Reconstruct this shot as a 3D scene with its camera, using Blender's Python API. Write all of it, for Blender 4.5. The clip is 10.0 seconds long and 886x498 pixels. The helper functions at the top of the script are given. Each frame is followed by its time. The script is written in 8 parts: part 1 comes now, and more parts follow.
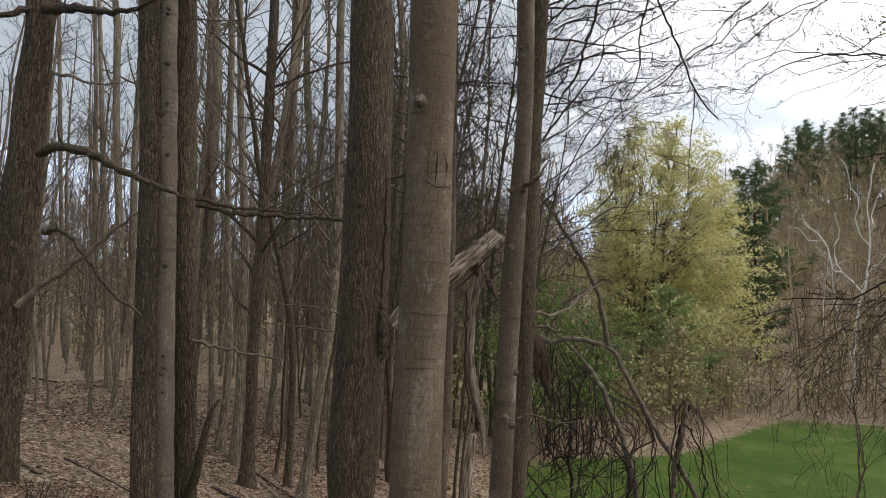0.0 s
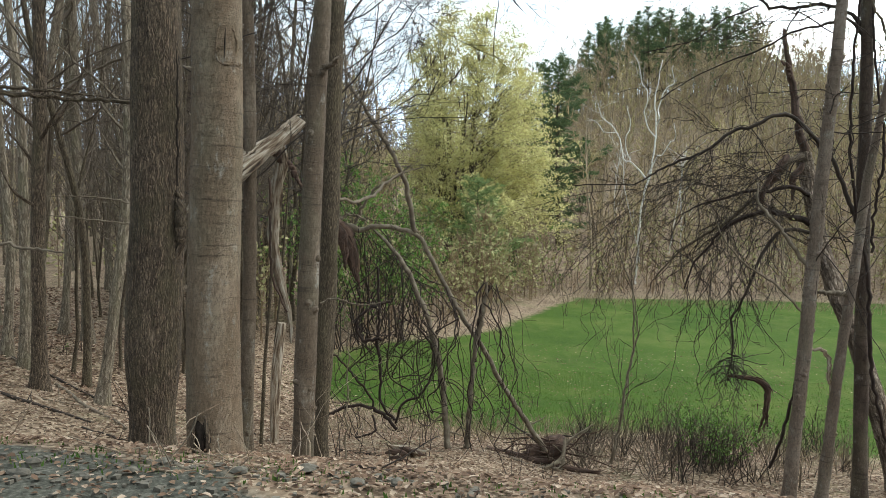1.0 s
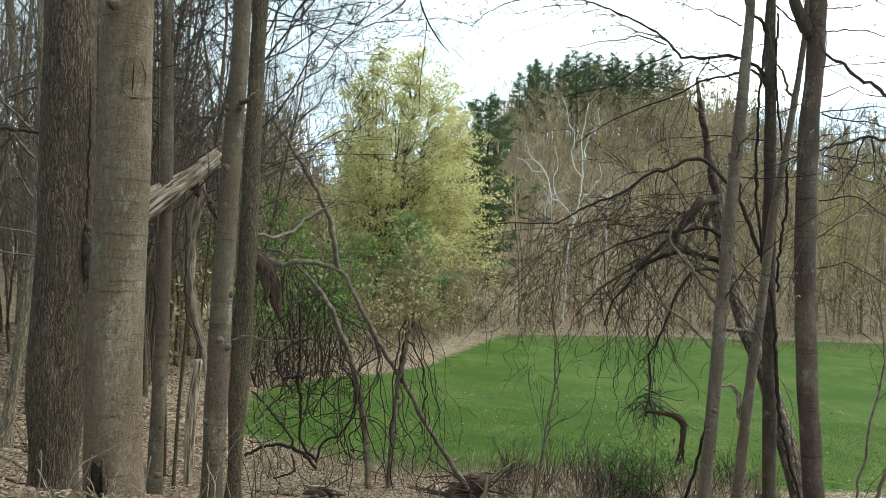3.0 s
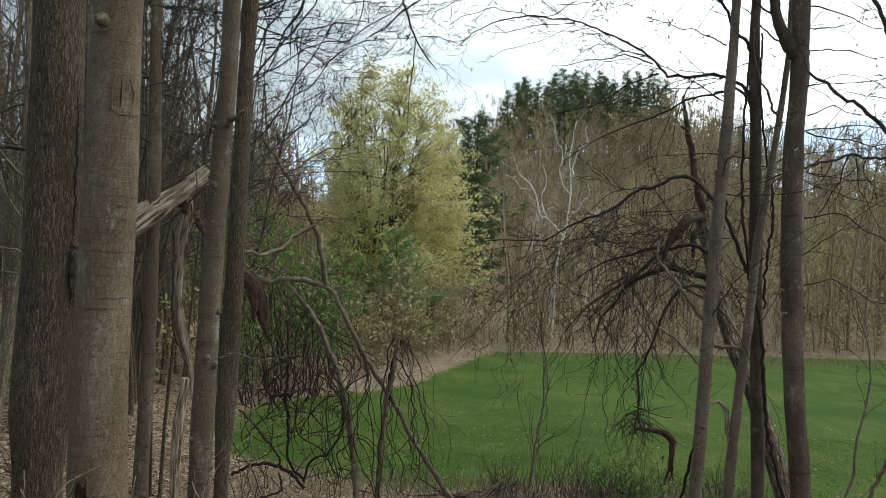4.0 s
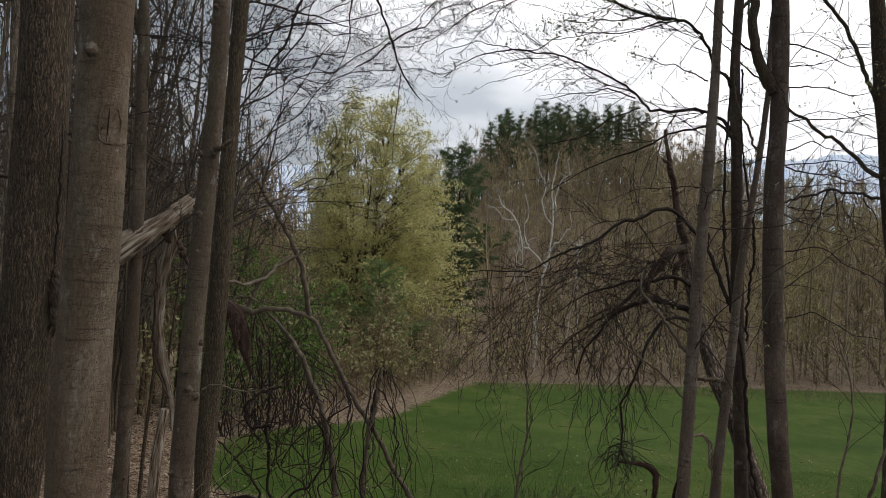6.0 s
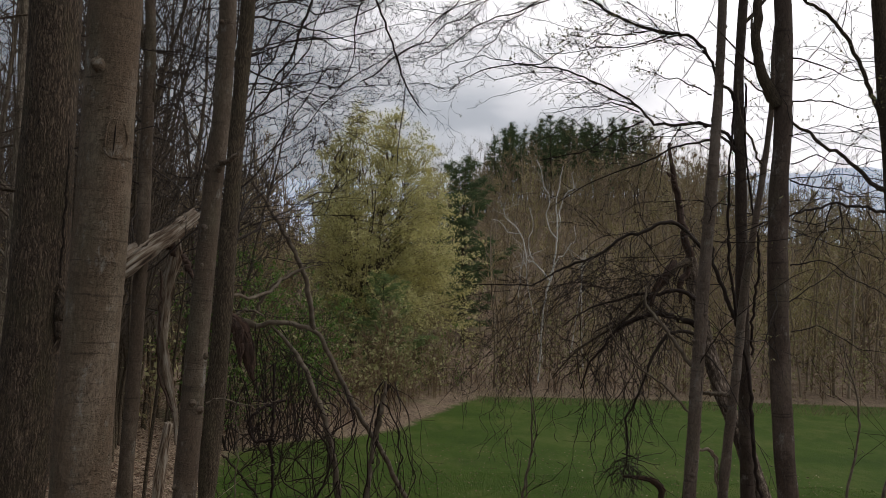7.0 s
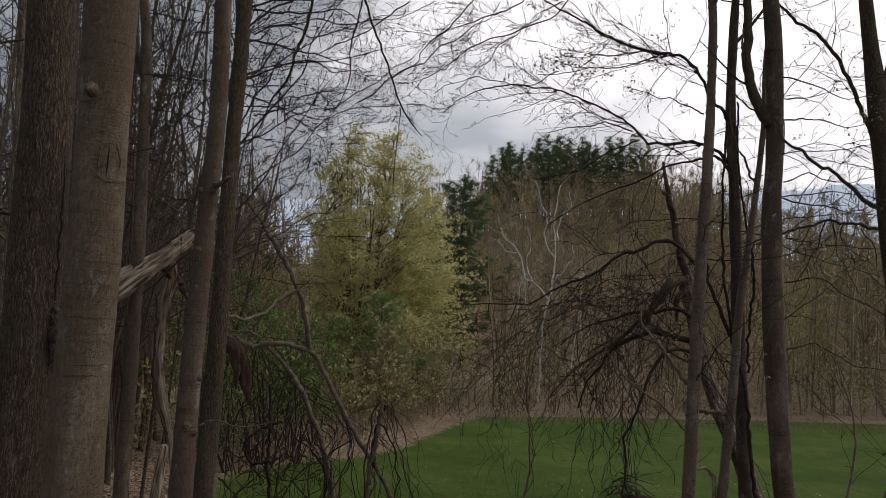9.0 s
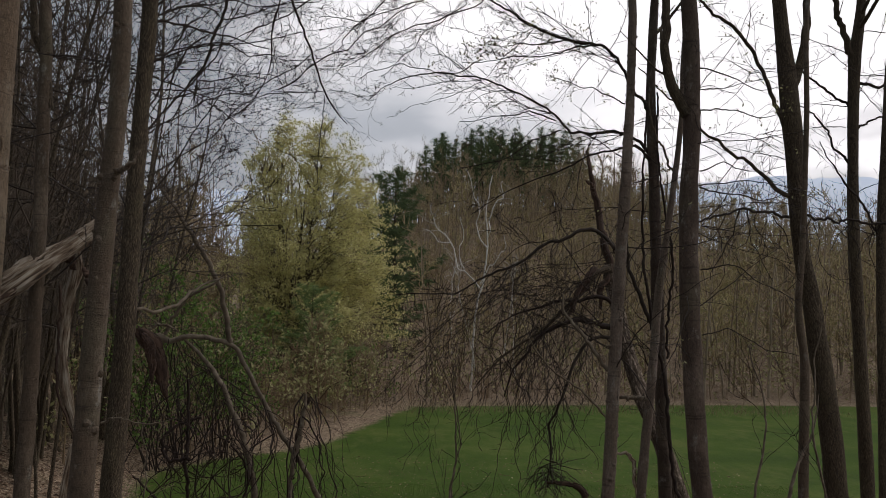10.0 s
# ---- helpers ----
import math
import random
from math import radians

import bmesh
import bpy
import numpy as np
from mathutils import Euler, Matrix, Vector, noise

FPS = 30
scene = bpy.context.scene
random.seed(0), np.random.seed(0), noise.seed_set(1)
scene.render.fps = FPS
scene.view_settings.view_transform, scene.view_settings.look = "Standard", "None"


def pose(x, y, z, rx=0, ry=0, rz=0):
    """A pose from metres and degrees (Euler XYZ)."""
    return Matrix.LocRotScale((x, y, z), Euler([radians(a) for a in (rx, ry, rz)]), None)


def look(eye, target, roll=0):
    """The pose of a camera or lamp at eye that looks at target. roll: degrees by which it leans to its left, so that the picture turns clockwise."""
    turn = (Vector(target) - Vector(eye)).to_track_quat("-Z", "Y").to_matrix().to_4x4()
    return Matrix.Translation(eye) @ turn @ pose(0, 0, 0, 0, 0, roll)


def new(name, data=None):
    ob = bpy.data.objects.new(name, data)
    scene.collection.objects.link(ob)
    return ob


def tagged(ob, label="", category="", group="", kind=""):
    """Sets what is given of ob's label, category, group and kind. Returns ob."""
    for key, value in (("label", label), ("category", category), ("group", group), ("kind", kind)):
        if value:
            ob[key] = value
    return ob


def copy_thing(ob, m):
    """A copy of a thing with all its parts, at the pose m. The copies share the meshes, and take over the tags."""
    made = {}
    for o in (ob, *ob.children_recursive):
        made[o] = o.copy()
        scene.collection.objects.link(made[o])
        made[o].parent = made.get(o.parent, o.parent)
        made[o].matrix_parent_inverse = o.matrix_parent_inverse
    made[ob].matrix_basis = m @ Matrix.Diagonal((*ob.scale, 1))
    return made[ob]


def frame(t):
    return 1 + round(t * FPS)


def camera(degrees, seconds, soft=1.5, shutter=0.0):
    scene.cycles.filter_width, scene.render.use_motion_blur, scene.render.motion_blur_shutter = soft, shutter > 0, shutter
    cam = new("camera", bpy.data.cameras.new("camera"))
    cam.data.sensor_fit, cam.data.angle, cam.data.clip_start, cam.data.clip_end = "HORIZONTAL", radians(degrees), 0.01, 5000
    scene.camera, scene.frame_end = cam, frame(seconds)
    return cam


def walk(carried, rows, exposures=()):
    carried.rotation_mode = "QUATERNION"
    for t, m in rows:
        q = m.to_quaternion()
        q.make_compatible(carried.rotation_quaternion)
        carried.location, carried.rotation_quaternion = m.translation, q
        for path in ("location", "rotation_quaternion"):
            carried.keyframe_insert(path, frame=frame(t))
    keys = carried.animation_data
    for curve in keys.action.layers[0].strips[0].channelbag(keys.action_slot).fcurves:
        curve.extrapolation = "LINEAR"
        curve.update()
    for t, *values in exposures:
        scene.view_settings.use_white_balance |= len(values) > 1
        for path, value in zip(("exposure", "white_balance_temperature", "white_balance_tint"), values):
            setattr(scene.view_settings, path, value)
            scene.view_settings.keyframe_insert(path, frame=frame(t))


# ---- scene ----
cam = camera(59.4, 10.0, soft=0.55)
PATH = [
    (0, (-0.183, -0.092, 1.694), (-0.9871, 1.7330, 1.8480), 1.63),
    (0.5, (-0.142, -0.031, 1.647), (-0.6715, 1.8968, 1.5887), 0.70),
    (1, (-0.051, -0.047, 1.643), (-0.4019, 1.9187, 1.5279), 0.80),
    (1.5, (0.036, -0.031, 1.658), (-0.2343, 1.9490, 1.5793), 1.46),
    (2, (0.072, -0.027, 1.662), (-0.1724, 1.9565, 1.5902), 1.44),
    (2.5, (0.093, -0.044, 1.662), (-0.1147, 1.9444, 1.6165), 1.52),
    (4, (0.113, -0.060, 1.662), (-0.0404, 1.9337, 1.6871), 1.49),
    (4.5, (0.102, -0.065, 1.668), (-0.0337, 1.9293, 1.7221), 1.58),
    (5, (0.089, -0.060, 1.672), (-0.0281, 1.9346, 1.7493), 1.57),
    (6.5, (0.076, -0.059, 1.679), (-0.0356, 1.9348, 1.7962), 1.97),
    (7, (0.077, -0.066, 1.679), (-0.0447, 1.9260, 1.8159), 1.87),
    (7.5, (0.095, -0.083, 1.674), (-0.0038, 1.9097, 1.8210), 1.66),
    (8, (0.124, -0.090, 1.671), (0.0622, 1.9032, 1.8186), 1.44),
    (8.5, (0.112, -0.109, 1.673), (0.0722, 1.8847, 1.8203), 1.22),
    (9, (0.135, -0.098, 1.685), (0.0147, 1.8899, 1.8718), 1.47),
    (9.5, (0.216, -0.033, 1.669), (0.0661, 1.9544, 1.8317), 1.39),
    (10, (0.319, 0.047, 1.675), (0.3660, 2.0391, 1.8416), 0.77),
]
walk(cam, [(t, look(eye, target, roll)) for t, eye, target, roll in PATH],
     exposures=[(0, -1.08, 6750, 14), (0.5, -1.0, 6750, 16), (1, -0.46, 6450, 4), (1.5, -0.3, 6300, -2), (2.5, -0.31, 6250, -4), (4, -1.08, 6450, 3), (5, -1.46, 6600, 9), (6.5, -1.88, 6800, 15), (7.5, -2.1, 6850, 17), (10, -2.09, 6850, 17)])

# ---- light: broken spring overcast ----
SUN_HEADING, SUN_HEIGHT = 60, 42
world = bpy.data.worlds.new("world")
scene.world = world
world.use_nodes = True
wn, wl = world.node_tree.nodes, world.node_tree.links
wn.clear()
w_out = wn.new("ShaderNodeOutputWorld")
w_bg = wn.new("ShaderNodeBackground")
w_bg.inputs["Strength"].default_value = 0.13
sky = wn.new("ShaderNodeTexSky")
sky.sky_type = "NISHITA"
sky.sun_disc = False
sky.sun_elevation = radians(SUN_HEIGHT)
sky.sun_rotation = radians(SUN_HEADING)
sky.air_density, sky.dust_density, sky.ozone_density = 1.2, 2.0, 1.0
w_tc = wn.new("ShaderNodeTexCoord")
w_map = wn.new("ShaderNodeMapping")
w_map.inputs["Scale"].default_value = (1.6, 1.6, 5.0)
w_map.inputs["Location"].default_value = (0.35, 0.1, 0.2)
w_noise = wn.new("ShaderNodeTexNoise")
w_noise.inputs["Scale"].default_value = 1.3
w_noise.inputs["Detail"].default_value = 6.0
w_noise.inputs["Roughness"].default_value = 0.55
w_cover = wn.new("ShaderNodeValToRGB")
w_cover.color_ramp.elements[0].position, w_cover.color_ramp.elements[1].position = 0.2, 0.36
w_noise2 = wn.new("ShaderNodeTexNoise")
w_noise2.inputs["Scale"].default_value = 2.1
w_noise2.inputs["Detail"].default_value = 5.0
# clouds grow bright towards the veiled sun
w_dot = wn.new("ShaderNodeVectorMath")
w_dot.operation = "DOT_PRODUCT"
w_dot.inputs[1].default_value = (math.sin(radians(SUN_HEADING)) * math.cos(radians(SUN_HEIGHT)), math.cos(radians(SUN_HEADING)) * math.cos(radians(SUN_HEIGHT)), math.sin(radians(SUN_HEIGHT)))
w_near = wn.new("ShaderNodeMapRange")
w_near.inputs["From Min"].default_value, w_near.inputs["From Max"].default_value = 0.1, 0.75
w_sum = wn.new("ShaderNodeMath")
w_sum.operation = "MULTIPLY_ADD"
w_sum.inputs[1].default_value = 1.15
w_shade = wn.new("ShaderNodeValToRGB")
for e_, (p_, c_) in zip([w_shade.color_ramp.elements[0], w_shade.color_ramp.elements.new(0.6), w_shade.color_ramp.elements[-1]], ((0.25, (7.9, 9.4, 11.0)), (0.58, (14.2, 16.1, 18.0)), (0.92, (34, 35.5, 37)))):
    e_.position, e_.color = p_, (*c_, 1)
w_mix = wn.new("ShaderNodeMix")
w_mix.data_type = "RGBA"
wl.new(w_tc.outputs["Generated"], w_map.inputs["Vector"])
wl.new(w_map.outputs["Vector"], w_noise.inputs["Vector"])
wl.new(w_map.outputs["Vector"], w_noise2.inputs["Vector"])
wl.new(w_noise.outputs["Fac"], w_cover.inputs["Fac"])
wl.new(w_tc.outputs["Generated"], w_dot.inputs[0])
wl.new(w_dot.outputs["Value"], w_near.inputs["Value"])
wl.new(w_noise2.outputs["Fac"], w_sum.inputs[0])
wl.new(w_near.outputs["Result"], w_sum.inputs[2])
w_lo = wn.new("ShaderNodeMath")
w_lo.operation = "SUBTRACT"
w_lo.inputs[1].default_value = 0.44
wl.new(w_sum.outputs["Value"], w_lo.inputs[0])
wl.new(w_lo.outputs["Value"], w_shade.inputs["Fac"])
wl.new(w_cover.outputs["Color"], w_mix.inputs["Factor"])
wl.new(sky.outputs["Color"], w_mix.inputs["A"])
wl.new(w_shade.outputs["Color"], w_mix.inputs["B"])
wl.new(w_mix.outputs["Result"], w_bg.inputs["Color"])
wl.new(w_bg.outputs["Background"], w_out.inputs["Surface"])

sun = new("sun", bpy.data.lights.new("sun", "SUN"))
sun.data.energy = 1.6
sun.data.angle = radians(12)
sun.data.color = (1.0, 0.96, 0.9)
_h, _e = radians(SUN_HEADING), radians(SUN_HEIGHT)
sun.matrix_world = look((30 * math.sin(_h), 30 * math.cos(_h), 40), (30 * math.sin(_h) - math.sin(_h) * math.cos(_e), 30 * math.cos(_h) - math.cos(_h) * math.cos(_e), 40 - math.sin(_e)))


# ---- materials ----
def material(name, rough=0.9):
    m = bpy.data.materials.new(name)
    m.use_nodes = True
    nt = m.node_tree
    b = nt.nodes["Principled BSDF"]
    b.inputs["Roughness"].default_value = rough
    b.inputs["Specular IOR Level"].default_value = 0.25
    return m, nt, b


def noise_node(nt, vec, scale, stretch=(1, 1, 1), detail=5.0, rough=0.6, distortion=0.0):
    mp = nt.nodes.new("ShaderNodeMapping")
    mp.inputs["Scale"].default_value = stretch
    nt.links.new(vec, mp.inputs["Vector"])
    n = nt.nodes.new("ShaderNodeTexNoise")
    n.inputs["Scale"].default_value = scale
    n.inputs["Detail"].default_value = detail
    n.inputs["Roughness"].default_value = rough
    n.inputs["Distortion"].default_value = distortion
    nt.links.new(mp.outputs["Vector"], n.inputs["Vector"])
    return n.outputs["Fac"]


def ramp(nt, fac, stops):
    r = nt.nodes.new("ShaderNodeValToRGB")
    el = r.color_ramp.elements
    while len(el) < len(stops):
        el.new(0.5)
    for e, (p, c) in zip(el, stops):
        e.position, e.color = p, (*c, 1)
    nt.links.new(fac, r.inputs["Fac"])
    return r.outputs["Color"]


def blend(nt, fac, a, b, mode="MIX"):
    mx = nt.nodes.new("ShaderNodeMix")
    mx.data_type, mx.blend_type = "RGBA", mode
    for sock, v in (("Factor", fac), ("A", a), ("B", b)):
        if isinstance(v, (float, int)):
            mx.inputs[sock].default_value = v
        elif isinstance(v, tuple):
            mx.inputs[sock].default_value = (*v, 1)
        else:
            nt.links.new(v, mx.inputs[sock])
    return mx.outputs["Result"]


def bump(nt, b, height, strength, distance):
    bp = nt.nodes.new("ShaderNodeBump")
    bp.inputs["Strength"].default_value, bp.inputs["Distance"].default_value = strength, distance
    nt.links.new(height, bp.inputs["Height"])
    nt.links.new(bp.outputs["Normal"], b.inputs["Normal"])


def bark_vec(nt):
    a = nt.nodes.new("ShaderNodeAttribute")
    a.attribute_name = "bark"
    return a.outputs["Vector"]


def warped(nt, vec, scale, amount):
    """Coordinates shaken by a noise."""
    nz = nt.nodes.new("ShaderNodeTexNoise")
    nz.inputs["Scale"].default_value = scale
    nz.inputs["Detail"].default_value = 3.0
    nt.links.new(vec, nz.inputs["Vector"])
    ma = nt.nodes.new("ShaderNodeVectorMath")
    ma.operation = "MULTIPLY_ADD"
    ma.inputs[1].default_value = (amount, amount, amount)
    nt.links.new(nz.outputs["Color"], ma.inputs[0])
    nt.links.new(vec, ma.inputs[2])
    return ma.outputs[0]


def cells(nt, vec, scale, stretch, feature="DISTANCE_TO_EDGE"):
    mp = nt.nodes.new("ShaderNodeMapping")
    mp.inputs["Scale"].default_value = stretch
    nt.links.new(vec, mp.inputs["Vector"])
    vo = nt.nodes.new("ShaderNodeTexVoronoi")
    vo.feature = feature
    vo.inputs["Scale"].default_value = scale
    nt.links.new(mp.outputs["Vector"], vo.inputs["Vector"])
    return vo.outputs["Distance"]


def furrowed_bark(name, dark, mid, pale, moss=(0.085, 0.076, 0.044), furrow=36, relief=0.022, stretch=0.07):
    """Narrow interlaced ridges with dark furrows between them, furrow shade painted in."""
    m, nt, b = material(name, 0.92)
    v = bark_vec(nt)
    w = warped(nt, v, 9, 0.08)
    plate = cells(nt, w, furrow, (1, 1, stretch))
    flake = noise_node(nt, w, furrow * 1.5, (1, 1, 0.16), 6, 0.7, 0.4)
    patch = noise_node(nt, v, 3.0, (1, 1, 0.5), 4)
    tone = noise_node(nt, v, 1.3, (1.4, 1.4, 0.4), 5, 0.65)
    col = ramp(nt, flake, [(0.34, dark), (0.5, mid), (0.66, pale)])
    # dark crevices: furrow shade put into the colour where bump shows too little
    col = blend(nt, ramp(nt, plate, [(0.02, (0.62, 0.62, 0.62)), (0.2, (0, 0, 0))]), col, dark)
    col = blend(nt, ramp(nt, patch, [(0.48, (0, 0, 0)), (0.72, (0.5, 0.5, 0.5))]), col, moss)
    col = blend(nt, 0.6, col, ramp(nt, noise_node(nt, v, 110, (1, 1, 0.3), 4), [(0.34, (0.45, 0.43, 0.41)), (0.66, (1.45, 1.42, 1.37))]), "MULTIPLY")
    col = blend(nt, 0.7, col, ramp(nt, tone, [(0.32, (0.66, 0.62, 0.57)), (0.68, (1.34, 1.33, 1.3))]), "MULTIPLY")
    nt.links.new(col, b.inputs["Base Color"])
    bump(nt, b, blend(nt, 0.45, ramp(nt, plate, [(0.0, (0, 0, 0)), (0.3, (1, 1, 1))]), flake), 1.0, relief)
    return m


def smooth_bark(name, dark, mid, pale, band=9.0):
    """Tight bark with rows of lenticel warts, wrinkles and lichen."""
    m, nt, b = material(name, 0.85)
    v = bark_vec(nt)
    w = warped(nt, v, 10, 0.03)
    rows_ = noise_node(nt, w, band * 0.7, (0.35, 0.35, 3.2), 4, 0.65)
    wart = cells(nt, w, band * 8.0, (1.1, 1.1, 1.5), "F1")
    wrinkle = noise_node(nt, w, band * 2.2, (0.55, 0.55, 3.6), 5, 0.7, 0.4)
    big = noise_node(nt, v, 2.6, (1, 1, 0.45), 5, 0.65)
    fine = noise_node(nt, w, 55, (1, 1, 0.4), 6, 0.75, 0.5)
    col = ramp(nt, big, [(0.34, mid), (0.5, mid), (0.66, pale)])
    col = blend(nt, ramp(nt, noise_node(nt, v, 1.7, (1.5, 1.5, 0.6), 6), [(0.5, (0, 0, 0)), (0.68, (0.6, 0.6, 0.6))]), col, (0.135, 0.12, 0.08))
    col = blend(nt, ramp(nt, noise_node(nt, v, 5.5, (1, 1, 0.5), 7, 0.78), [(0.57, (0, 0, 0)), (0.66, (0.6, 0.6, 0.6))]), col, (0.31, 0.3, 0.265))
    col = blend(nt, 0.75, col, ramp(nt, fine, [(0.32, (0.4, 0.38, 0.35)), (0.68, (1.4, 1.37, 1.33))]), "MULTIPLY")
    col = blend(nt, ramp(nt, wrinkle, [(0.58, (0, 0, 0)), (0.66, (0.32, 0.32, 0.32))]), col, dark)
    mask = ramp(nt, rows_, [(0.47, (0.1, 0.1, 0.1)), (0.58, (1, 1, 1))])
    spots = blend(nt, 1.0, mask, ramp(nt, wart, [(0.26, (1, 1, 1)), (0.42, (0, 0, 0))]), "MULTIPLY")
    col = blend(nt, blend(nt, 1.0, spots, (0.2, 0.2, 0.2), "MULTIPLY"), col, dark)
    ring = noise_node(nt, w, band * 1.3, (0.12, 0.12, 2.6), 3, 0.6)
    col = blend(nt, ramp(nt, ring, [(0.6, (0, 0, 0)), (0.68, (0.5, 0.5, 0.5))]), col, dark)
    nt.links.new(col, b.inputs["Base Color"])
    bump(nt, b, blend(nt, 0.5, blend(nt, 0.4, fine, wrinkle), spots), 1.0, 0.03)
    return m


def plain_mat(name, stops, scale=6.0, rough=0.9, bmp=0.3, dist=0.004, vec="bark", stretch=(1, 1, 1)):
    m, nt, b = material(name, rough)
    if vec == "bark":
        v = bark_vec(nt)
    else:
        v = nt.nodes.new("ShaderNodeNewGeometry").outputs["Position"]
    n = noise_node(nt, v, scale, stretch, 5)
    nt.links.new(ramp(nt, n, stops), b.inputs["Base Color"])
    if bmp:
        bump(nt, b, noise_node(nt, v, scale * 6, stretch, 4), bmp, dist)
    return m


def leaf_mat(name, stops, translucent=0.3):
    m, nt, b = material(name, 0.75)
    g = nt.nodes.new("ShaderNodeNewGeometry")
    col = ramp(nt, g.outputs["Random Per Island"], stops)
    big = noise_node(nt, g.outputs["Position"], 0.5, (1, 1, 1), 3)
    col = blend(nt, 0.6, col, ramp(nt, big, [(0.3, (0.7, 0.72, 0.7)), (0.7, (1.2, 1.15, 1.1))]), "MULTIPLY")
    nt.links.new(col, b.inputs["Base Color"])
    if translucent:
        tr = nt.nodes.new("ShaderNodeBsdfTranslucent")
        nt.links.new(col, tr.inputs["Color"])
        mx = nt.nodes.new("ShaderNodeMixShader")
        mx.inputs["Fac"].default_value = translucent
        nt.links.new(b.outputs[0], mx.inputs[1])
        nt.links.new(tr.outputs[0], mx.inputs[2])
        nt.links.new(mx.outputs[0], nt.nodes["Material Output"].inputs["Surface"])
    return m


BARK_DARK = furrowed_bark("furrowed dark bark", (0.02, 0.0145, 0.0105), (0.11, 0.082, 0.058), (0.225, 0.175, 0.13))
BARK_GREY = smooth_bark("smooth grey brown bark", (0.034, 0.024, 0.016), (0.146, 0.104, 0.068), (0.218, 0.168, 0.12))
BARK_POLE = smooth_bark("pole bark with lenticels", (0.036, 0.025, 0.017), (0.112, 0.083, 0.058), (0.2, 0.16, 0.12), 7)
BARK_PALE = smooth_bark("pale pinkish bark", (0.045, 0.032, 0.024), (0.158, 0.122, 0.095), (0.25, 0.205, 0.168), 8)
BARK_TWIN = smooth_bark("dusky tight bark", (0.024, 0.017, 0.012), (0.072, 0.052, 0.04), (0.14, 0.108, 0.084), 7)
BARK_STOUT = smooth_bark("brown ringed bark", (0.028, 0.019, 0.014), (0.09, 0.065, 0.05), (0.16, 0.122, 0.096), 6)
BARK_BROWN = furrowed_bark("brown ridged bark", (0.0263, 0.019, 0.0126), (0.0945, 0.073, 0.0495), (0.173, 0.142, 0.101), (0.0893, 0.078, 0.045), 60, 0.012)
BARK_WOODS = furrowed_bark("woodland bark", (0.06, 0.046, 0.033), (0.2, 0.165, 0.124), (0.36, 0.315, 0.255), (0.13, 0.125, 0.075), 22, 0.012, 0.07)
TWIG = plain_mat("brown twig bark", [(0.3, (0.017, 0.012, 0.009)), (0.7, (0.052, 0.038, 0.028))], 4, 0.8, 0)
TWIG_RED = plain_mat("reddish vine bark", [(0.3, (0.014, 0.009, 0.007)), (0.7, (0.046, 0.03, 0.024))], 5, 0.85, 0.4)
BRANCH_GREY = plain_mat("grey branch bark", [(0.3, (0.0788, 0.062, 0.0432)), (0.55, (0.152, 0.122, 0.0864)), (0.75, (0.273, 0.235, 0.18))], 7, 0.85, 0.5, 0.004)
DEAD_WOOD = plain_mat("weathered dead wood", [(0.33, (0.035, 0.024, 0.016)), (0.42, (0.15, 0.1, 0.064)), (0.51, (0.28, 0.22, 0.158)), (0.62, (0.46, 0.4, 0.32))], 34, 0.85, 0.9, 0.014, "bark", (1, 1, 0.08))
RED_WOOD = plain_mat("rotten red wood", [(0.3, (0.03, 0.02, 0.015)), (0.6, (0.1, 0.062, 0.045)), (0.8, (0.21, 0.14, 0.1))], 18, 0.9, 0.8, 0.012, "bark", (1, 1, 0.12))
TWIG_WOODS = plain_mat("grey brown twig bark", [(0.3, (0.05, 0.037, 0.027)), (0.7, (0.15, 0.118, 0.088))], 4, 0.8, 0)
BARK_FLAKY = furrowed_bark("flaking bark over pale wood", (0.04, 0.028, 0.02), (0.13, 0.1, 0.075), (0.42, 0.35, 0.29), (0.1, 0.085, 0.06), 15, 0.03, 0.3)
BIRCH = plain_mat("white birch bark", [(0.28, (0.16, 0.15, 0.14)), (0.42, (0.6, 0.58, 0.54)), (0.7, (0.75, 0.73, 0.69))], 3, 0.7, 0.2, 0.01, "bark", (1, 1, 3))
FAR_WOOD = plain_mat("far bare wood", [(0.3, (0.15, 0.113, 0.074)), (0.7, (0.37, 0.303, 0.22))], 0.35, 0.9, 0, 0, "pos")
FAR_TWIG = plain_mat("far twig haze", [(0.32, (0.24, 0.169, 0.108)), (0.5, (0.32, 0.246, 0.14)), (0.68, (0.38, 0.33, 0.145))], 0.12, 0.9, 0, 0, "pos")
BRUSH_WOOD = plain_mat("reddish brown brush", [(0.32, (0.12, 0.078, 0.05)), (0.5, (0.19, 0.131, 0.08)), (0.68, (0.27, 0.205, 0.118))], 0.3, 0.9, 0, 0, "pos")
LEAF_YELLOW = leaf_mat("young yellow green leaves", [(0.0, (0.45, 0.43, 0.17)), (0.5, (0.62, 0.59, 0.275)), (1.0, (0.75, 0.71, 0.395))], 0.5)
LEAF_GREEN = leaf_mat("fresh green leaves", [(0.0, (0.07, 0.14, 0.03)), (1.0, (0.16, 0.25, 0.06))], 0.4)
LEAF_BUD = leaf_mat("opening buds", [(0.0, (0.24, 0.24, 0.1)), (1.0, (0.4, 0.38, 0.2))], 0.35)
NEEDLES = leaf_mat("pine needles", [(0.0, (0.06, 0.1, 0.045)), (1.0, (0.14, 0.19, 0.085))], 0.4)
NEEDLES_SOFT = leaf_mat("soft young pine needles", [(0.0, (0.15, 0.21, 0.08)), (1.0, (0.25, 0.33, 0.14))], 0.5)
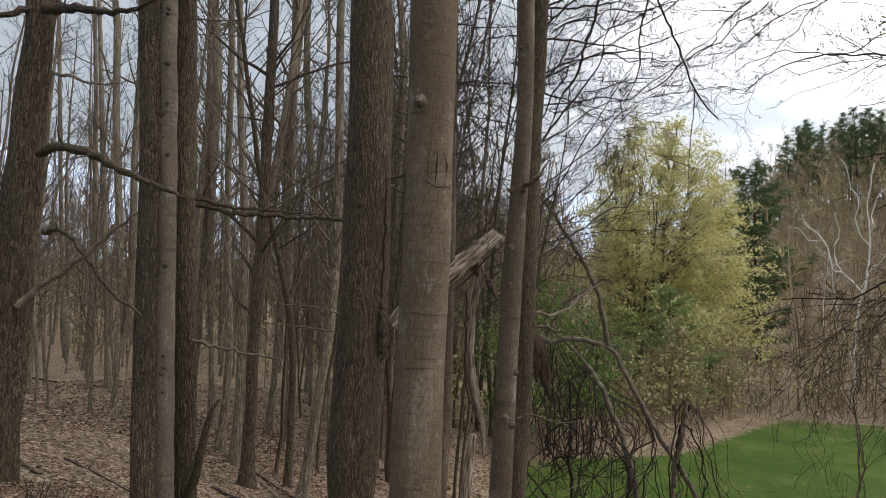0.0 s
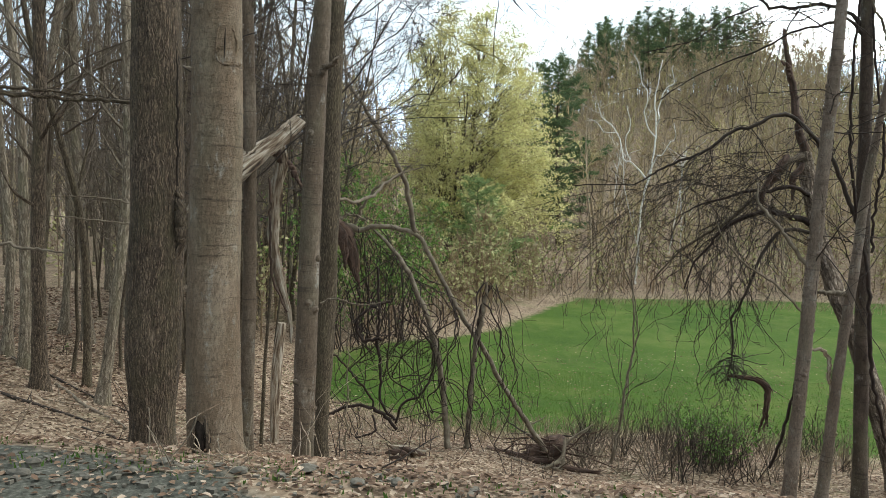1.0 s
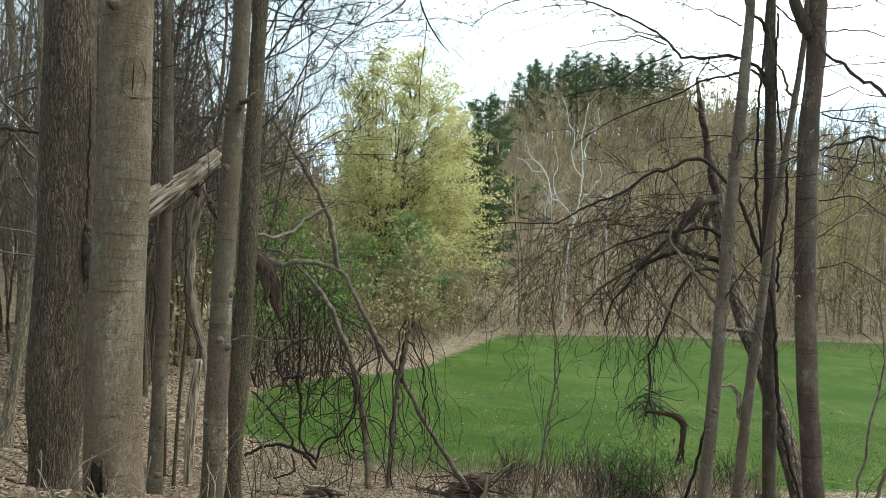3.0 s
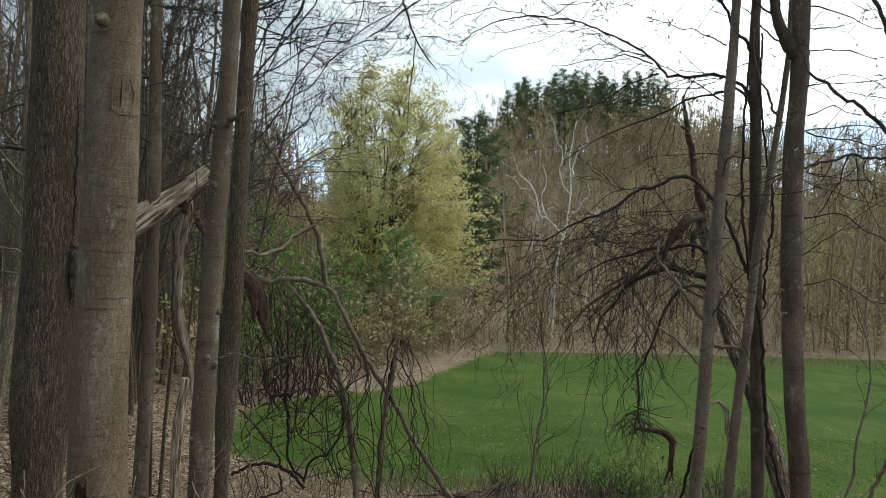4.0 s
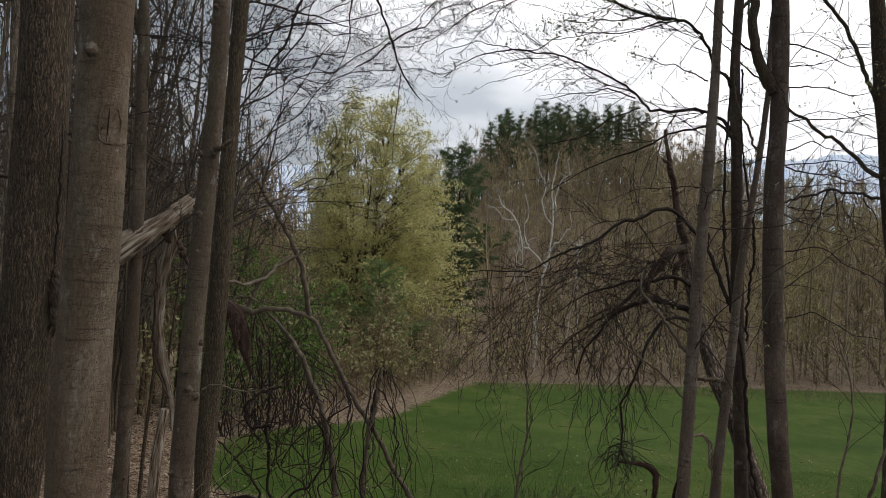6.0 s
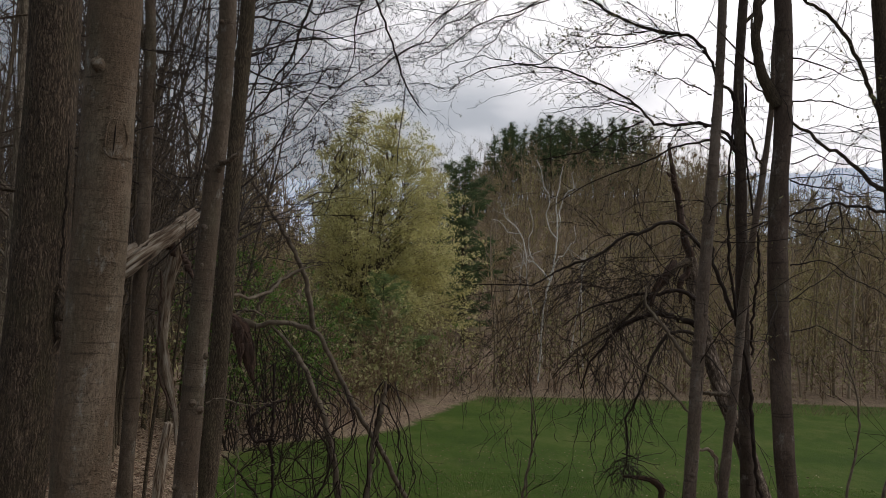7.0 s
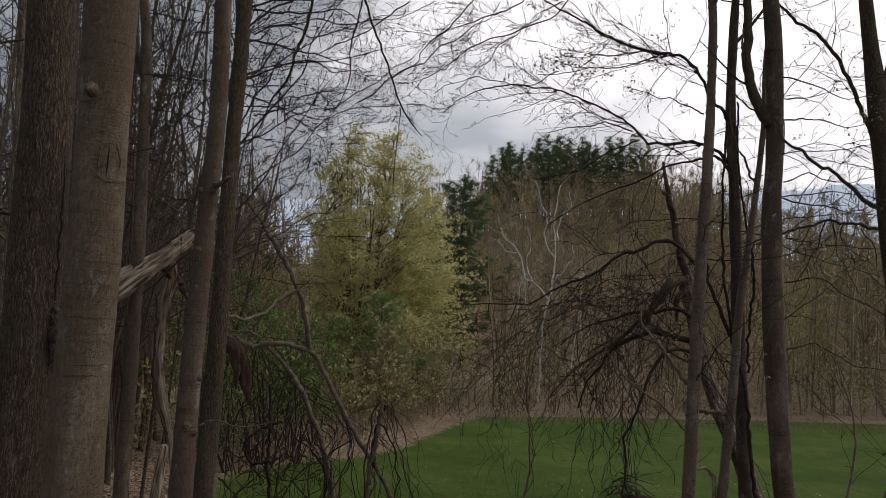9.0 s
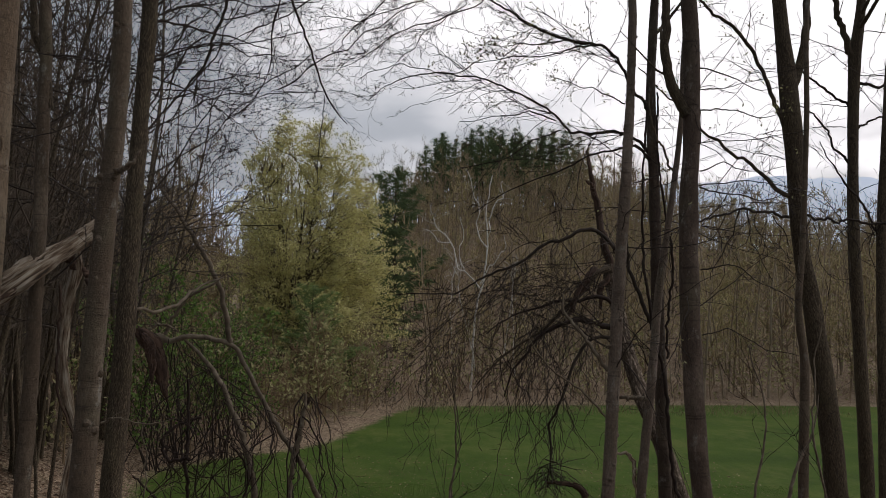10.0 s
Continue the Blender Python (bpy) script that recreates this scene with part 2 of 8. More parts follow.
LITTER = leaf_mat("dead oak and maple leaves", [(0.0, (0.065, 0.038, 0.024)), (0.35, (0.135, 0.082, 0.052)), (0.72, (0.2, 0.132, 0.087)), (0.9, (0.29, 0.212, 0.152)), (1.0, (0.42, 0.335, 0.255))], 0.1)
BLADES = leaf_mat("grass blades", [(0.0, (0.045, 0.095, 0.016)), (0.7, (0.075, 0.14, 0.025)), (1.0, (0.15, 0.17, 0.06))], 0.4)
DRY_GRASS = leaf_mat("dry straw", [(0.0, (0.16, 0.12, 0.078)), (1.0, (0.33, 0.275, 0.19))], 0.2)
STONE = plain_mat("grey stone", [(0.3, (0.045, 0.04, 0.031)), (0.7, (0.15, 0.134, 0.106))], 14, 0.85, 0.5, 0.004, "pos")
# rotten wood; the shade inside holes and cracks is put into its colour
HOLE_SHADE = plain_mat("rotten wood with painted hole shade", [(0.3, (0.01, 0.007, 0.005)), (0.7, (0.035, 0.025, 0.018))], 30, 0.95, 0.6, 0.006, "pos")


def ground_mat():
    m, nt, b = material("ground of leaf litter, gravel and lawn", 0.95)
    geo = nt.nodes.new("ShaderNodeNewGeometry")
    pos = geo.outputs["Position"]
    at = nt.nodes.new("ShaderNodeAttribute")
    at.attribute_name = "cover"
    sep = nt.nodes.new("ShaderNodeSeparateXYZ")
    nt.links.new(at.outputs["Vector"], sep.inputs[0])
    vo = nt.nodes.new("ShaderNodeTexVoronoi")
    vo.inputs["Scale"].default_value = 17
    wob = nt.nodes.new("ShaderNodeVectorMath")
    wob.operation = "MULTIPLY_ADD"
    nz = nt.nodes.new("ShaderNodeTexNoise")
    nz.inputs["Scale"].default_value = 20
    nt.links.new(pos, nz.inputs["Vector"])
    nt.links.new(nz.outputs["Color"], wob.inputs[0])
    wob.inputs[1].default_value = (0.06, 0.06, 0.06)
    nt.links.new(pos, wob.inputs[2])
    nt.links.new(wob.outputs[0], vo.inputs["Vector"])
    sc = nt.nodes.new("ShaderNodeSeparateColor")
    nt.links.new(vo.outputs["Color"], sc.inputs[0])
    leaf = ramp(nt, sc.outputs[0], [(0.0, (0.06, 0.041, 0.028)), (0.35, (0.155, 0.112, 0.076)), (0.7, (0.24, 0.182, 0.128)), (1.0, (0.37, 0.3, 0.225))])
    leaf = blend(nt, 0.7, leaf, ramp(nt, noise_node(nt, pos, 0.7, (1, 1, 1), 5), [(0.3, (0.6, 0.58, 0.55)), (0.7, (1.15, 1.12, 1.1))]), "MULTIPLY")
    leaf = blend(nt, ramp(nt, noise_node(nt, pos, 0.45, (1, 1, 1), 4), [(0.56, (0, 0, 0)), (0.72, (0.5, 0.5, 0.5))]), leaf, (0.11, 0.12, 0.05))
    gn = noise_node(nt, pos, 0.35, (1, 1, 1), 6)
    grass = ramp(nt, gn, [(0.3, (0.032, 0.062, 0.01)), (0.5, (0.046, 0.081, 0.013)), (0.72, (0.078, 0.104, 0.024))])
    grass = blend(nt, 0.6, grass, ramp(nt, noise_node(nt, pos, 9, (1, 1, 1), 5), [(0.3, (0.65, 0.7, 0.6)), (0.7, (1.25, 1.2, 1.2))]), "MULTIPLY")
    grass = blend(nt, ramp(nt, noise_node(nt, pos, 1.1, (1, 0.4, 1), 6, 0.7), [(0.5, (0, 0, 0)), (0.7, (0.5, 0.5, 0.5))]), grass, (0.105, 0.115, 0.035))
    gravel = ramp(nt, noise_node(nt, pos, 26, (1, 1, 1), 6, 0.7), [(0.3, (0.024, 0.023, 0.018)), (0.55, (0.075, 0.074, 0.06)), (0.75, (0.18, 0.172, 0.145))])
    edge = noise_node(nt, pos, 1.6, (1, 1, 1), 6, 0.65)

    def soft(sock, lo, hi):
        ad = nt.nodes.new("ShaderNodeMath")
        ad.operation = "MULTIPLY_ADD"
        nt.links.new(edge, ad.inputs[0])
        ad.inputs[1].default_value = 0.9
        nt.links.new(sock, ad.inputs[2])
        mr = nt.nodes.new("ShaderNodeMapRange")
        mr.inputs["From Min"].default_value, mr.inputs["From Max"].default_value = lo, hi
        nt.links.new(ad.outputs[0], mr.inputs["Value"])
        return mr.outputs["Result"]
    col = blend(nt, soft(sep.outputs["X"], 0.75, 1.1), leaf, grass)
    col = blend(nt, soft(sep.outputs["Y"], 0.8, 1.05), col, gravel)
    nt.links.new(col, b.inputs["Base Color"])
    bump(nt, b, vo.outputs["Distance"], 0.5, 0.03)
    return m


GROUND = ground_mat()
GROUND.node_tree.nodes["Principled BSDF"].inputs["Specular IOR Level"].default_value = 0.08


# ---- mesh tools ----
rng = np.random.default_rng(7)


class Shape:
    """Collects quads for one mesh."""

    def __init__(self):
        self.v, self.f, self.a, self.n = [], [], [], 0

    def add(self, verts, quads, bark=None):
        verts = np.asarray(verts, float).reshape(-1, 3)
        self.v.append(verts)
        self.f.append(np.asarray(quads, np.int64).reshape(-1, 4) + self.n)
        self.a.append(verts if bark is None else bark)
        self.n += len(verts)

    def merge(self, other):
        for v, f, a in zip(other.v, other.f, other.a):
            self.v.append(v)
            self.f.append(f + self.n)
            self.a.append(a)
        self.n += other.n

    def mesh(self, name, mat, smooth=True):
        v, f, a = np.concatenate(self.v), np.concatenate(self.f), np.concatenate(self.a)
        me = bpy.data.meshes.new(name)
        me.vertices.add(len(v))
        me.vertices.foreach_set("co", v.astype(np.float32).ravel())
        me.loops.add(len(f) * 4)
        me.loops.foreach_set("vertex_index", f.astype(np.int32).ravel())
        me.polygons.add(len(f))
        me.polygons.foreach_set("loop_start", np.arange(0, len(f) * 4, 4, dtype=np.int32))
        me.polygons.foreach_set("use_smooth", np.full(len(f), smooth))
        at = me.attributes.new("bark", "FLOAT_VECTOR", "POINT")
        at.data.foreach_set("vector", a.astype(np.float32).ravel())
        me.update(calc_edges=True)
        me.materials.append(mat)
        return me


def part(name, shape, mat, parent, label="", smooth=True):
    ob = new(name, shape.mesh(name, mat, smooth))
    ob.parent = parent
    if label:
        tagged(ob, label)
    return ob


def thing(name, at, label, category, group="", kind=""):
    ob = new(name)
    ob.empty_display_size = 0.1
    ob.location = at
    return tagged(ob, label, category, group, kind)


def sit(ob, parent):
    """Parent ob without moving it."""
    ob.parent = parent
    ob.matrix_parent_inverse = Matrix.Translation(parent.location).inverted()


def put(name, shape, mat, parent, label="", smooth=True):
    """A part whose shape is given in world metres."""
    ob = part(name, shape, mat, parent, label, smooth)
    sit(ob, parent)
    return ob


def spline(ctrl, n):
    """A smooth line through control points, n steps."""
    c = np.asarray(ctrl, float)
    d = np.r_[0, np.cumsum(np.linalg.norm(np.diff(c[:, :3], axis=0), axis=1))]
    s = np.linspace(0, d[-1], n)
    m = np.gradient(c, d, axis=0) if len(c) > 2 else np.repeat((c[1:] - c[:1]) / d[-1], 2, 0)
    i = np.clip(np.searchsorted(d, s, "right") - 1, 0, len(c) - 2)
    h = (d[i + 1] - d[i])[:, None]
    u = ((s - d[i])[:, None]) / h
    return ((2 * u**3 - 3 * u**2 + 1) * c[i] + (u**3 - 2 * u**2 + u) * h * m[i] + (-2 * u**3 + 3 * u**2) * c[i + 1] + (u**3 - u**2) * h * m[i + 1])


def frames(p):
    t = np.gradient(p, axis=0)
    t /= np.linalg.norm(t, axis=1)[:, None] + 1e-9
    ref = np.array([0.0, 1.0, 0.0]) if abs(t[:, 1]).mean() < 0.8 else np.array([1.0, 0.0, 0.0])
    u = np.cross(t, ref)
    u /= np.linalg.norm(u, axis=1)[:, None] + 1e-9
    return t, u, np.cross(t, u)


def tube(shape, p, r, sides, rough=0.0, ridges=0.0, seed=0, cap=True, flat=1.0):
    """A round limb along p with radii r. rough: lumps, ridges: lengthwise furrows, as shares of the radius."""
    p, r = np.asarray(p, float), np.asarray(r, float)
    n = len(p)
    t, u, w = frames(p)
    ang = np.linspace(0, 2 * np.pi, sides, endpoint=False)
    ca, sa = np.cos(ang), np.sin(ang)
    length = np.r_[0, np.cumsum(np.linalg.norm(np.diff(p, axis=0), axis=1))]
    R = np.repeat(r[:, None], sides, 1)
    if rough or ridges:
        g = np.random.default_rng(seed)
        A = ang[None, :]
        L = length[:, None] / max(r.mean(), 0.01)
        k = np.zeros((n, sides))
        for _ in range(5):
            k += g.uniform(0.4, 1) * np.sin(g.integers(1, 4) * A + g.uniform(0.15, 0.8) * L + g.uniform(0, 6.3))
        R = R * (1 + rough * k / 2)
        if ridges:
            q = np.zeros((n, sides))
            for m in (0.25, 0.45, 0.32, 0.6):
                q += np.abs(np.sin(g.integers(5, 12) * A + g.uniform(0.8, 1.6) * np.sin(m * L + g.uniform(0, 6.3)) + g.uniform(0, 6.3)))
            R = R * (1 + ridges * (q / 2 - 1.2))
    v = p[:, None, :] + (u[:, None, :] * ca[None, :, None] * R[:, :, None] + w[:, None, :] * sa[None, :, None] * R[:, :, None] * flat)
    bark = np.stack([np.broadcast_to(ca, (n, sides)) * r[:, None] + seed % 17, np.broadcast_to(sa, (n, sides)) * r[:, None] + seed % 13, np.repeat(length[:, None], sides, 1)], -1)
    i, j = np.meshgrid(np.arange(n - 1), np.arange(sides), indexing="ij")
    a, b = i * sides + j, i * sides + (j + 1) % sides
    quads = np.stack([a, b, b + sides, a + sides], -1).reshape(-1, 4)
    vv, bb = v.reshape(-1, 3), bark.reshape(-1, 3)
    if cap and sides >= 6:
        tip = p[-1] + t[-1] * r[-1] * 0.35
        vv = np.vstack([vv, tip])
        bb = np.vstack([bb, bb[-1]])
        e, k = n * sides, (n - 1) * sides
        caps = [[k + s, k + (s + 1) % sides, k + (s + 2) % sides, e] for s in range(0, sides - 1, 2)]
        quads = np.vstack([quads, caps])
    shape.add(vv, quads, bb)


def sides_for(r):
    return 3 if r < 0.006 else 4 if r < 0.013 else 5 if r < 0.025 else 7 if r < 0.06 else 10


def wander(start, way, length, g, steps, wobble, lift):
    """A crooked line that drifts up (lift > 0) or droops."""
    p, d = [np.array(start, float)], np.array(way, float)
    d /= np.linalg.norm(d)
    st = length / steps
    for _ in range(steps):
        d = d + g.normal(0, wobble, 3) + np.array([0, 0, lift / steps])
        d /= np.linalg.norm(d)
        p.append(p[-1] + d * st)
    return np.array(p)


def side_way(d, g, spread):
    d = d / (np.linalg.norm(d) + 1e-9)
    q = g.normal(0, 1, 3)
    q -= d * (q @ d)
    q /= np.linalg.norm(q) + 1e-9
    return d * math.cos(spread) + q * math.sin(spread)


def sprout(shape, line, r0, r1, g, depth, per_m, ratio=0.45, spread=(0.5, 1.1), lift=0.3, wobble=0.12, lo=0.15, tips=None, least=0.0018, longest=3.0, coarse=False):
    """Side branches, their branches and twigs along a line."""
    seg = np.linalg.norm(np.diff(line, axis=0), axis=1)
    total = seg.sum()
    cum = np.r_[0, np.cumsum(seg)] / total
    count = max(1, int(total * per_m + g.random()))
    for _ in range(count):
        s = g.uniform(lo, 1.0)
        k = min(np.searchsorted(cum, s), len(line) - 1)
        k = max(k, 1)
        f_ = (s - cum[k - 1]) / (cum[k] - cum[k - 1] + 1e-9)
        start = line[k - 1] * (1 - f_) + line[k] * f_
        d = side_way(line[k] - line[k - 1], g, g.uniform(*spread))
        rr = (r0 + (r1 - r0) * s)
        r = max(least, rr * g.uniform(0.22, 0.45))
        ln = min(longest, total * ratio * g.uniform(0.5, 1.2) * (1.15 - 0.6 * s))
        if ln < 0.06:
            continue
        steps = (3 if depth > 0 else 2) if coarse else (5 if depth > 0 else 4)
        q = wander(start, d, ln, g, steps, wobble, lift)
        rad = np.linspace(r, max(least * 0.7, r * 0.35), steps + 1)
        tube(shape, q, rad, sides_for(r), cap=False)
        if tips is not None and depth == 0:
            tips.append(q[-1])
            tips.append(q[-2])
        if depth > 0:
            sprout(shape, q, r, r * 0.4, g, depth - 1, per_m * 1.5, ratio, spread, lift, wobble, 0.1, tips, least, longest, coarse)


def leaves(shape, pts, g, size, jitter, count=1, up=0.3):
    """Small leaf quads scattered about points."""
    pts = np.repeat(np.asarray(pts, float), count, 0)
    n = len(pts)
    if not n:
        return
    c = pts + g.normal(0, jitter, (n, 3))
    a = g.normal(0, 1, (n, 3))
    a /= np.linalg.norm(a, axis=1)[:, None]
    b = g.normal(0, 1, (n, 3))
    b[:, 2] *= up
    b -= a * (a * b).sum(1)[:, None]
    b /= np.linalg.norm(b, axis=1)[:, None] + 1e-9
    s = (size * g.uniform(0.55, 1.3, n))[:, None]
    v = np.stack([c - a * s, c - b * s * 0.55 + a * s * 0.1, c + a * s, c + b * s * 0.55 + a * s * 0.1], 1).reshape(-1, 3)
    shape.add(v, np.arange(n * 4).reshape(-1, 4))


def step_(a, b, x):
    u = np.clip((x - a) / (b - a), 0, 1)
    return u * u * (3 - 2 * u)


# ---- ground: road shoulder, wooded bank, lawn, hill ----
BANK = ((-60, 0.3), (0, 0.05), (3.7, 0.0), (4.6, -0.05), (5.3, -0.24), (6.2, -0.67), (7.2, -1.06), (8.2, -1.38), (9, -1.64), (10.5, -2.0), (12, -2.38), (13.5, -2.75), (17, -3.6), (20, -4.0), (30, -4.1), (52, -4.15))
WOOD = ((-60, 0.3), (0, 0.05), (3.8, 0.0), (5, -0.1), (9, -0.65), (12, -1.05), (19, -1.95), (30, -2.2), (60, -2.2), (120, 0))
LAWN_EDGE = ((0, -6.5), (18, -7.4), (22, -8.5), (26, -9.6), (28.5, -9.7), (30.5, -8.4), (33, -5.9), (35.5, -4.4), (40, -3.4), (45, -2.2), (48, -1.2), (60, 0))


def lut(table, y):
    t = np.array(table, float)
    return np.interp(y, t[:, 0], t[:, 1])


def height(x, y):
    x, y = np.asarray(x, float), np.asarray(y, float)
    hr = (lut(BANK, y - 0.3) + lut(BANK, y) + lut(BANK, y + 0.3)) / 3
    hl = (lut(WOOD, y - 0.7) + lut(WOOD, y) + lut(WOOD, y + 0.7)) / 3
    xe = lut(LAWN_EDGE, y)
    w = step_(xe - 6 - 8 * step_(26, 40, y), xe + 2.0, x)
    h = hl * (1 - w) + hr * w - 0.35 * step_(-1.9, -0.3, x) * step_(4.6, 7.5, y) * (1 - step_(13, 17, y))
    hill = 20 * step_(52, 165, y) * np.exp(-(((x - 14) / 34) ** 2)) + 8 * step_(54, 160, y) * step_(-32, 4, x) + 7 * step_(54, 165, y) * step_(14, 44, x)
    h = h + hill + 45 * step_(270, 620, y) + 0.05 * np.sin(x * 0.9 + 1.3) * np.sin(y * 0.7) * step_(4, 7, y) * (1 - step_(17, 20, y) * w) + 0.3 * np.sin(x * 0.11) * np.sin(y * 0.09 + 1) * step_(25, 60, y) * (1 - w)
    return h


def ground_z(x, y):
    return float(height(x, y))


def covers(x, y):
    xe = lut(LAWN_EDGE, y)
    near = 18.2 + 0.9 * np.sin(x * 0.7) + np.clip(-x - 1, 0, 8) * 0.22
    far = 50.2 + 0.13 * (x + 2) - 0.004 * (x - 10) ** 2
    lawn = np.minimum(np.minimum(y - near, (x - xe) * 0.9), (far - y))
    gravel = 4.15 + 0.75 * step_(-1.3, -2.6, x) + 0.1 * np.sin(x * 1.7 + 1) + 0.07 * np.sin(x * 5.3) + 0.05 * np.sin(x * 11.7 + 2) - y
    return np.clip(lawn / 1.4, -1, 1), np.clip(gravel / 0.7, -1, 1)


def axis(bands):
    return np.unique(np.concatenate([np.arange(a, b, s) for a, b, s in bands]))


gx = axis(((-1500, -200, 130), (-200, -60, 10), (-60, -24, 2), (-24, 12, 0.22), (12, 40, 1.2), (40, 200, 8), (200, 1501, 130)))
gy = axis(((-300, -20, 40), (-20, 1, 2), (1, 24, 0.2), (24, 60, 0.8), (60, 220, 5), (220, 1800, 130)))
X, Yg = np.meshgrid(gx, gy)
Zg = height(X, Yg) + np.random.default_rng(3).normal(0, 0.012, X.shape) * (np.abs(X) < 24) * (Yg < 24)
gs = Shape()
ny, nx = X.shape
ii, jj = np.meshgrid(np.arange(ny - 1), np.arange(nx - 1), indexing="ij")
k0 = ii * nx + jj
gs.add(np.stack([X, Yg, Zg], -1).reshape(-1, 3), np.stack([k0, k0 + 1, k0 + 1 + nx, k0 + nx], -1).reshape(-1, 4))
ground = new("ground", gs.mesh("ground", GROUND))
tagged(ground, "leaf-covered woodland floor sloping down to a green lawn", "ground", kind="structure")
c1, c2 = covers(X, Yg)
ca_ = ground.data.attributes.new("cover", "FLOAT_VECTOR", "POINT")
ca_.data.foreach_set("vector", np.stack([c1, c2, c1 * 0], -1).astype(np.float32).ravel())


# ---- foreground trees ----
def rooted(ctrl, flare=1.5, sink=0.12):
    """Carry a trunk's line down to the ground, with a root flare."""
    c = np.array(ctrl, float)
    d = (c[1, :3] - c[0, :3]) / (c[1, 2] - c[0, 2] + 1e-6)
    g0 = ground_z(c[0, 0], c[0, 1])
    drop = c[0, 2] - g0
    r = c[0, 3]
    if drop > 0.25:
        foot = c[0, :3] - d * drop
        foot[2] = ground_z(foot[0], foot[1])
        pts = [(*(foot - d * sink), r * flare * 1.08), (*(foot + d * 0.05), r * flare), (*(foot + d * min(0.3, drop * 0.5)), r * (1 + (flare - 1) * 0.35)), *[tuple(q) for q in c]]
    else:
        pts = [(*(c[0, :3] + d * (g0 - c[0, 2] - sink)), r * flare), *[tuple(q) for q in c]]
    return np.array(pts)


def topped(c, height_to, taper=0.35):
    d = c[-1, :3] - c[-2, :3]
    d = d / np.linalg.norm(d)
    d = d * 0.6 + np.array([0, 0, 0.4])
    d /= np.linalg.norm(d)
    more = []
    span = height_to - c[-1, 2]
    if span > 0.5:
        for k in (0.35, 0.7, 1.0):
            more.append((*(c[-1, :3] + d * span * k + np.array([0.1 * math.sin(7 * k + c[0, 0]), 0.1 * math.cos(5 * k), 0])), c[-1, 3] * (1 - (1 - taper) * k)))
        c = np.vstack([c, more])
    return c


def knob(shape, p, out, size, g):
    """A branch scar: a short stub with a lip."""
    out = np.array(out, float)
    out /= np.linalg.norm(out)
    q = np.array([p - out * size * 0.5, p + out * size * 0.3, p + out * size * 0.8, p + out * size * 1.05])
    tube(shape, q, [size * 1.1, size * 0.95, size * 0.6, size * 0.28], 8, 0.12, seed=int(g.integers(1000)))


def near_tree(name, ctrl, mat, label, top, seed, sides=40, rough=0.05, ridges=0.0, flare=1.45, knobs=0, crown=True, steps=110, group="trees on the bank", slim_by=0.84):
    g = np.random.default_rng(seed)
    c = np.array(ctrl, float)
    c[:, 3] *= slim_by
    c = topped(rooted(c, flare), top)
    base = (c[0, 0], c[0, 1], ground_z(c[0, 0], c[0, 1]))
    tree = thing(name, base, label, "tree", group)
    line = spline(c, steps)
    sh = Shape()
    tube(sh, line[:, :3], line[:, 3], sides, rough, ridges, seed)
    put("trunk", sh, mat, tree)
    for _ in range(knobs):
        k = int(g.uniform(0.05, 0.75) * steps)
        a = g.uniform(0, 6.3)
        out = np.array([math.cos(a), math.sin(a) * 0.6 - 0.5, 0.15])
        out /= np.linalg.norm(out)
        ks = Shape()
        knob(ks, line[k, :3] + out * line[k, 3] * 0.85, out, line[k, 3] * g.uniform(0.26, 0.46), g)
        put("branch_knot", ks, mat, tree)
    if crown:
        for i in range(7):
            s = g.uniform(0.72, 0.97)
            k = int(s * (steps - 1))
            a = g.uniform(0, 6.3)
            q = wander(line[k, :3], (math.cos(a), math.sin(a), 0.9), g.uniform(1.5, 3.2), g, 8, 0.1, 0.5)
            r = line[k, 3] * 0.45
            bs = Shape()
            tube(bs, q, np.linspace(r, 0.006, 9), 7)
            sprout(bs, q, r, 0.006, g, 1, 2.2)
            put("branch", bs, mat, tree)
    return tree, line


def limb(tree, ctrl, mat, seed, name="branch", depth=1, per_m=3.0, ratio=0.35, lift=0.2, wobble=0.12, n=26, rough=0.06, bud=0.0, spread=(0.5, 1.1), longest=2.0, twig=None, lo=0.12, budsize=0.024, kink=0.0):
    """A limb drawn by a few points, with side twigs; bud: share of twig tips that carry young leaves."""
    g = np.random.default_rng(seed)
    line = spline(ctrl, n)
    line[:, 3] *= 0.8
    p = line[:, :3] + g.normal(0, 1, (n, 3)) * np.minimum(line[:, 3:4] * 0.5, 0.012)
    if kink:
        ks = np.linspace(0, n - 1, max(4, n // 3))
        off = g.normal(0, kink, (len(ks), 3))
        off[[0, -1]] = 0
        p = p + np.stack([np.interp(np.arange(n), ks, off[:, j]) for j in range(3)], -1)
    sh = Shape()
    tube(sh, p, np.maximum(line[:, 3], 0.002), max(5, sides_for(line[0, 3])), rough, seed=seed)
    ob = put(name, sh, mat, tree)
    if per_m:
        ts, tips = Shape(), []
        sprout(ts, p, line[0, 3] * 0.6, line[-1, 3], g, depth, per_m, ratio, spread, lift, wobble, lo, tips, least=float(np.clip(0.00033 * p[:, 1].mean(), 0.0018, 0.006)), longest=longest)
        if ts.n:
            tagged(put("twig_spray", ts, twig or mat, tree), kind="stuff")
        if bud and tips:
            tips = np.array(tips)
            tips = tips[g.random(len(tips)) < bud]
            if len(tips):
                ls = Shape()
                leaves(ls, tips, g, budsize, 0.04, 3)
                put("young_leaves", ls, LEAF_BUD, tree, "pale yellow-green opening leaves")
    return p


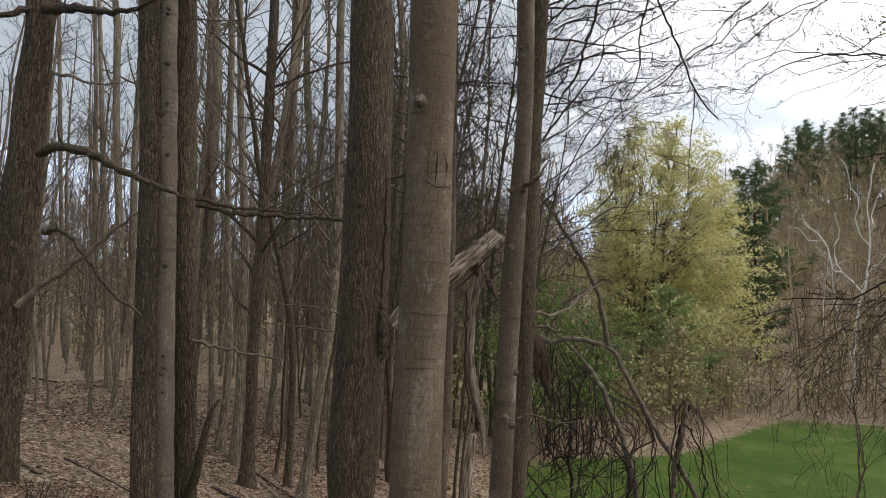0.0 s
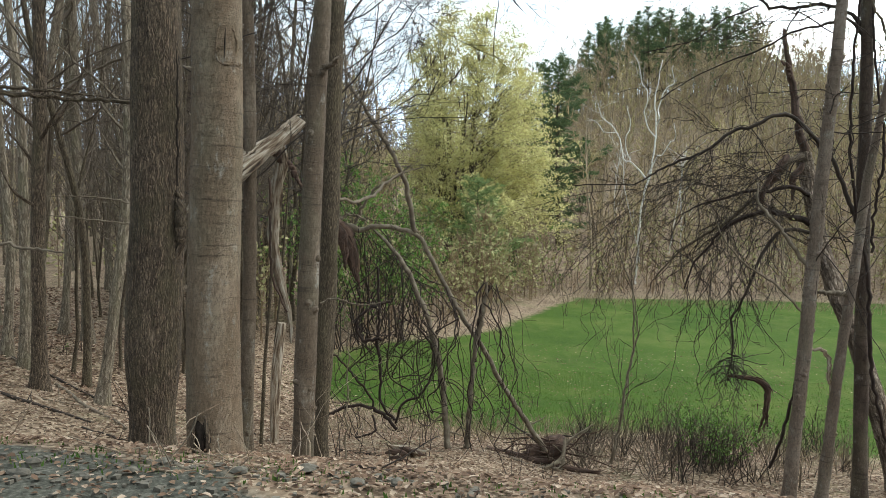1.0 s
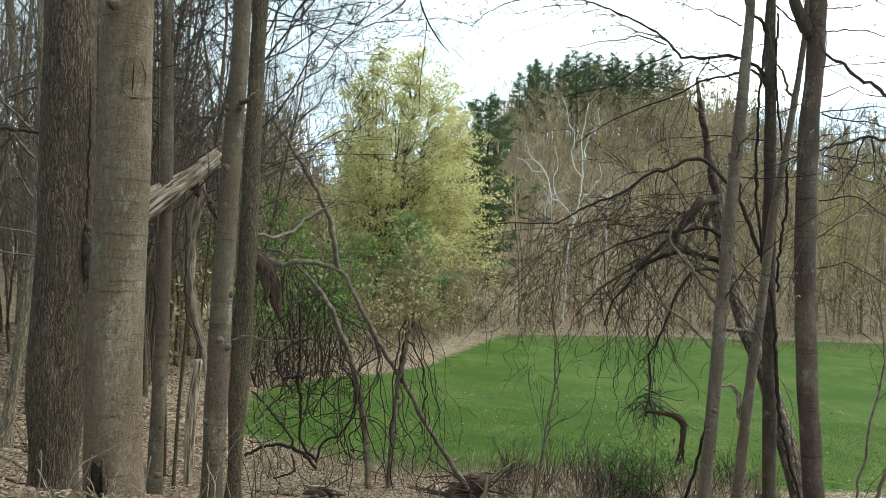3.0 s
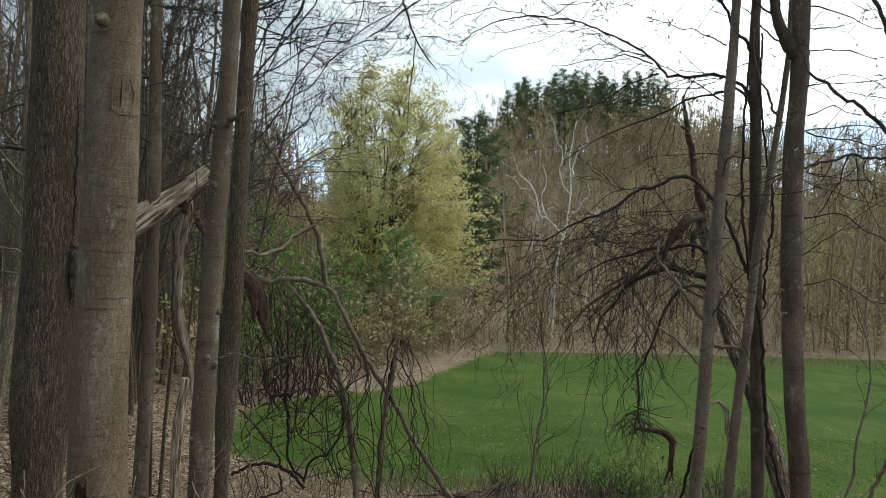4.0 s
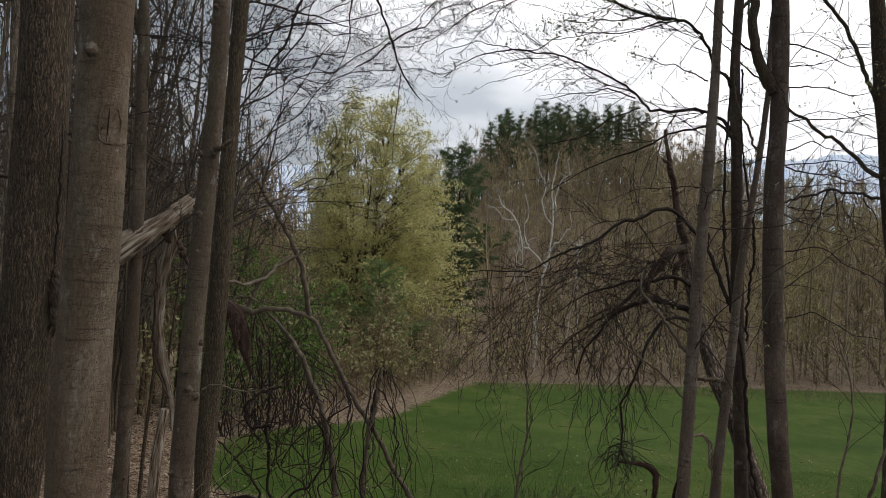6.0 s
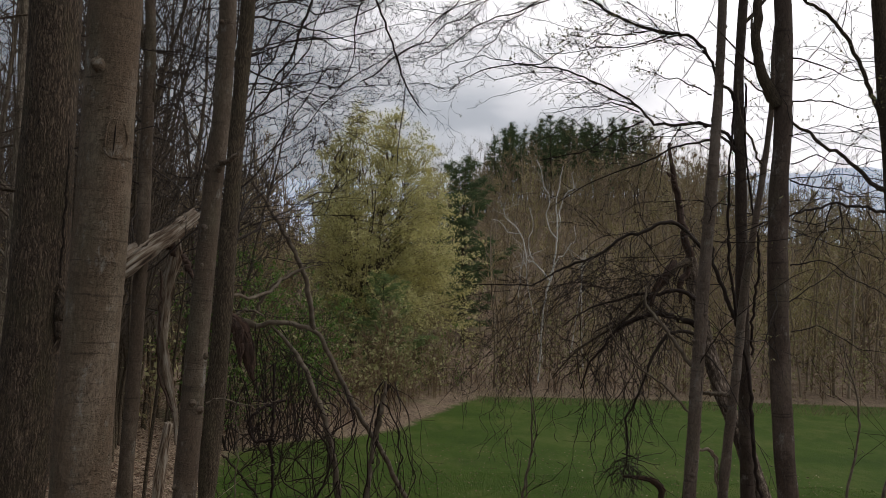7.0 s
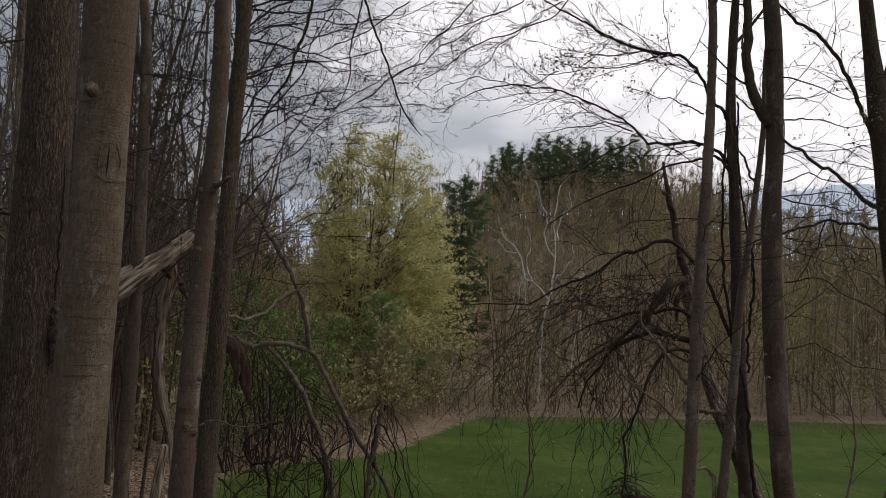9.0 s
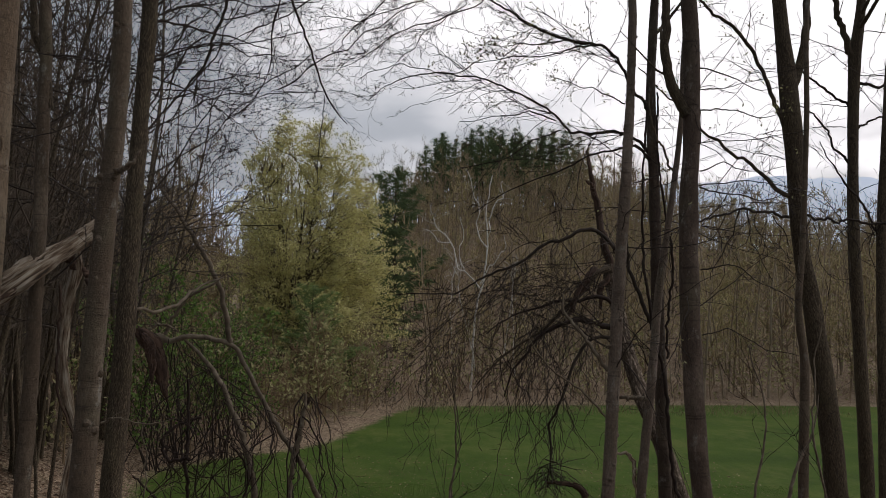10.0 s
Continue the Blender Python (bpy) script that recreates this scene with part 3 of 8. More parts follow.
maple, mline = near_tree("maple_tree", [(-4.97, 8.20, -1.39, 0.306), (-4.94, 8.20, -0.10, 0.297), (-4.89, 8.20, 1.08, 0.294), (-4.87, 8.20, 2.51, 0.278), (-4.87, 8.20, 3.91, 0.263), (-4.91, 8.20, 5.54, 0.249)],
    BARK_DARK, "large maple trunk with dark furrowed bark", 9.5, 11, 72, 0.03, 0.03, 1.12, steps=190, slim_by=1.03)
limb(maple, [(-4.61, 8.15, 1.80, 0.032), (-4.54, 8.12, 1.55, 0.077), (-4.53, 8.12, 1.29, 0.084), (-4.61, 8.15, 0.97, 0.032)], BARK_DARK, 5, "burl", per_m=0, rough=0.1)
# crack laid on as a thin solid tube, its shade painted
limb(maple, [(-4.54, 8.05, 3.31, 0.006), (-4.52, 8.03, 2.74, 0.016), (-4.53, 8.03, 2.24, 0.016), (-4.55, 8.05, 1.80, 0.010)], HOLE_SHADE, 8, "bark_crack", per_m=0)

grey, gline = near_tree("young_maple_tree", [(-2.69, 5.25, -0.22, 0.206), (-2.70, 5.25, 0.08, 0.191), (-2.71, 5.25, 0.63, 0.183), (-2.70, 5.25, 1.29, 0.178), (-2.67, 5.25, 2.28, 0.172), (-2.67, 5.25, 3.09, 0.167), (-2.67, 5.25, 4.10, 0.176)],
    BARK_GREY, "pale grey-brown maple trunk with a scar and a basal hollow", 8.0, 12, 72, 0.02, 0, 1.2, steps=190, slim_by=1.05)

slim, sline = near_tree("slim_tree", [(-4.20, 9.10, -1.18, 0.112), (-4.16, 9.10, 0.05, 0.102), (-4.14, 9.10, 1.42, 0.093), (-4.14, 9.10, 2.59, 0.086), (-4.17, 9.10, 4.04, 0.083), (-4.19, 9.10, 4.88, 0.076)],
    BARK_POLE, "slim brown tree with a forked stem", 9.0, 13, 24, 0.07, 0.03, 1.2, knobs=9)
limb(slim, [(-4.13, 9.10, 4.04, 0.070), (-4.20, 9.10, 4.54, 0.063), (-4.39, 9.20, 5.08, 0.057), (-4.47, 9.30, 5.56, 0.051), (-4.63, 9.40, 6.82, 0.037)], BARK_BROWN, 6, per_m=1.5)

pole, pline = near_tree("pole_tree", [(-2.74, 7.20, -1.01, 0.141), (-2.71, 7.20, 0.07, 0.129), (-2.67, 7.20, 1.19, 0.119), (-2.61, 7.20, 2.51, 0.109), (-2.55, 7.20, 3.58, 0.100), (-2.55, 7.20, 4.83, 0.097)],
    BARK_POLE, "straight pole-like maple with knobby branch scars", 9.5, 14, 44, 0.03, 0, 1.1, knobs=26, steps=150)
limb(pole, [(-2.53, 7.10, 2.88, 0.038), (-2.42, 7.05, 2.94, 0.032), (-2.32, 7.00, 3.00, 0.021), (-2.25, 7.00, 3.11, 0.008)], BARK_POLE, 21, "branch_stub", per_m=0)
limb(pole, [(-2.51, 7.10, 0.68, 0.016), (-2.36, 7.00, 0.73, 0.011), (-2.05, 6.90, 0.69, 0.008), (-1.78, 6.90, 0.75, 0.004)], BRANCH_GREY, 22, "branch", per_m=4, depth=0)

back, bline = near_tree("ridged_tree", [(-3.14, 8.90, -1.59, 0.145), (-3.09, 8.90, -0.01, 0.137), (-3.04, 8.90, 1.09, 0.126), (-3.00, 8.90, 2.71, 0.114), (-2.96, 8.90, 4.03, 0.103), (-2.91, 8.90, 5.54, 0.105)],
    BARK_BROWN, "brown ridged trunk standing close behind a pole tree", 10, 15, 40, 0.06, 0.07, 1.2, steps=150)

# twin trunks and the leaning old tree in the wood's edge
twin, tline = near_tree("twin_trunk_tree", [(-6.72, 6.80, -0.52, 0.248), (-6.83, 6.80, 1.26, 0.214), (-6.88, 6.80, 2.29, 0.204), (-6.97, 6.80, 3.91, 0.201), (-7.06, 6.80, 5.30, 0.197)],
    BARK_DARK, "dark maple trunk with a pale worn streak", 9, 16, 56, 0.04, 0.06, 1.1, steps=150, knobs=5, slim_by=0.95)
pale = Shape()
tube(pale, tline[:, :3] + np.array([0.21, -0.02, 0]), np.clip(tline[:, 3] * 0.5, 0.02, 0.1), 24, 0.05, 0, 61)
put("pale_stem", pale, BARK_PALE, twin, "pale smooth strip of bark with dark scars")
gt_ = np.random.default_rng(62)
for i in range(16):
    k_ = int(gt_.uniform(0.12, 0.72) * 149)
    ks = Shape()
    knob(ks, tline[k_, :3] + np.array([0.25 + gt_.normal(0, 0.025), -0.1, 0]), (0.4 + gt_.normal(0, 0.3), -1, 0.1), gt_.uniform(0.02, 0.035), gt_)
    put("branch_knot", ks, BARK_TWIN, twin)
twin2, t2line = near_tree("rough_trunk_tree", [(-6.69, 7.30, -0.62, 0.160), (-6.81, 7.30, 1.25, 0.157), (-6.88, 7.30, 2.34, 0.159), (-6.99, 7.30, 4.03, 0.158), (-7.08, 7.30, 5.49, 0.157)],
    BARK_DARK, "rough shaggy-barked trunk growing beside its twin", 9.5, 17, 48, 0.05, 0.07, 1.1, steps=150)
limb(twin2, [(-6.53, 7.20, -0.58, 0.07), (-6.36, 7.12, -0.14, 0.06), (-6.24, 7.10, 0.22, 0.052), (-6.11, 7.10, 0.6, 0.02)], BARK_BROWN, 23, "dead_stem", per_m=0, rough=0.04, n=12)
limb(twin2, [(-6.68, 7.20, 2.88, 0.048), (-6.37, 7.40, 2.79, 0.038), (-5.90, 7.90, 2.79, 0.032), (-5.29, 8.40, 2.79, 0.025)], BARK_BROWN, 24, per_m=1.2, depth=0, ratio=0.15)
limb(twin2, [(-6.68, 7.20, 2.93, 0.037), (-6.37, 7.40, 2.86, 0.027), (-5.93, 7.70, 2.83, 0.021), (-5.53, 8.10, 2.83, 0.014)], BARK_BROWN, 25, per_m=1.2, depth=0, ratio=0.15)
limb(twin2, [(-6.57, 7.20, 1.23, 0.030), (-6.02, 7.10, 1.17, 0.023), (-5.63, 7.10, 1.12, 0.019), (-5.20, 7.00, 1.10, 0.009)], BRANCH_GREY, 26, per_m=2.5, depth=0, ratio=0.25)
limb(twin2, [(-6.83, 7.20, 5.18, 0.017), (-6.26, 7.10, 5.05, 0.013), (-6.03, 7.10, 5.03, 0.010)], BRANCH_GREY, 27, per_m=0)

old, oline = near_tree("leaning_tree", [(-8.98, 6.50, 0.22, 0.336), (-8.94, 6.50, 1.04, 0.317), (-8.85, 6.50, 1.87, 0.291), (-8.78, 6.50, 2.98, 0.251), (-8.73, 6.50, 4.04, 0.217), (-8.68, 6.50, 4.97, 0.204), (-8.69, 6.50, 5.70, 0.198)],
    BARK_DARK, "old leaning tree with gnarled dark bark and dead limbs", 8.5, 18, 64, 0.12, 0.16, 1.1, steps=150)
limb(old, [(-8.39, 6.40, 3.42, 0.075), (-7.89, 6.30, 3.46, 0.066), (-7.44, 6.30, 3.36, 0.065), (-6.99, 6.30, 3.16, 0.054), (-6.54, 6.30, 2.99, 0.040), (-5.99, 6.30, 2.78, 0.018)], BARK_BROWN, 31, per_m=1.5, depth=0, ratio=0.3)
limb(old, [(-8.25, 6.40, 2.48, 0.040), (-7.68, 6.20, 2.45, 0.035), (-7.20, 6.10, 2.18, 0.034), (-6.83, 6.10, 1.82, 0.027), (-6.33, 6.10, 1.55, 0.018)], BARK_BROWN, 32, per_m=1.5, depth=0, ratio=0.3)
limb(old, [(-8.59, 6.40, 1.56, 0.054), (-8.39, 6.60, 1.88, 0.045), (-8.08, 6.80, 2.17, 0.038), (-7.76, 7.00, 2.53, 0.028), (-7.52, 7.20, 2.83, 0.018)], BRANCH_GREY, 33, per_m=2, depth=0, ratio=0.3)
limb(old, [(-8.27, 6.40, 4.40, 0.031), (-7.78, 6.30, 4.27, 0.023), (-7.35, 6.20, 4.13, 0.019), (-6.94, 6.20, 4.10, 0.009)], BRANCH_GREY, 34, per_m=3, depth=0, ratio=0.3)
limb(old, [(-8.46, 6.40, 5.23, 0.090), (-7.74, 6.20, 5.05, 0.066), (-7.09, 6.10, 4.89, 0.044), (-6.50, 6.00, 4.84, 0.030), (-5.88, 6.00, 5.01, 0.015)], BARK_DARK, 35, per_m=2, depth=1, ratio=0.3)
limb(old, [(-8.67, 6.40, 5.29, 0.070), (-8.69, 6.20, 5.14, 0.051), (-8.81, 6.00, 5.02, 0.041), (-9.53, 6.00, 5.04, 0.021)], BARK_DARK, 36, per_m=1, depth=1)

# right group by the lawn
knobby, kline = near_tree("knobby_pole_tree", [(2.93, 11.40, -2.07, 0.114), (3.05, 11.40, -0.17, 0.109), (3.14, 11.40, 1.52, 0.105), (3.24, 11.40, 2.98, 0.100), (3.33, 11.40, 4.25, 0.088), (3.37, 11.40, 5.05, 0.076), (3.41, 11.40, 6.38, 0.075)],
    BARK_PALE, "pale slender maple with many knobby scars", 10, 41, 30, 0.05, 0, 1.25, knobs=34, steps=130, crown=True)
stem, stline = near_tree("curved_stem_tree", [(3.56, 12.00, -2.13, 0.102), (3.68, 12.00, -0.67, 0.089), (3.86, 12.00, 1.03, 0.080), (3.95, 12.00, 2.05, 0.076), (4.09, 12.00, 2.97, 0.059), (4.26, 12.00, 4.14, 0.054), (4.33, 12.00, 4.72, 0.050)],
    BARK_PALE, "thin curved stem rising among the trunks", 8.5, 42, 20, 0.06, 0, 1.2, knobs=5, crown=False)
dusky, dline = near_tree("dusky_tree", [(4.30, 12.80, -2.46, 0.136), (4.23, 12.80, 0.09, 0.126), (4.17, 12.80, 1.89, 0.117), (4.14, 12.80, 3.68, 0.107), (4.09, 12.80, 5.46, 0.094), (4.17, 12.80, 6.96, 0.084)],
    BARK_TWIN, "dusky brown trunk with climbing vines", 10, 43, 26, 0.06, 0.04, 1.2)
stout, soline = near_tree("stout_tree", [(4.43, 11.30, -1.94, 0.175), (4.27, 11.30, -0.02, 0.166), (4.20, 11.30, 1.55, 0.166), (4.20, 11.30, 3.45, 0.157), (4.25, 11.30, 4.31, 0.141), (4.24, 11.30, 6.34, 0.140), (4.21, 11.30, 6.85, 0.124)],
    BARK_STOUT, "stout brown maple that forks above", 10.5, 44, 36, 0.05, 0.04, 1.25, steps=140)
limb(stout, [(4.20, 11.30, 4.66, 0.130), (4.05, 11.30, 4.95, 0.106), (3.89, 11.30, 5.41, 0.090), (3.88, 11.30, 6.00, 0.083), (3.90, 11.30, 6.85, 0.066), (3.98, 11.30, 8.06, 0.038)], BARK_BROWN, 45, "fork_stem", per_m=1.2, n=34)
bent, beline = near_tree("bent_tree", [(6.77, 12.20, -1.09, 0.201), (6.63, 12.20, 0.49, 0.186), (6.47, 12.20, 1.72, 0.169), (6.30, 12.20, 2.78, 0.148), (6.24, 12.20, 3.88, 0.149), (6.17, 12.20, 5.07, 0.182), (6.10, 12.20, 6.10, 0.142), (6.03, 12.20, 6.86, 0.120)],
    BARK_BROWN, "dark bent tree forking high above the lawn", 10.5, 46, 34, 0.07, 0.04, 1.2, steps=140)
limb(bent, [(6.18, 12.20, 5.31, 0.119), (6.35, 12.20, 5.73, 0.092), (6.46, 12.20, 6.30, 0.078), (6.52, 12.20, 7.06, 0.065), (6.61, 12.20, 8.21, 0.042)], BARK_BROWN, 47, "fork_stem", per_m=1)
thin, thline = near_tree("thin_tree", [(5.94, 11.60, -0.95, 0.087), (5.99, 11.60, 0.37, 0.084), (6.01, 11.60, 1.04, 0.072), (5.94, 11.60, 1.71, 0.064), (6.02, 11.60, 2.73, 0.051), (6.14, 11.60, 4.82, 0.048), (6.21, 11.60, 6.61, 0.039)],
    BARK_POLE, "thin kinked stem in front of a dark trunk", 8.5, 48, 16, 0.05, 0, 1.2, knobs=4, crown=False)
edge, edline = near_tree("forked_tree", [(7.70, 13.00, -1.26, 0.131), (7.65, 13.00, 1.16, 0.123), (7.60, 13.00, 2.87, 0.115), (7.66, 13.00, 5.22, 0.107), (7.71, 13.00, 6.12, 0.117), (7.86, 13.00, 7.23, 0.089)],
    BARK_BROWN, "slim dark tree with a high fork", 10, 49, 26, 0.05, 0.03, 1.2)
limb(edge, [(7.69, 13.00, 6.07, 0.083), (7.60, 13.00, 6.42, 0.069), (7.45, 13.00, 6.92, 0.059), (7.33, 13.00, 7.63, 0.044)], BARK_BROWN, 50, "fork_stem", per_m=1.5)
last, laline = near_tree("straight_tree", [(7.39, 12.00, -1.04, 0.095), (7.44, 12.00, 1.38, 0.092), (7.47, 12.00, 2.78, 0.089), (7.64, 12.00, 4.96, 0.081), (7.79, 12.00, 6.81, 0.073)],
    BARK_BROWN, "straight slim dark tree", 10, 51, 22, 0.05, 0.03, 1.2)


# ---- the wood beside the bank ----
def wood_tree(ctrl, seed, top, label, mat=None, n_limbs=12, first=0.3):
    mat = mat or BARK_WOODS
    g = np.random.default_rng(seed)
    c = np.array(ctrl, float)
    c[:, 3] *= 0.8
    c = topped(rooted(c, 1.5), top, 0.25)
    tree = thing("woodland_tree", (c[0, 0], c[0, 1], ground_z(c[0, 0], c[0, 1])), label, "tree", "trees of the wood")
    line = spline(c, 60)
    sh = Shape()
    tube(sh, line[:, :3], line[:, 3], 16, 0.07, 0.03, seed)
    put("trunk", sh, mat, tree)
    for i in range(n_limbs):
        k = int(g.uniform(first, 0.97) * 59)
        a = g.uniform(0, 6.3)
        r = line[k, 3] * g.uniform(0.2, 0.4)
        q = wander(line[k, :3], (math.cos(a), math.sin(a), g.uniform(0.2, 1.3)), g.uniform(1.0, 3.0), g, 8, 0.13, 0.4)
        bs = Shape()
        tube(bs, q, np.linspace(r, 0.005, 9), 6)
        sprout(bs, q, r, 0.005, g, 1, 2.6, least=0.0042, wobble=0.16)
        put("branch", bs, mat, tree)
    return tree


def grove_tree(name, seed, tall, r, crook=0.03, limbs=26, label="", first=0.22, bark=None):
    """A bare forest tree at the origin, to be copied."""
    g = np.random.default_rng(seed)
    tree = thing(name, (0, 0, 0), label, "tree", "trees of the wood")
    p = wander((0, 0, -0.2), (0, 0, 1), tall, g, 16, crook, 0.4)
    rad = r * np.linspace(1, 0.15, 17) ** 0.9
    rad[0] *= 1.4
    line = spline(np.c_[p, rad], 34)
    sh = Shape()
    tube(sh, line[:, :3], line[:, 3], 9, 0.06, 0, seed)
    bark = bark or BARK_WOODS
    part("trunk", sh, bark, tree)
    ts = Shape()
    for i in range(limbs):
        s = g.uniform(first, 0.98)
        k = int(s * 33)
        a = g.uniform(0, 6.3)
        rr = line[k, 3] * g.uniform(0.25, 0.5)
        ln = tall * g.uniform(0.1, 0.25) * (1.2 - 0.6 * s)
        q = wander(line[k, :3], (math.cos(a), math.sin(a), g.uniform(0.4, 1.6)), ln, g, 7, 0.1, 0.5)
        bs = Shape() if i < 5 else ts
        tube(bs, q, np.linspace(rr, 0.006, 8), 5, cap=False)
        sprout(ts, q, rr, 0.006, g, 1, 1.25, least=0.0075, wobble=0.2, coarse=True)
        if i < 5:
            part("branch", bs, bark, tree)
    tagged(part("twig_spray", ts, TWIG_WOODS, tree), kind="stuff")
    return tree


LB = "bare woodland tree with a slim grey-brown trunk"
wood_tree([(-9.29, 11.90, -0.94, 0.157), (-9.27, 11.90, 1.46, 0.143), (-9.22, 11.90, 2.72, 0.139), (-9.19, 11.90, 5.34, 0.124), (-9.17, 11.90, 7.56, 0.109)], 101, 11, "dark upright maple with low spreading limbs", BARK_DARK, 18, 0.2)
mossy = wood_tree([(-8.17, 12.20, -1.10, 0.124), (-8.05, 12.30, 0.14, 0.115), (-7.93, 12.40, 1.50, 0.111), (-8.01, 12.60, 4.31, 0.103), (-8.23, 12.80, 7.77, 0.090)], 102, 11, "leaning mossy-footed bare tree", BARK_WOODS, 10)
wood_tree([(-11.92, 17.00, -1.26, 0.161), (-12.15, 17.00, 3.16, 0.149), (-12.23, 17.00, 6.82, 0.129), (-12.28, 17.00, 9.95, 0.107)], 103, 12, LB)
wood_tree([(-12.88, 17.50, -1.33, 0.152), (-12.70, 17.50, 1.37, 0.138), (-12.69, 17.50, 5.40, 0.124), (-12.34, 17.50, 10.15, 0.102)], 104, 13, LB)
wood_tree([(-10.44, 13.00, -1.12, 0.144), (-10.42, 13.00, 0.96, 0.116), (-10.45, 13.00, 2.82, 0.106), (-10.73, 13.00, 5.73, 0.090), (-10.91, 13.00, 8.22, 0.079)], 105, 12, LB)
wood_tree([(-11.15, 13.40, -1.11, 0.132), (-11.05, 13.40, 0.45, 0.109), (-11.24, 13.40, 2.86, 0.092), (-11.46, 13.40, 8.45, 0.076)], 106, 12, "crooked bare tree with a bent foot")
wood_tree([(-16.12, 19.00, -1.38, 0.154), (-16.49, 19.00, 3.34, 0.149), (-16.82, 19.00, 11.35, 0.118)], 107, 13, LB)
wood_tree([(-16.88, 16.00, -1.44, 0.154), (-17.09, 16.00, 3.10, 0.141), (-17.53, 16.00, 6.98, 0.120), (-17.84, 16.00, 10.33, 0.106)], 108, 12, LB)
wood_tree([(-17.01, 16.40, -1.49, 0.141), (-16.97, 16.40, 1.24, 0.135), (-17.13, 16.40, 5.41, 0.121), (-17.30, 16.40, 10.41, 0.099)], 109, 12, LB)
wood_tree([(-31.12, 28.00, -1.75, 0.179), (-31.41, 28.00, 4.16, 0.168), (-31.84, 28.00, 11.04, 0.142), (-32.43, 28.00, 16.97, 0.116)], 110, 14, LB)
wood_tree([(-26.82, 25.00, -1.44, 0.170), (-27.40, 25.00, 3.89, 0.161), (-28.70, 25.00, 15.30, 0.116)], 111, 14, LB)
wood_tree([(-33.86, 29.00, -2.11, 0.145), (-34.77, 29.00, 4.26, 0.133), (-36.28, 29.00, 17.88, 0.123)], 112, 14, LB)
wood_tree([(-10.05, 19.00, -0.70, 0.108), (-10.07, 19.00, 3.31, 0.102), (-10.19, 19.00, 10.43, 0.080)], 113, 12, LB)
wood_tree([(-14.12, 22.00, -1.06, 0.139), (-14.56, 22.00, 3.58, 0.123), (-15.26, 22.00, 12.29, 0.098)], 114, 14, LB)

groves = [grove_tree("woodland_tree", 200 + i, tall, r, cr, lm, LB, fi) for i, (tall, r, cr, lm, fi) in enumerate(((17, 0.1, 0.035, 34, 0.25), (15, 0.08, 0.045, 34, 0.2), (18, 0.125, 0.03, 36, 0.25), (12, 0.055, 0.06, 34, 0.12), (14, 0.068, 0.05, 38, 0.12)))]
gw = np.random.default_rng(55)
spots = []
tries = 0
while len(spots) < 280 and tries < 20000:
    tries += 1
    y = 15 + 60 * gw.random() ** 0.8
    ang = gw.uniform(-60, -17) if len(spots) < 150 else gw.uniform(-58, -24)
    x = y * math.tan(math.radians(ang)) + gw.normal(0, 0.4)
    if x > float(lut(LAWN_EDGE, y)) - 3.5 or (y < 24 and x > -8.5):
        continue
    if any((x - a) ** 2 + (y - b) ** 2 < 0.7 for a, b in spots):
        continue
    if -24 < math.degrees(math.atan2(x, y)) < -20 and y < 22:
        continue
    spots.append((x, y))
for i, (x, y) in enumerate(spots):
    k = gw.uniform(0.8, 1.15)
    m = Matrix.Translation((x, y, ground_z(x, y))) @ Euler((gw.normal(0, 0.025), gw.normal(0, 0.025), gw.uniform(0, 6.3))).to_matrix().to_4x4() @ Matrix.Scale(k, 4)
    src = groves[i % 5]
    if i < 5:
        src.matrix_basis = m
    else:
        copy_thing(src, m)

gy_ = np.random.default_rng(56)
young = grove_tree("young_tree", 260, 9.5, 0.05, 0.05, 40, "thin young bare tree with dense reddish twigs", 0.34, BARK_BROWN)
young2 = grove_tree("young_tree", 261, 8, 0.04, 0.06, 44, "thin young bare tree with dense reddish twigs", 0.3, BARK_BROWN)
for i in range(76):
    y = gy_.uniform(12.5, 32)
    x = y * math.tan(math.radians(gy_.uniform(-35, -16)))
    k = gy_.uniform(0.8, 1.3)
    if i >= 44:
        y = gy_.uniform(17, 34)
        x = y * math.tan(math.radians(gy_.uniform(-27, -16)))
        k = gy_.uniform(1.2, 1.6)
    if i >= 72:
        y = gy_.uniform(22, 34)
        x = y * math.tan(math.radians(gy_.uniform(-25, -17.5)))
    x = min(x, float(lut(LAWN_EDGE, y)) - 2.0 - gy_.random())
    m = Matrix.Translation((x, y, ground_z(x, y))) @ Matrix.Rotation(gy_.uniform(0, 6.3), 4, "Z") @ Matrix.Scale(k, 4)
    src = (young, young2)[i % 2]
    if i < 2:
        src.matrix_basis = m
    else:
        copy_thing(src, m)

# unseen trees added behind the road to shade the bank and close the place
for i in range(16):
    x, y = gy_.uniform(-26, 30), gy_.uniform(-24, 3)
    if abs(x) < 4.5 and y > -5:
        y -= 8
    m = Matrix.Translation((x, y, ground_z(x, y))) @ Matrix.Rotation(gy_.uniform(0, 6.3), 4, "Z") @ Matrix.Scale(gy_.uniform(0.9, 1.2), 4)
    copy_thing(groves[i % 5], m)

# ---- the big yellow-green maple beyond the lawn ----
YM = (-8.9, 53.0)


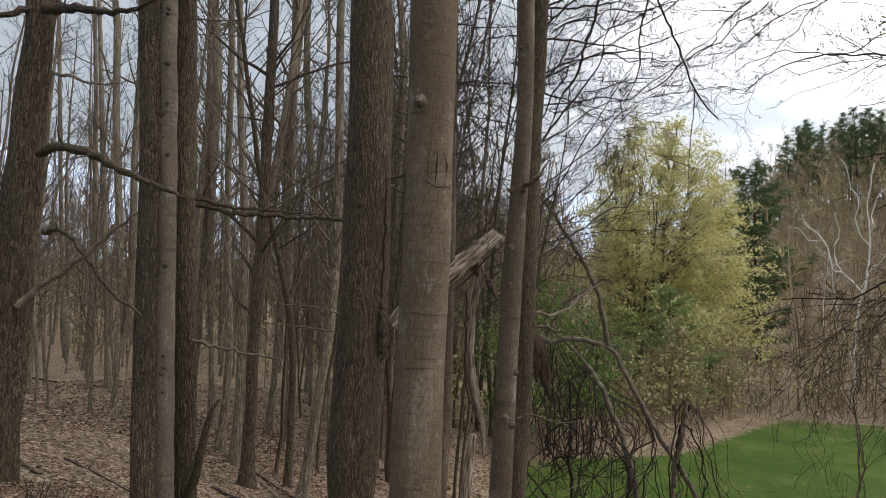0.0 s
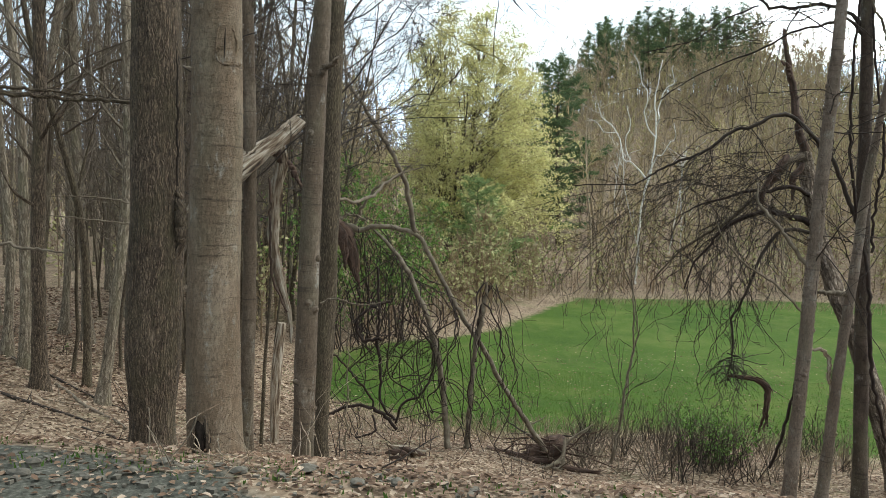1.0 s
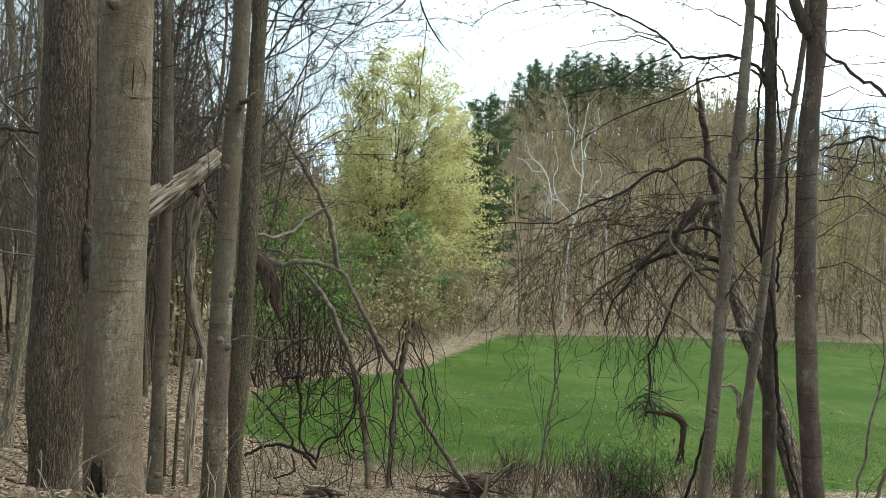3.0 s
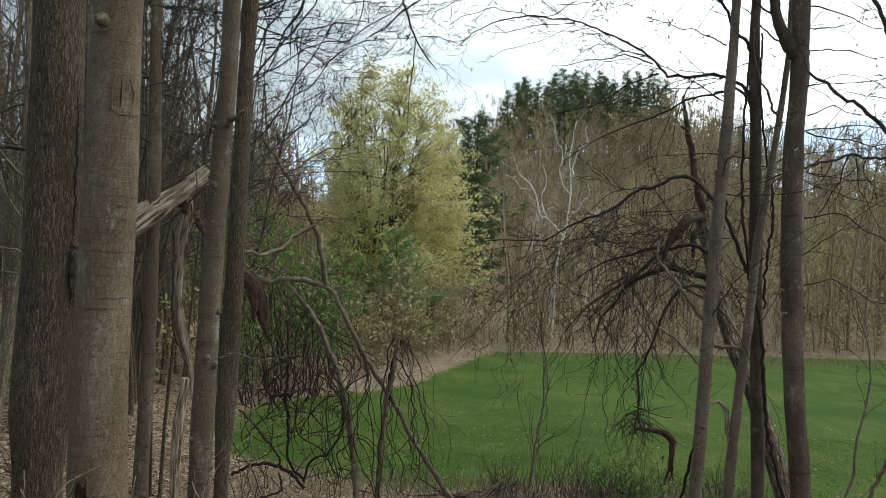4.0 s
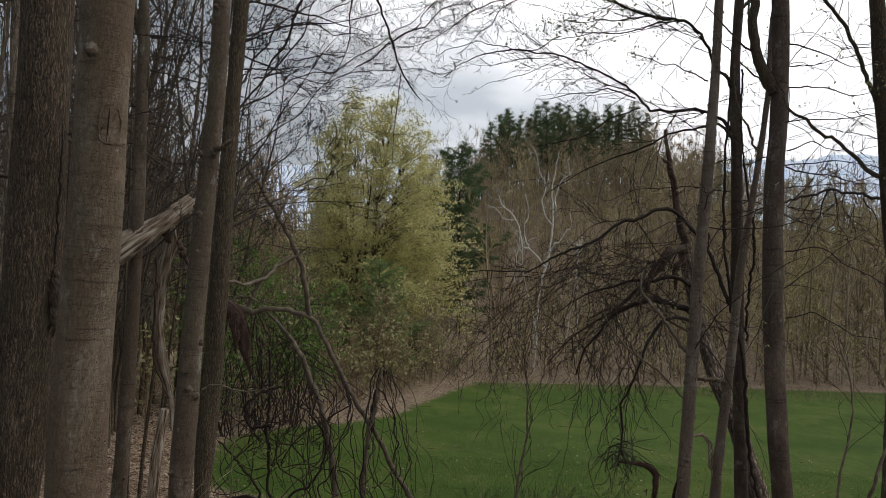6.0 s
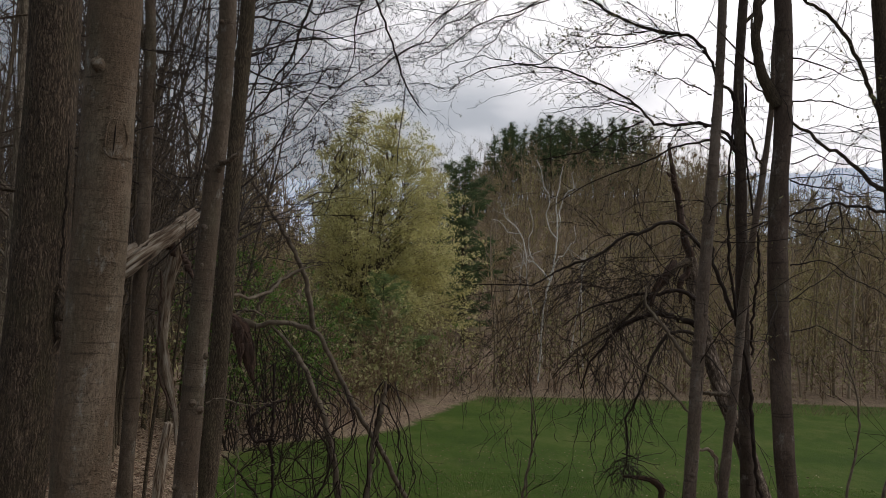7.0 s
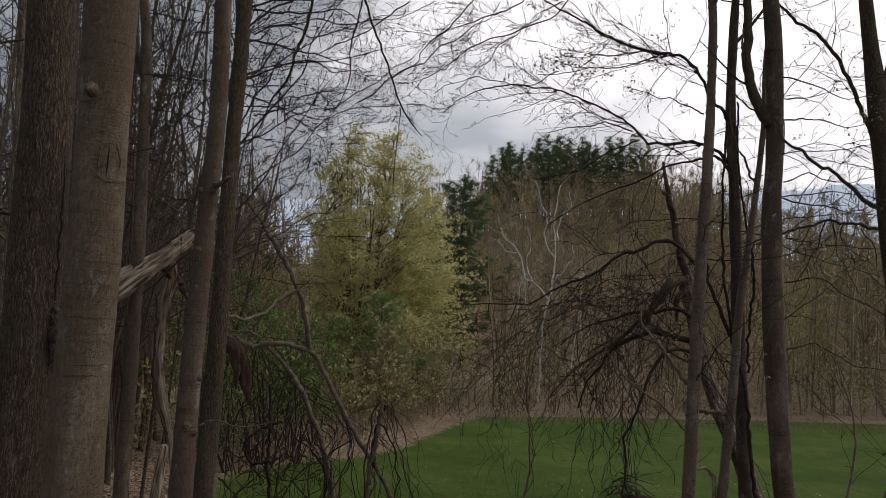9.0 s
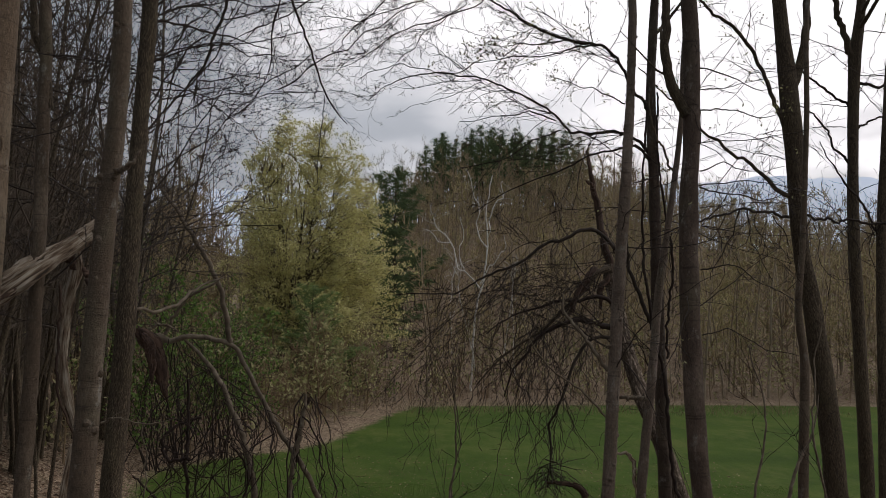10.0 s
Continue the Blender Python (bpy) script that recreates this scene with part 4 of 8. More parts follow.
def leafy_maple():
    """Many dark stems from one foot; the crown leans out over the lawn and carries its leaves in small flat clumps."""
    g = np.random.default_rng(77)
    bx, by = YM
    bz = ground_z(bx, by)
    tree = thing("maple_tree", (bx, by, bz), "broad maple in fresh yellow-green leaf beyond the lawn", "tree")
    tall = 17.7
    stems = []
    for i in range(11):
        a = i * 6.283 / 11 + g.uniform(-0.3, 0.3)
        out = g.uniform(0.04, 0.22)
        ln = tall * g.uniform(0.72, 0.95)
        q = wander((bx + 0.5 * math.cos(a), by + 0.4 * math.sin(a), bz - 0.2), (math.cos(a) * out + 0.11, math.sin(a) * out, 1), ln, g, 14, 0.05, 0.35)
        st = Shape()
        tube(st, q, 0.15 * np.linspace(1, 0.06, 15) ** 1.3 + 0.006, 8, 0.08, seed=i)
        put("stem", st, BARK_BROWN, tree)
        stems.append(q)
    nodes = np.concatenate([q[2:] for q in stems])
    ts, dense, thin = Shape(), [], []
    made = 0
    while made < 840:
        s = g.uniform(0.02, 1) ** 0.9
        z = bz + 1.5 + s * (tall - 1.5)
        # how far the crown reaches towards the lawn and towards the woods at this height
        right = float(np.interp(s, (0, 0.12, 0.25, 0.45, 0.65, 0.82, 1), (6.4, 7.6, 7.4, 6.7, 5.8, 4.4, 2.0)))
        left = float(np.interp(s, (0, 0.15, 0.4, 0.65, 0.85, 1), (2.2, 3.4, 4.6, 4.3, 3.3, 1.5)))
        a = g.uniform(0, 6.283)
        reach = right if math.cos(a) > 0 else left
        rad = math.sqrt(g.uniform(0.03, 1.0)) * (1 + 0.1 * math.sin(5 * a + 9 * s) + 0.09 * math.sin(23 * s + 2 * a))
        x_, y_ = rad * reach * math.cos(a), rad * 5.2 * (1 - 0.6 * s * s) * math.sin(a)
        if g.random() > (left + right) / 11.5:
            continue
        c = np.array([bx + 0.5 + x_, by + y_, z])
        below = nodes[nodes[:, 2] < z - 0.35 * math.hypot(x_, y_)]
        if not len(below):
            below = nodes[nodes[:, 2] < bz + 6]
        st = below[np.argmin(np.linalg.norm((below - c) * np.array([1, 1, 0.75]), axis=1))]
        far = np.linalg.norm(c - st)
        mid = (st + c) / 2 + np.array([0, 0, 0.1 * far]) + g.normal(0, 0.05 * far + 0.05, 3)
        line = spline(np.array([(*st, 0.016 + 0.005 * far), (*mid, 0.015), (*c, 0.006)]), 8)
        tube(ts, line[:, :3], line[:, 3], 4, cap=False)
        tl = []
        sprout(ts, line[:, :3], 0.025, 0.009, g, 0, 2.1, 0.36, (0.4, 1.1), 0.15, 0.12, 0.35, tl, 0.0055, 1.5)
        tl.append(c)
        x_part = (c[0] - bx) / 7.5
        full = g.random() < np.clip(0.6 + 0.55 * x_part - 0.35 * max(0, s - 0.6) - (0.25 if rad < 0.4 else 0), 0.12, 1)
        (dense if full else thin).extend(tl)
        made += 1
    tagged(put("twig_spray", ts, TWIG_WOODS, tree), kind="stuff")
    ls = Shape()
    for cs, n, sz, sp_ in ((np.array(dense), 11, 0.08, 0.19), (np.array(thin), 9, 0.08, 0.24)):
        m = len(cs) * n
        c = np.repeat(cs, n, 0) + g.normal(0, sp_, (m, 3)) * np.array([1, 1, 0.42])
        leaves(ls, c, g, sz, 0.01, 1)
    put("crown", ls, LEAF_YELLOW, tree, "airy crown of young yellow-green leaves in clumps")
    return tree


leafy_maple()


# ---- pines ----
def pine(name, seed, tall, wide, mat, label, bare=0.15, dens=1.0, group="pines", limbs=60, blunt=0.6, size=0.24):
    """A trunk with limbs at uneven heights, each a flat ragged plate of needle tufts. blunt: how rounded the crown is."""
    g = np.random.default_rng(seed)
    tree = thing(name, (0, 0, 0), label, "pine tree", group)
    sh = Shape()
    p = wander((0, 0, -0.3), (0, 0, 1), tall, g, 12, 0.02, 0.4)
    tube(sh, p, np.linspace(tall * 0.014, 0.02, 13), 8, 0.05, seed=seed)
    part("trunk", sh, BARK_BROWN, tree)
    bs, tips = Shape(), [p[-1], p[-1] - np.array([0, 0, 0.2]), p[-1] - np.array([0, 0, 0.4])]
    for i in range(limbs):
        s = bare + (0.98 - bare) * (i + g.uniform(-0.6, 0.6)) / limbs
        s = min(max(s, bare), 0.98)
        a = i * 2.4 + g.normal(0, 0.5)
        u = (s - bare) / (1 - bare)
        ln = (wide * (1.02 - u) ** blunt * (0.55 + 0.45 * min(1, u * 4)) + 0.15) * g.uniform(0.45, 1.12)
        k = min(int(s * 12), 11)
        st = p[k] + (p[k + 1] - p[k]) * (s * 12 - k)
        q = wander(st, (math.cos(a), math.sin(a), g.uniform(-0.12, 0.2) + 0.55 * u), ln, g, 6, 0.08, 0.3)
        tube(bs, q, np.linspace(0.012 + 0.035 * (1.1 - s), 0.008, 7), 4, cap=False)
        side = np.array([-math.sin(a), math.cos(a), 0])
        for t in np.linspace(0.22, 1, max(3, int(ln * 5 * dens))):
            kk = min(int(t * 6), 5)
            c = q[kk] + (q[kk + 1] - q[kk]) * (t * 6 - kk)
            tips.append(c + side * g.normal(0, 0.22) * ln * (1.15 - t) + np.array([0, 0, abs(g.normal(0, 0.05))]) * ln)
    part("limb_mass", bs, BARK_BROWN, tree)
    ls = Shape()
    t = np.array(tips)
    n = len(t) * 18
    c = np.repeat(t, 18, 0) + g.normal(0, 1, (n, 3)) * np.array([0.2, 0.2, 0.075]) * (tall / 14)
    d = g.normal(0, 1, (n, 3))
    d[:, 2] = np.abs(d[:, 2]) * 0.55
    d /= np.linalg.norm(d, axis=1)[:, None]
    b = np.cross(d, g.normal(0, 1, (n, 3)))
    b /= np.linalg.norm(b, axis=1)[:, None] + 1e-9
    L = (size * g.uniform(0.5, 1.2, n) * tall / 14)[:, None]
    v = np.stack([c - d * L, c - b * L * 0.13, c + d * L, c + b * L * 0.13], 1).reshape(-1, 3)
    ls.add(v, np.arange(n * 4).reshape(-1, 4))
    part("needles", ls, mat, tree)
    return tree


def at_ground(x, y, k=1.0, turn=0.0):
    return Matrix.Translation((x, y, ground_z(x, y))) @ Matrix.Rotation(turn, 4, "Z") @ Matrix.Scale(k, 4)


PL = "tall dark green white pine"
pa = pine("pine_tree", 301, 15, 3.0, NEEDLES, PL, 0.34, 0.9, limbs=44, blunt=0.55)
pb = pine("pine_tree", 302, 13.4, 2.7, NEEDLES, PL, 0.2, 0.9, limbs=46, blunt=0.85)
big = pine("pine_tree", 303, 17, 5.6, NEEDLES, "large spreading white pine behind a leafy maple", 0.1, 1.1, limbs=64, blunt=0.5)
bigp = (-2.21, 72.00, 4.98)
big.matrix_basis = at_ground(bigp[0], bigp[1], 1.0)
gp = np.random.default_rng(9)
crest = [(1046, 141), (1052, 150), (1075, 152), (1100, 154), (1128, 150), (1150, 158), (1172, 153), (1198, 156), (1216, 150), (1238, 154), (1262, 148), (1290, 144), (1312, 140), (1085, 135), (1140, 132), (1250, 128), (1040, 130), (1110, 142), (1185, 143), (1225, 139), (1065, 141), (1160, 139), (1068, 146), (1056, 139), (1060, 156), (1090, 147), (1120, 137), (1136, 157), (1164, 147), (1190, 136), (1206, 158), (1230, 146), (1246, 139), (1272, 138), (1282, 150), (1300, 134), (1094, 158), (1104, 138), (1116, 160), (1132, 144), (1146, 148), (1156, 160), (1168, 135), (1178, 157), (1192, 160), (1200, 145), (1212, 137), (1222, 157), (1236, 160), (1256, 156), (1268, 151), (1318, 137), (1326, 146)]
def crest_x(px_, y):
    h0 = math.radians(-10.15) + math.atan((px_ - 784) / 1375)
    return -0.05 + y * math.tan(h0)
for i, (q, y) in enumerate(crest):
    src = (pa, pb)[i % 2]
    m = at_ground(crest_x(q, y), y, gp.uniform(0.88, 1.06), gp.uniform(0, 6.3))
    if i < 2:
        src.matrix_basis = m
    else:
        copy_thing(src, m)
for q, y, k in ((945, 88, 0.8), (1022, 138, 0.9), (1032, 144, 0.8), (970, 100, 0.8), (1470, 120, 0.7), (1505, 115, 0.6), (1690, 130, 0.75)):
    copy_thing(pb, at_ground(crest_x(q, y), y, k, q))
soft = pine("young_pine_tree", 304, 7.0, 3.4, NEEDLES_SOFT, "soft green young pine at the lawn's corner", 0.08, 1.5, limbs=54, blunt=0.55, size=0.3)
sp = (-6.0, 45.00)
soft.matrix_basis = at_ground(sp[0], sp[1])

# ---- white birch on the slope ----
def birch():
    c = [(4.00, 58.00, -1.73, 0.096), (4.16, 58.00, 1.59, 0.092), (4.79, 58.00, 4.52, 0.088), (5.05, 58.00, 7.05, 0.071), (4.90, 58.00, 9.16, 0.053), (5.29, 58.00, 12.15, 0.040)]
    cc = rooted(c, 1.2)
    tree = thing("birch_tree", (cc[0, 0], cc[0, 1], ground_z(cc[0, 0], cc[0, 1])), "leaning white-barked birch with crooked limbs", "birch")
    line = spline(cc, 40)
    sh = Shape()
    tube(sh, line[:, :3] + np.random.default_rng(2).normal(0, 0.03, (40, 3)), line[:, 3] * 0.75, 9, 0.06, seed=4)
    put("trunk", sh, BIRCH, tree)
    for i, c in enumerate(([(4.64, 58.00, 3.47, 0.075), (3.50, 58.00, 4.71, 0.062), (2.43, 58.00, 6.58, 0.05), (0.92, 58.00, 8.89, 0.025)],
                           [(5.06, 58.00, 6.63, 0.062), (4.41, 58.00, 8.31, 0.045), (3.84, 58.00, 10.43, 0.034), (3.39, 58.00, 12.56, 0.02)],
                           [(5.05, 58.00, 7.47, 0.055), (5.82, 58.00, 9.60, 0.045), (6.13, 58.00, 11.74, 0.02)],
                           [(3.3, 58.00, 5.1, 0.045), (2.9, 58.30, 6.9, 0.036), (3.1, 58.50, 8.8, 0.02)],
                           [(4.5, 58.00, 3.9, 0.05), (5.6, 57.70, 5.4, 0.04), (6.2, 57.50, 7.6, 0.02)],
                           [(2.3, 58.00, 6.8, 0.036), (1.2, 57.90, 7.4, 0.03), (0.1, 57.80, 8.0, 0.016)])):
        limb(tree, c, BIRCH, 61 + i, kink=0.26, depth=1, per_m=1.7, ratio=0.32, wobble=0.2, twig=BIRCH if i < 3 else BRANCH_GREY)


birch()
for i, (q, y) in enumerate(((1135, 66), (1185, 70), (1210, 64), (1090, 72))):
    g_ = np.random.default_rng(1900 + i)
    x = crest_x(q, y)
    t_ = thing("birch_tree", (x, y, ground_z(x, y)), "slender white birch among bare trees", "birch")
    p_ = wander((x, y, ground_z(x, y) - 0.2), (g_.normal(0, 0.12), 0, 1), 9.5, g_, 9, 0.07, 0.3)
    sh = Shape()
    tube(sh, p_, np.linspace(0.055, 0.015, 10), 7, 0.05, seed=i)
    put("trunk", sh, BIRCH, t_)
    for j in range(6):
        k = int(g_.integers(3, 9))
        limb(t_, np.c_[wander(p_[k], (g_.normal(), g_.normal(), 1.2), g_.uniform(1.5, 3.2), g_, 6, 0.12, 0.3), np.linspace(0.028, 0.01, 7)], BIRCH, 1910 + i * 10 + j, per_m=1, depth=0, n=14, twig=BRANCH_GREY)

# ---- bare woods on the hill and round the lawn ----
def bare_shape(seed, tall, fine, twigs=8):
    g = np.random.default_rng(seed)
    w, t, tips = Shape(), Shape(), []
    p = wander((0, 0, -0.3), (0, 0, 1), tall, g, 7, 0.05, 0.3)
    rad = tall * 0.0085 * np.linspace(1, 0.2, 8)
    tube(w, p, rad, 5, cap=False)
    for i in range(13 if twigs > 5 else 8):
        s = g.uniform(0.1, 0.97)
        k = min(int(s * 7), 6)
        st = p[k] + (p[k + 1] - p[k]) * (s * 7 - k)
        a = g.uniform(0, 6.3)
        q = wander(st, (math.cos(a), math.sin(a), g.uniform(0.3, 1.5)), tall * g.uniform(0.14, 0.3) * (1.15 - 0.6 * s), g, 4, 0.12, 0.3)
        tube(w, q, np.linspace(rad[k] * 0.5, 0.015, 5), 3, cap=False)
        for j in range(twigs):
            u = g.uniform(0.15, 1)
            kk = min(int(u * 4), 3)
            st2 = q[kk] + (q[kk + 1] - q[kk]) * (u * 4 - kk)
            q2 = wander(st2, side_way(q[kk + 1] - q[kk], g, g.uniform(0.4, 1.3)), g.uniform(0.3, 1.15), g, 1, 0.15, 0.3)
            tube(t, q2, (fine, fine * 0.45), 3, cap=False)
            if j % 2:
                tips.append(q2[-1])
    return w, t, np.array(tips)


protos = [bare_shape(400 + i, tl, 0.036, 8 if tl > 8 else 4) for i, tl in enumerate((11, 13, 9, 14, 10, 7, 5))]


def scatter_woods(name, label, pts, seed, budshare=0.35, lo=0.75, hi=1.15, pick=(0, 7), leafmat=None, wood=None):
    g = np.random.default_rng(seed)
    root = thing(name, (0, 0, 0), label, "woods", kind="stuff")
    W, T, L = Shape(), Shape(), Shape()
    for x, y in pts:
        w, t, tips = protos[g.integers(*pick)]
        a, k = g.uniform(0, 6.3), g.uniform(lo, hi)
        rot = np.array([[math.cos(a), -math.sin(a), 0], [math.sin(a), math.cos(a), 0], [0, 0, 1]]) * k
        off = np.array([x, y, ground_z(x, y)])
        for src, dst in ((w, W), (t, T)):
            v, f_, b_ = np.concatenate(src.v), np.concatenate(src.f), np.concatenate(src.a)
            dst.add(v @ rot.T + off, f_, b_)
        if g.random() < budshare:
            leaves(L, tips @ rot.T + off, g, 0.12, 0.3, 2 if budshare > 0.7 else 1)
    for nm, sh, mt in (("trunks", W, wood or FAR_WOOD), ("twig_spray", T, wood or FAR_TWIG), ("buds", L, leafmat or LEAF_BUD)):
        if sh.n:
            tagged(part(nm, sh, mt, root), kind="stuff")
    return root


gh = np.random.default_rng(31)
pts = []
while len(pts) < 470:
    y = 50 + 105 * gh.random() ** 0.9
    ang = math.radians(gh.uniform(-24, 34))
    x = y * math.tan(ang)
    xc, cv = covers(np.array(x), np.array(y))
    if xc > -0.9 and y < 56:
        continue
    if y < 73 and abs(math.degrees(math.atan2(x, y)) - math.degrees(math.atan2(bigp[0], bigp[1]))) < 2.0:
        continue
    pts.append((x, y))
for _ in range(190):
    y = gh.uniform(72, 140)
    pts.append((y * math.tan(math.radians(gh.uniform(-1, 16))), y))
for _ in range(130):
    y = gh.uniform(128, 168)
    pts.append((y * math.tan(math.radians(gh.uniform(-10, 16))), y))
for _ in range(60):
    y = gh.uniform(125, 160)
    pts.append((y * math.tan(math.radians(gh.uniform(-6, 0.5))), y))
for _ in range(110):
    y = gh.uniform(118, 160)
    pts.append((y * math.tan(math.radians(gh.uniform(0, 12))), y))
tallpts = [(y * math.tan(math.radians(gh.uniform(11, 37))), y) for y in gh.uniform(105, 185, 190)]
for _ in range(200):
    y = gh.uniform(56, 110)
    tallpts.append((y * math.tan(math.radians(gh.uniform(13, 38))), y))
scatter_woods("side_woods", "bare and budding woods beyond the lawn's end", tallpts, 74, 0.8, 0.85, 1.12, (0, 5))
scatter_woods("hill_woods", "bare spring woods covering the hillside beyond the lawn", pts, 71, 0.5, 0.7, 1.1)
pts = [(y * math.tan(math.radians(gh.uniform(-62, -16))), y) for y in 46 + 48 * gh.random(210)]
pts += [(y * math.tan(math.radians(gh.uniform(-29, -9.5))), y) for y in 66 + 26 * gh.random(115)]
scatter_woods("far_woods", "distant bare woods behind the near trees", pts, 72, 0.25, 1.0, 1.45, (0, 5))
# brush along the far side of the lawn
pts = []
while len(pts) < 130:
    x, y = gh.uniform(-17, 34), gh.uniform(24, 60)
    xc, cv = covers(np.array(x), np.array(y))
    if xc > -0.6 or (y < 44 and (x > -3 or x > float(lut(LAWN_EDGE, y)) - 0.6)):
        continue
    pts.append((x, y))
for _ in range(100):
    y = gh.uniform(31, 49)
    pts.append((float(lut(LAWN_EDGE, y)) - 0.9 - 4.5 * gh.random(), y))
for _ in range(110):
    y = gh.uniform(52, 78)
    pts.append((y * math.tan(math.radians(gh.uniform(-12, 34))), y))
for _ in range(150):
    y = gh.uniform(30, 75)
    pts.append((y * math.tan(math.radians(gh.uniform(-58, -14))), y))
low = []
while len(low) < 330:
    x, y = gh.uniform(-6, 34), gh.uniform(36, 58)
    if x < 2 + (y > 46) * 40 and -1.6 < float(covers(np.array(x), np.array(y))[0]) < -0.55:
        low.append((x, y))
scatter_woods("undergrowth", "low reddish-brown thicket at the lawn's far edge", low, 75, 0.15, 0.1, 0.24, (5, 7), wood=BRUSH_WOOD)
scatter_woods("brush", "bare brown brush along the lawn's far side", pts, 73, 0.8, 0.28, 0.6, (4, 7), wood=BRUSH_WOOD)


# ---- far ridge at the end of the valley, blue haze painted in ----
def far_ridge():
    m, nt, b = material("wooded ridge with blue haze painted in", 1.0)
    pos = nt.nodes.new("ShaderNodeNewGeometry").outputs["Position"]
    # distance haze put into the colour, no tone of the woods themselves
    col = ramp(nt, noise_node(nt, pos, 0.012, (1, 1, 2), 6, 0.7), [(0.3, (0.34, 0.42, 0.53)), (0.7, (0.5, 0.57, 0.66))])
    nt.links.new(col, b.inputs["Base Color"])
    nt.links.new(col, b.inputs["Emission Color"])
    # glow added for the bright air in front of the ridge
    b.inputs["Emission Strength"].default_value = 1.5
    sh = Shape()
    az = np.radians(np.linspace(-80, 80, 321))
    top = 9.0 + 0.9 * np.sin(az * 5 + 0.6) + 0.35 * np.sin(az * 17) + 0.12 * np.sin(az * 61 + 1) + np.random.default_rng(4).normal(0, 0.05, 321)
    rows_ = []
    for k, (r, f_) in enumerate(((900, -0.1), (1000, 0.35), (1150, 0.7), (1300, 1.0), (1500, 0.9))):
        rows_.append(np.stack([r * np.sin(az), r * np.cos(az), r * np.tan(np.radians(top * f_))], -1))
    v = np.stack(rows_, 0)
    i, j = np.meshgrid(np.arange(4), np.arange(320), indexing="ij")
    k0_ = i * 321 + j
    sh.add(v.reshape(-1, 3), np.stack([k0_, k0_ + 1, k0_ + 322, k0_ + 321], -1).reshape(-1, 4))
    tagged(new("backdrop", sh.mesh("backdrop", m)), "far wooded ridge with painted, glowing blue haze", "hills", kind="structure")


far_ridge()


# ---- broken trees, vines and tangles on the bank ----
def hang(shape, start, length, g, r=0.006, sway=0.12, end_pull=(0, 0, 0), fine=True):
    """A hanging shoot with fine side twigs."""
    d = np.array([g.normal(0, 0.35), g.normal(0, 0.35), -0.6]) + np.array(end_pull)
    q = wander(start, d, length, g, 7, sway, -0.6)
    tube(shape, q, np.linspace(r, 0.004, 8), sides_for(r), cap=False)
    if fine:
        sprout(shape, q, r, 0.002, g, 1, 2.6, 0.4, (0.4, 1.0), -0.2, 0.24, 0.1, least=0.004)
    return q


def torn(tree, ctrl, mat, seed, name="torn_wood", flat=0.4, ridges=0.55):
    """A splintered plate of wood: flat, deeply grooved, with ragged ends."""
    line = spline(np.array(ctrl, float), 40)
    g = np.random.default_rng(seed)
    sh = Shape()
    tube(sh, line[:, :3] + g.normal(0, 0.006, (40, 3)), np.maximum(line[:, 3], 0.004), 26, 0.2, ridges, seed, flat=flat)
    for i in range(6):
        k = int(g.integers(3, 30))
        n = int(g.integers(6, 10))
        seg = line[k:k + n]
        tube(sh, seg[:, :3] + np.array([g.normal(0, 0.05), -0.03, g.normal(0, 0.03)]), np.linspace(0.018, 0.003, len(seg)), 5, 0.2, 0.2, i)
    return put(name, sh, mat, tree)


def hangers(tree, line, n, lo, hi, mat, seed, r=0.006, name="hanging_shoot", s0=0.1, sway=0.12):
    g = np.random.default_rng(seed)
    for _ in range(n):
        k = int(g.uniform(s0, 1.0) * (len(line) - 1))
        sh = Shape()
        hang(sh, line[k] + g.normal(0, 0.03, 3), g.uniform(lo, hi), g, r * g.uniform(0.6, 1.4), sway)
        put(name, sh, mat, tree)


def loop_vine(tree, a, b, sag, g, r, mat, name="vine"):
    a, b = np.array(a, float), np.array(b, float)
    n = 9
    u = np.linspace(0, 1, n)[:, None]
    p = a + (b - a) * u
    side = g.normal(0, 1, 3)
    side[2] = 0
    p = p + np.array([0, 0, -1]) * sag * np.sin(np.pi * u) + side * 0.25 * sag * np.sin(2 * np.pi * u + g.uniform(0, 6)) + g.normal(0, 0.1, (n, 3))
    line = spline(np.c_[p, np.linspace(r, r * 0.6, n)], 30)
    sh = Shape()
    tube(sh, line[:, :3], line[:, 3], sides_for(r) + 1, 0.08, seed=int(g.integers(999)), cap=False)
    sprout(sh, line[:, :3], r * 0.6, r * 0.4, g, 0, 0.9, 0.2, (0.5, 1.2), -0.2, 0.25, least=0.0034)
    put(name, sh, mat, tree)


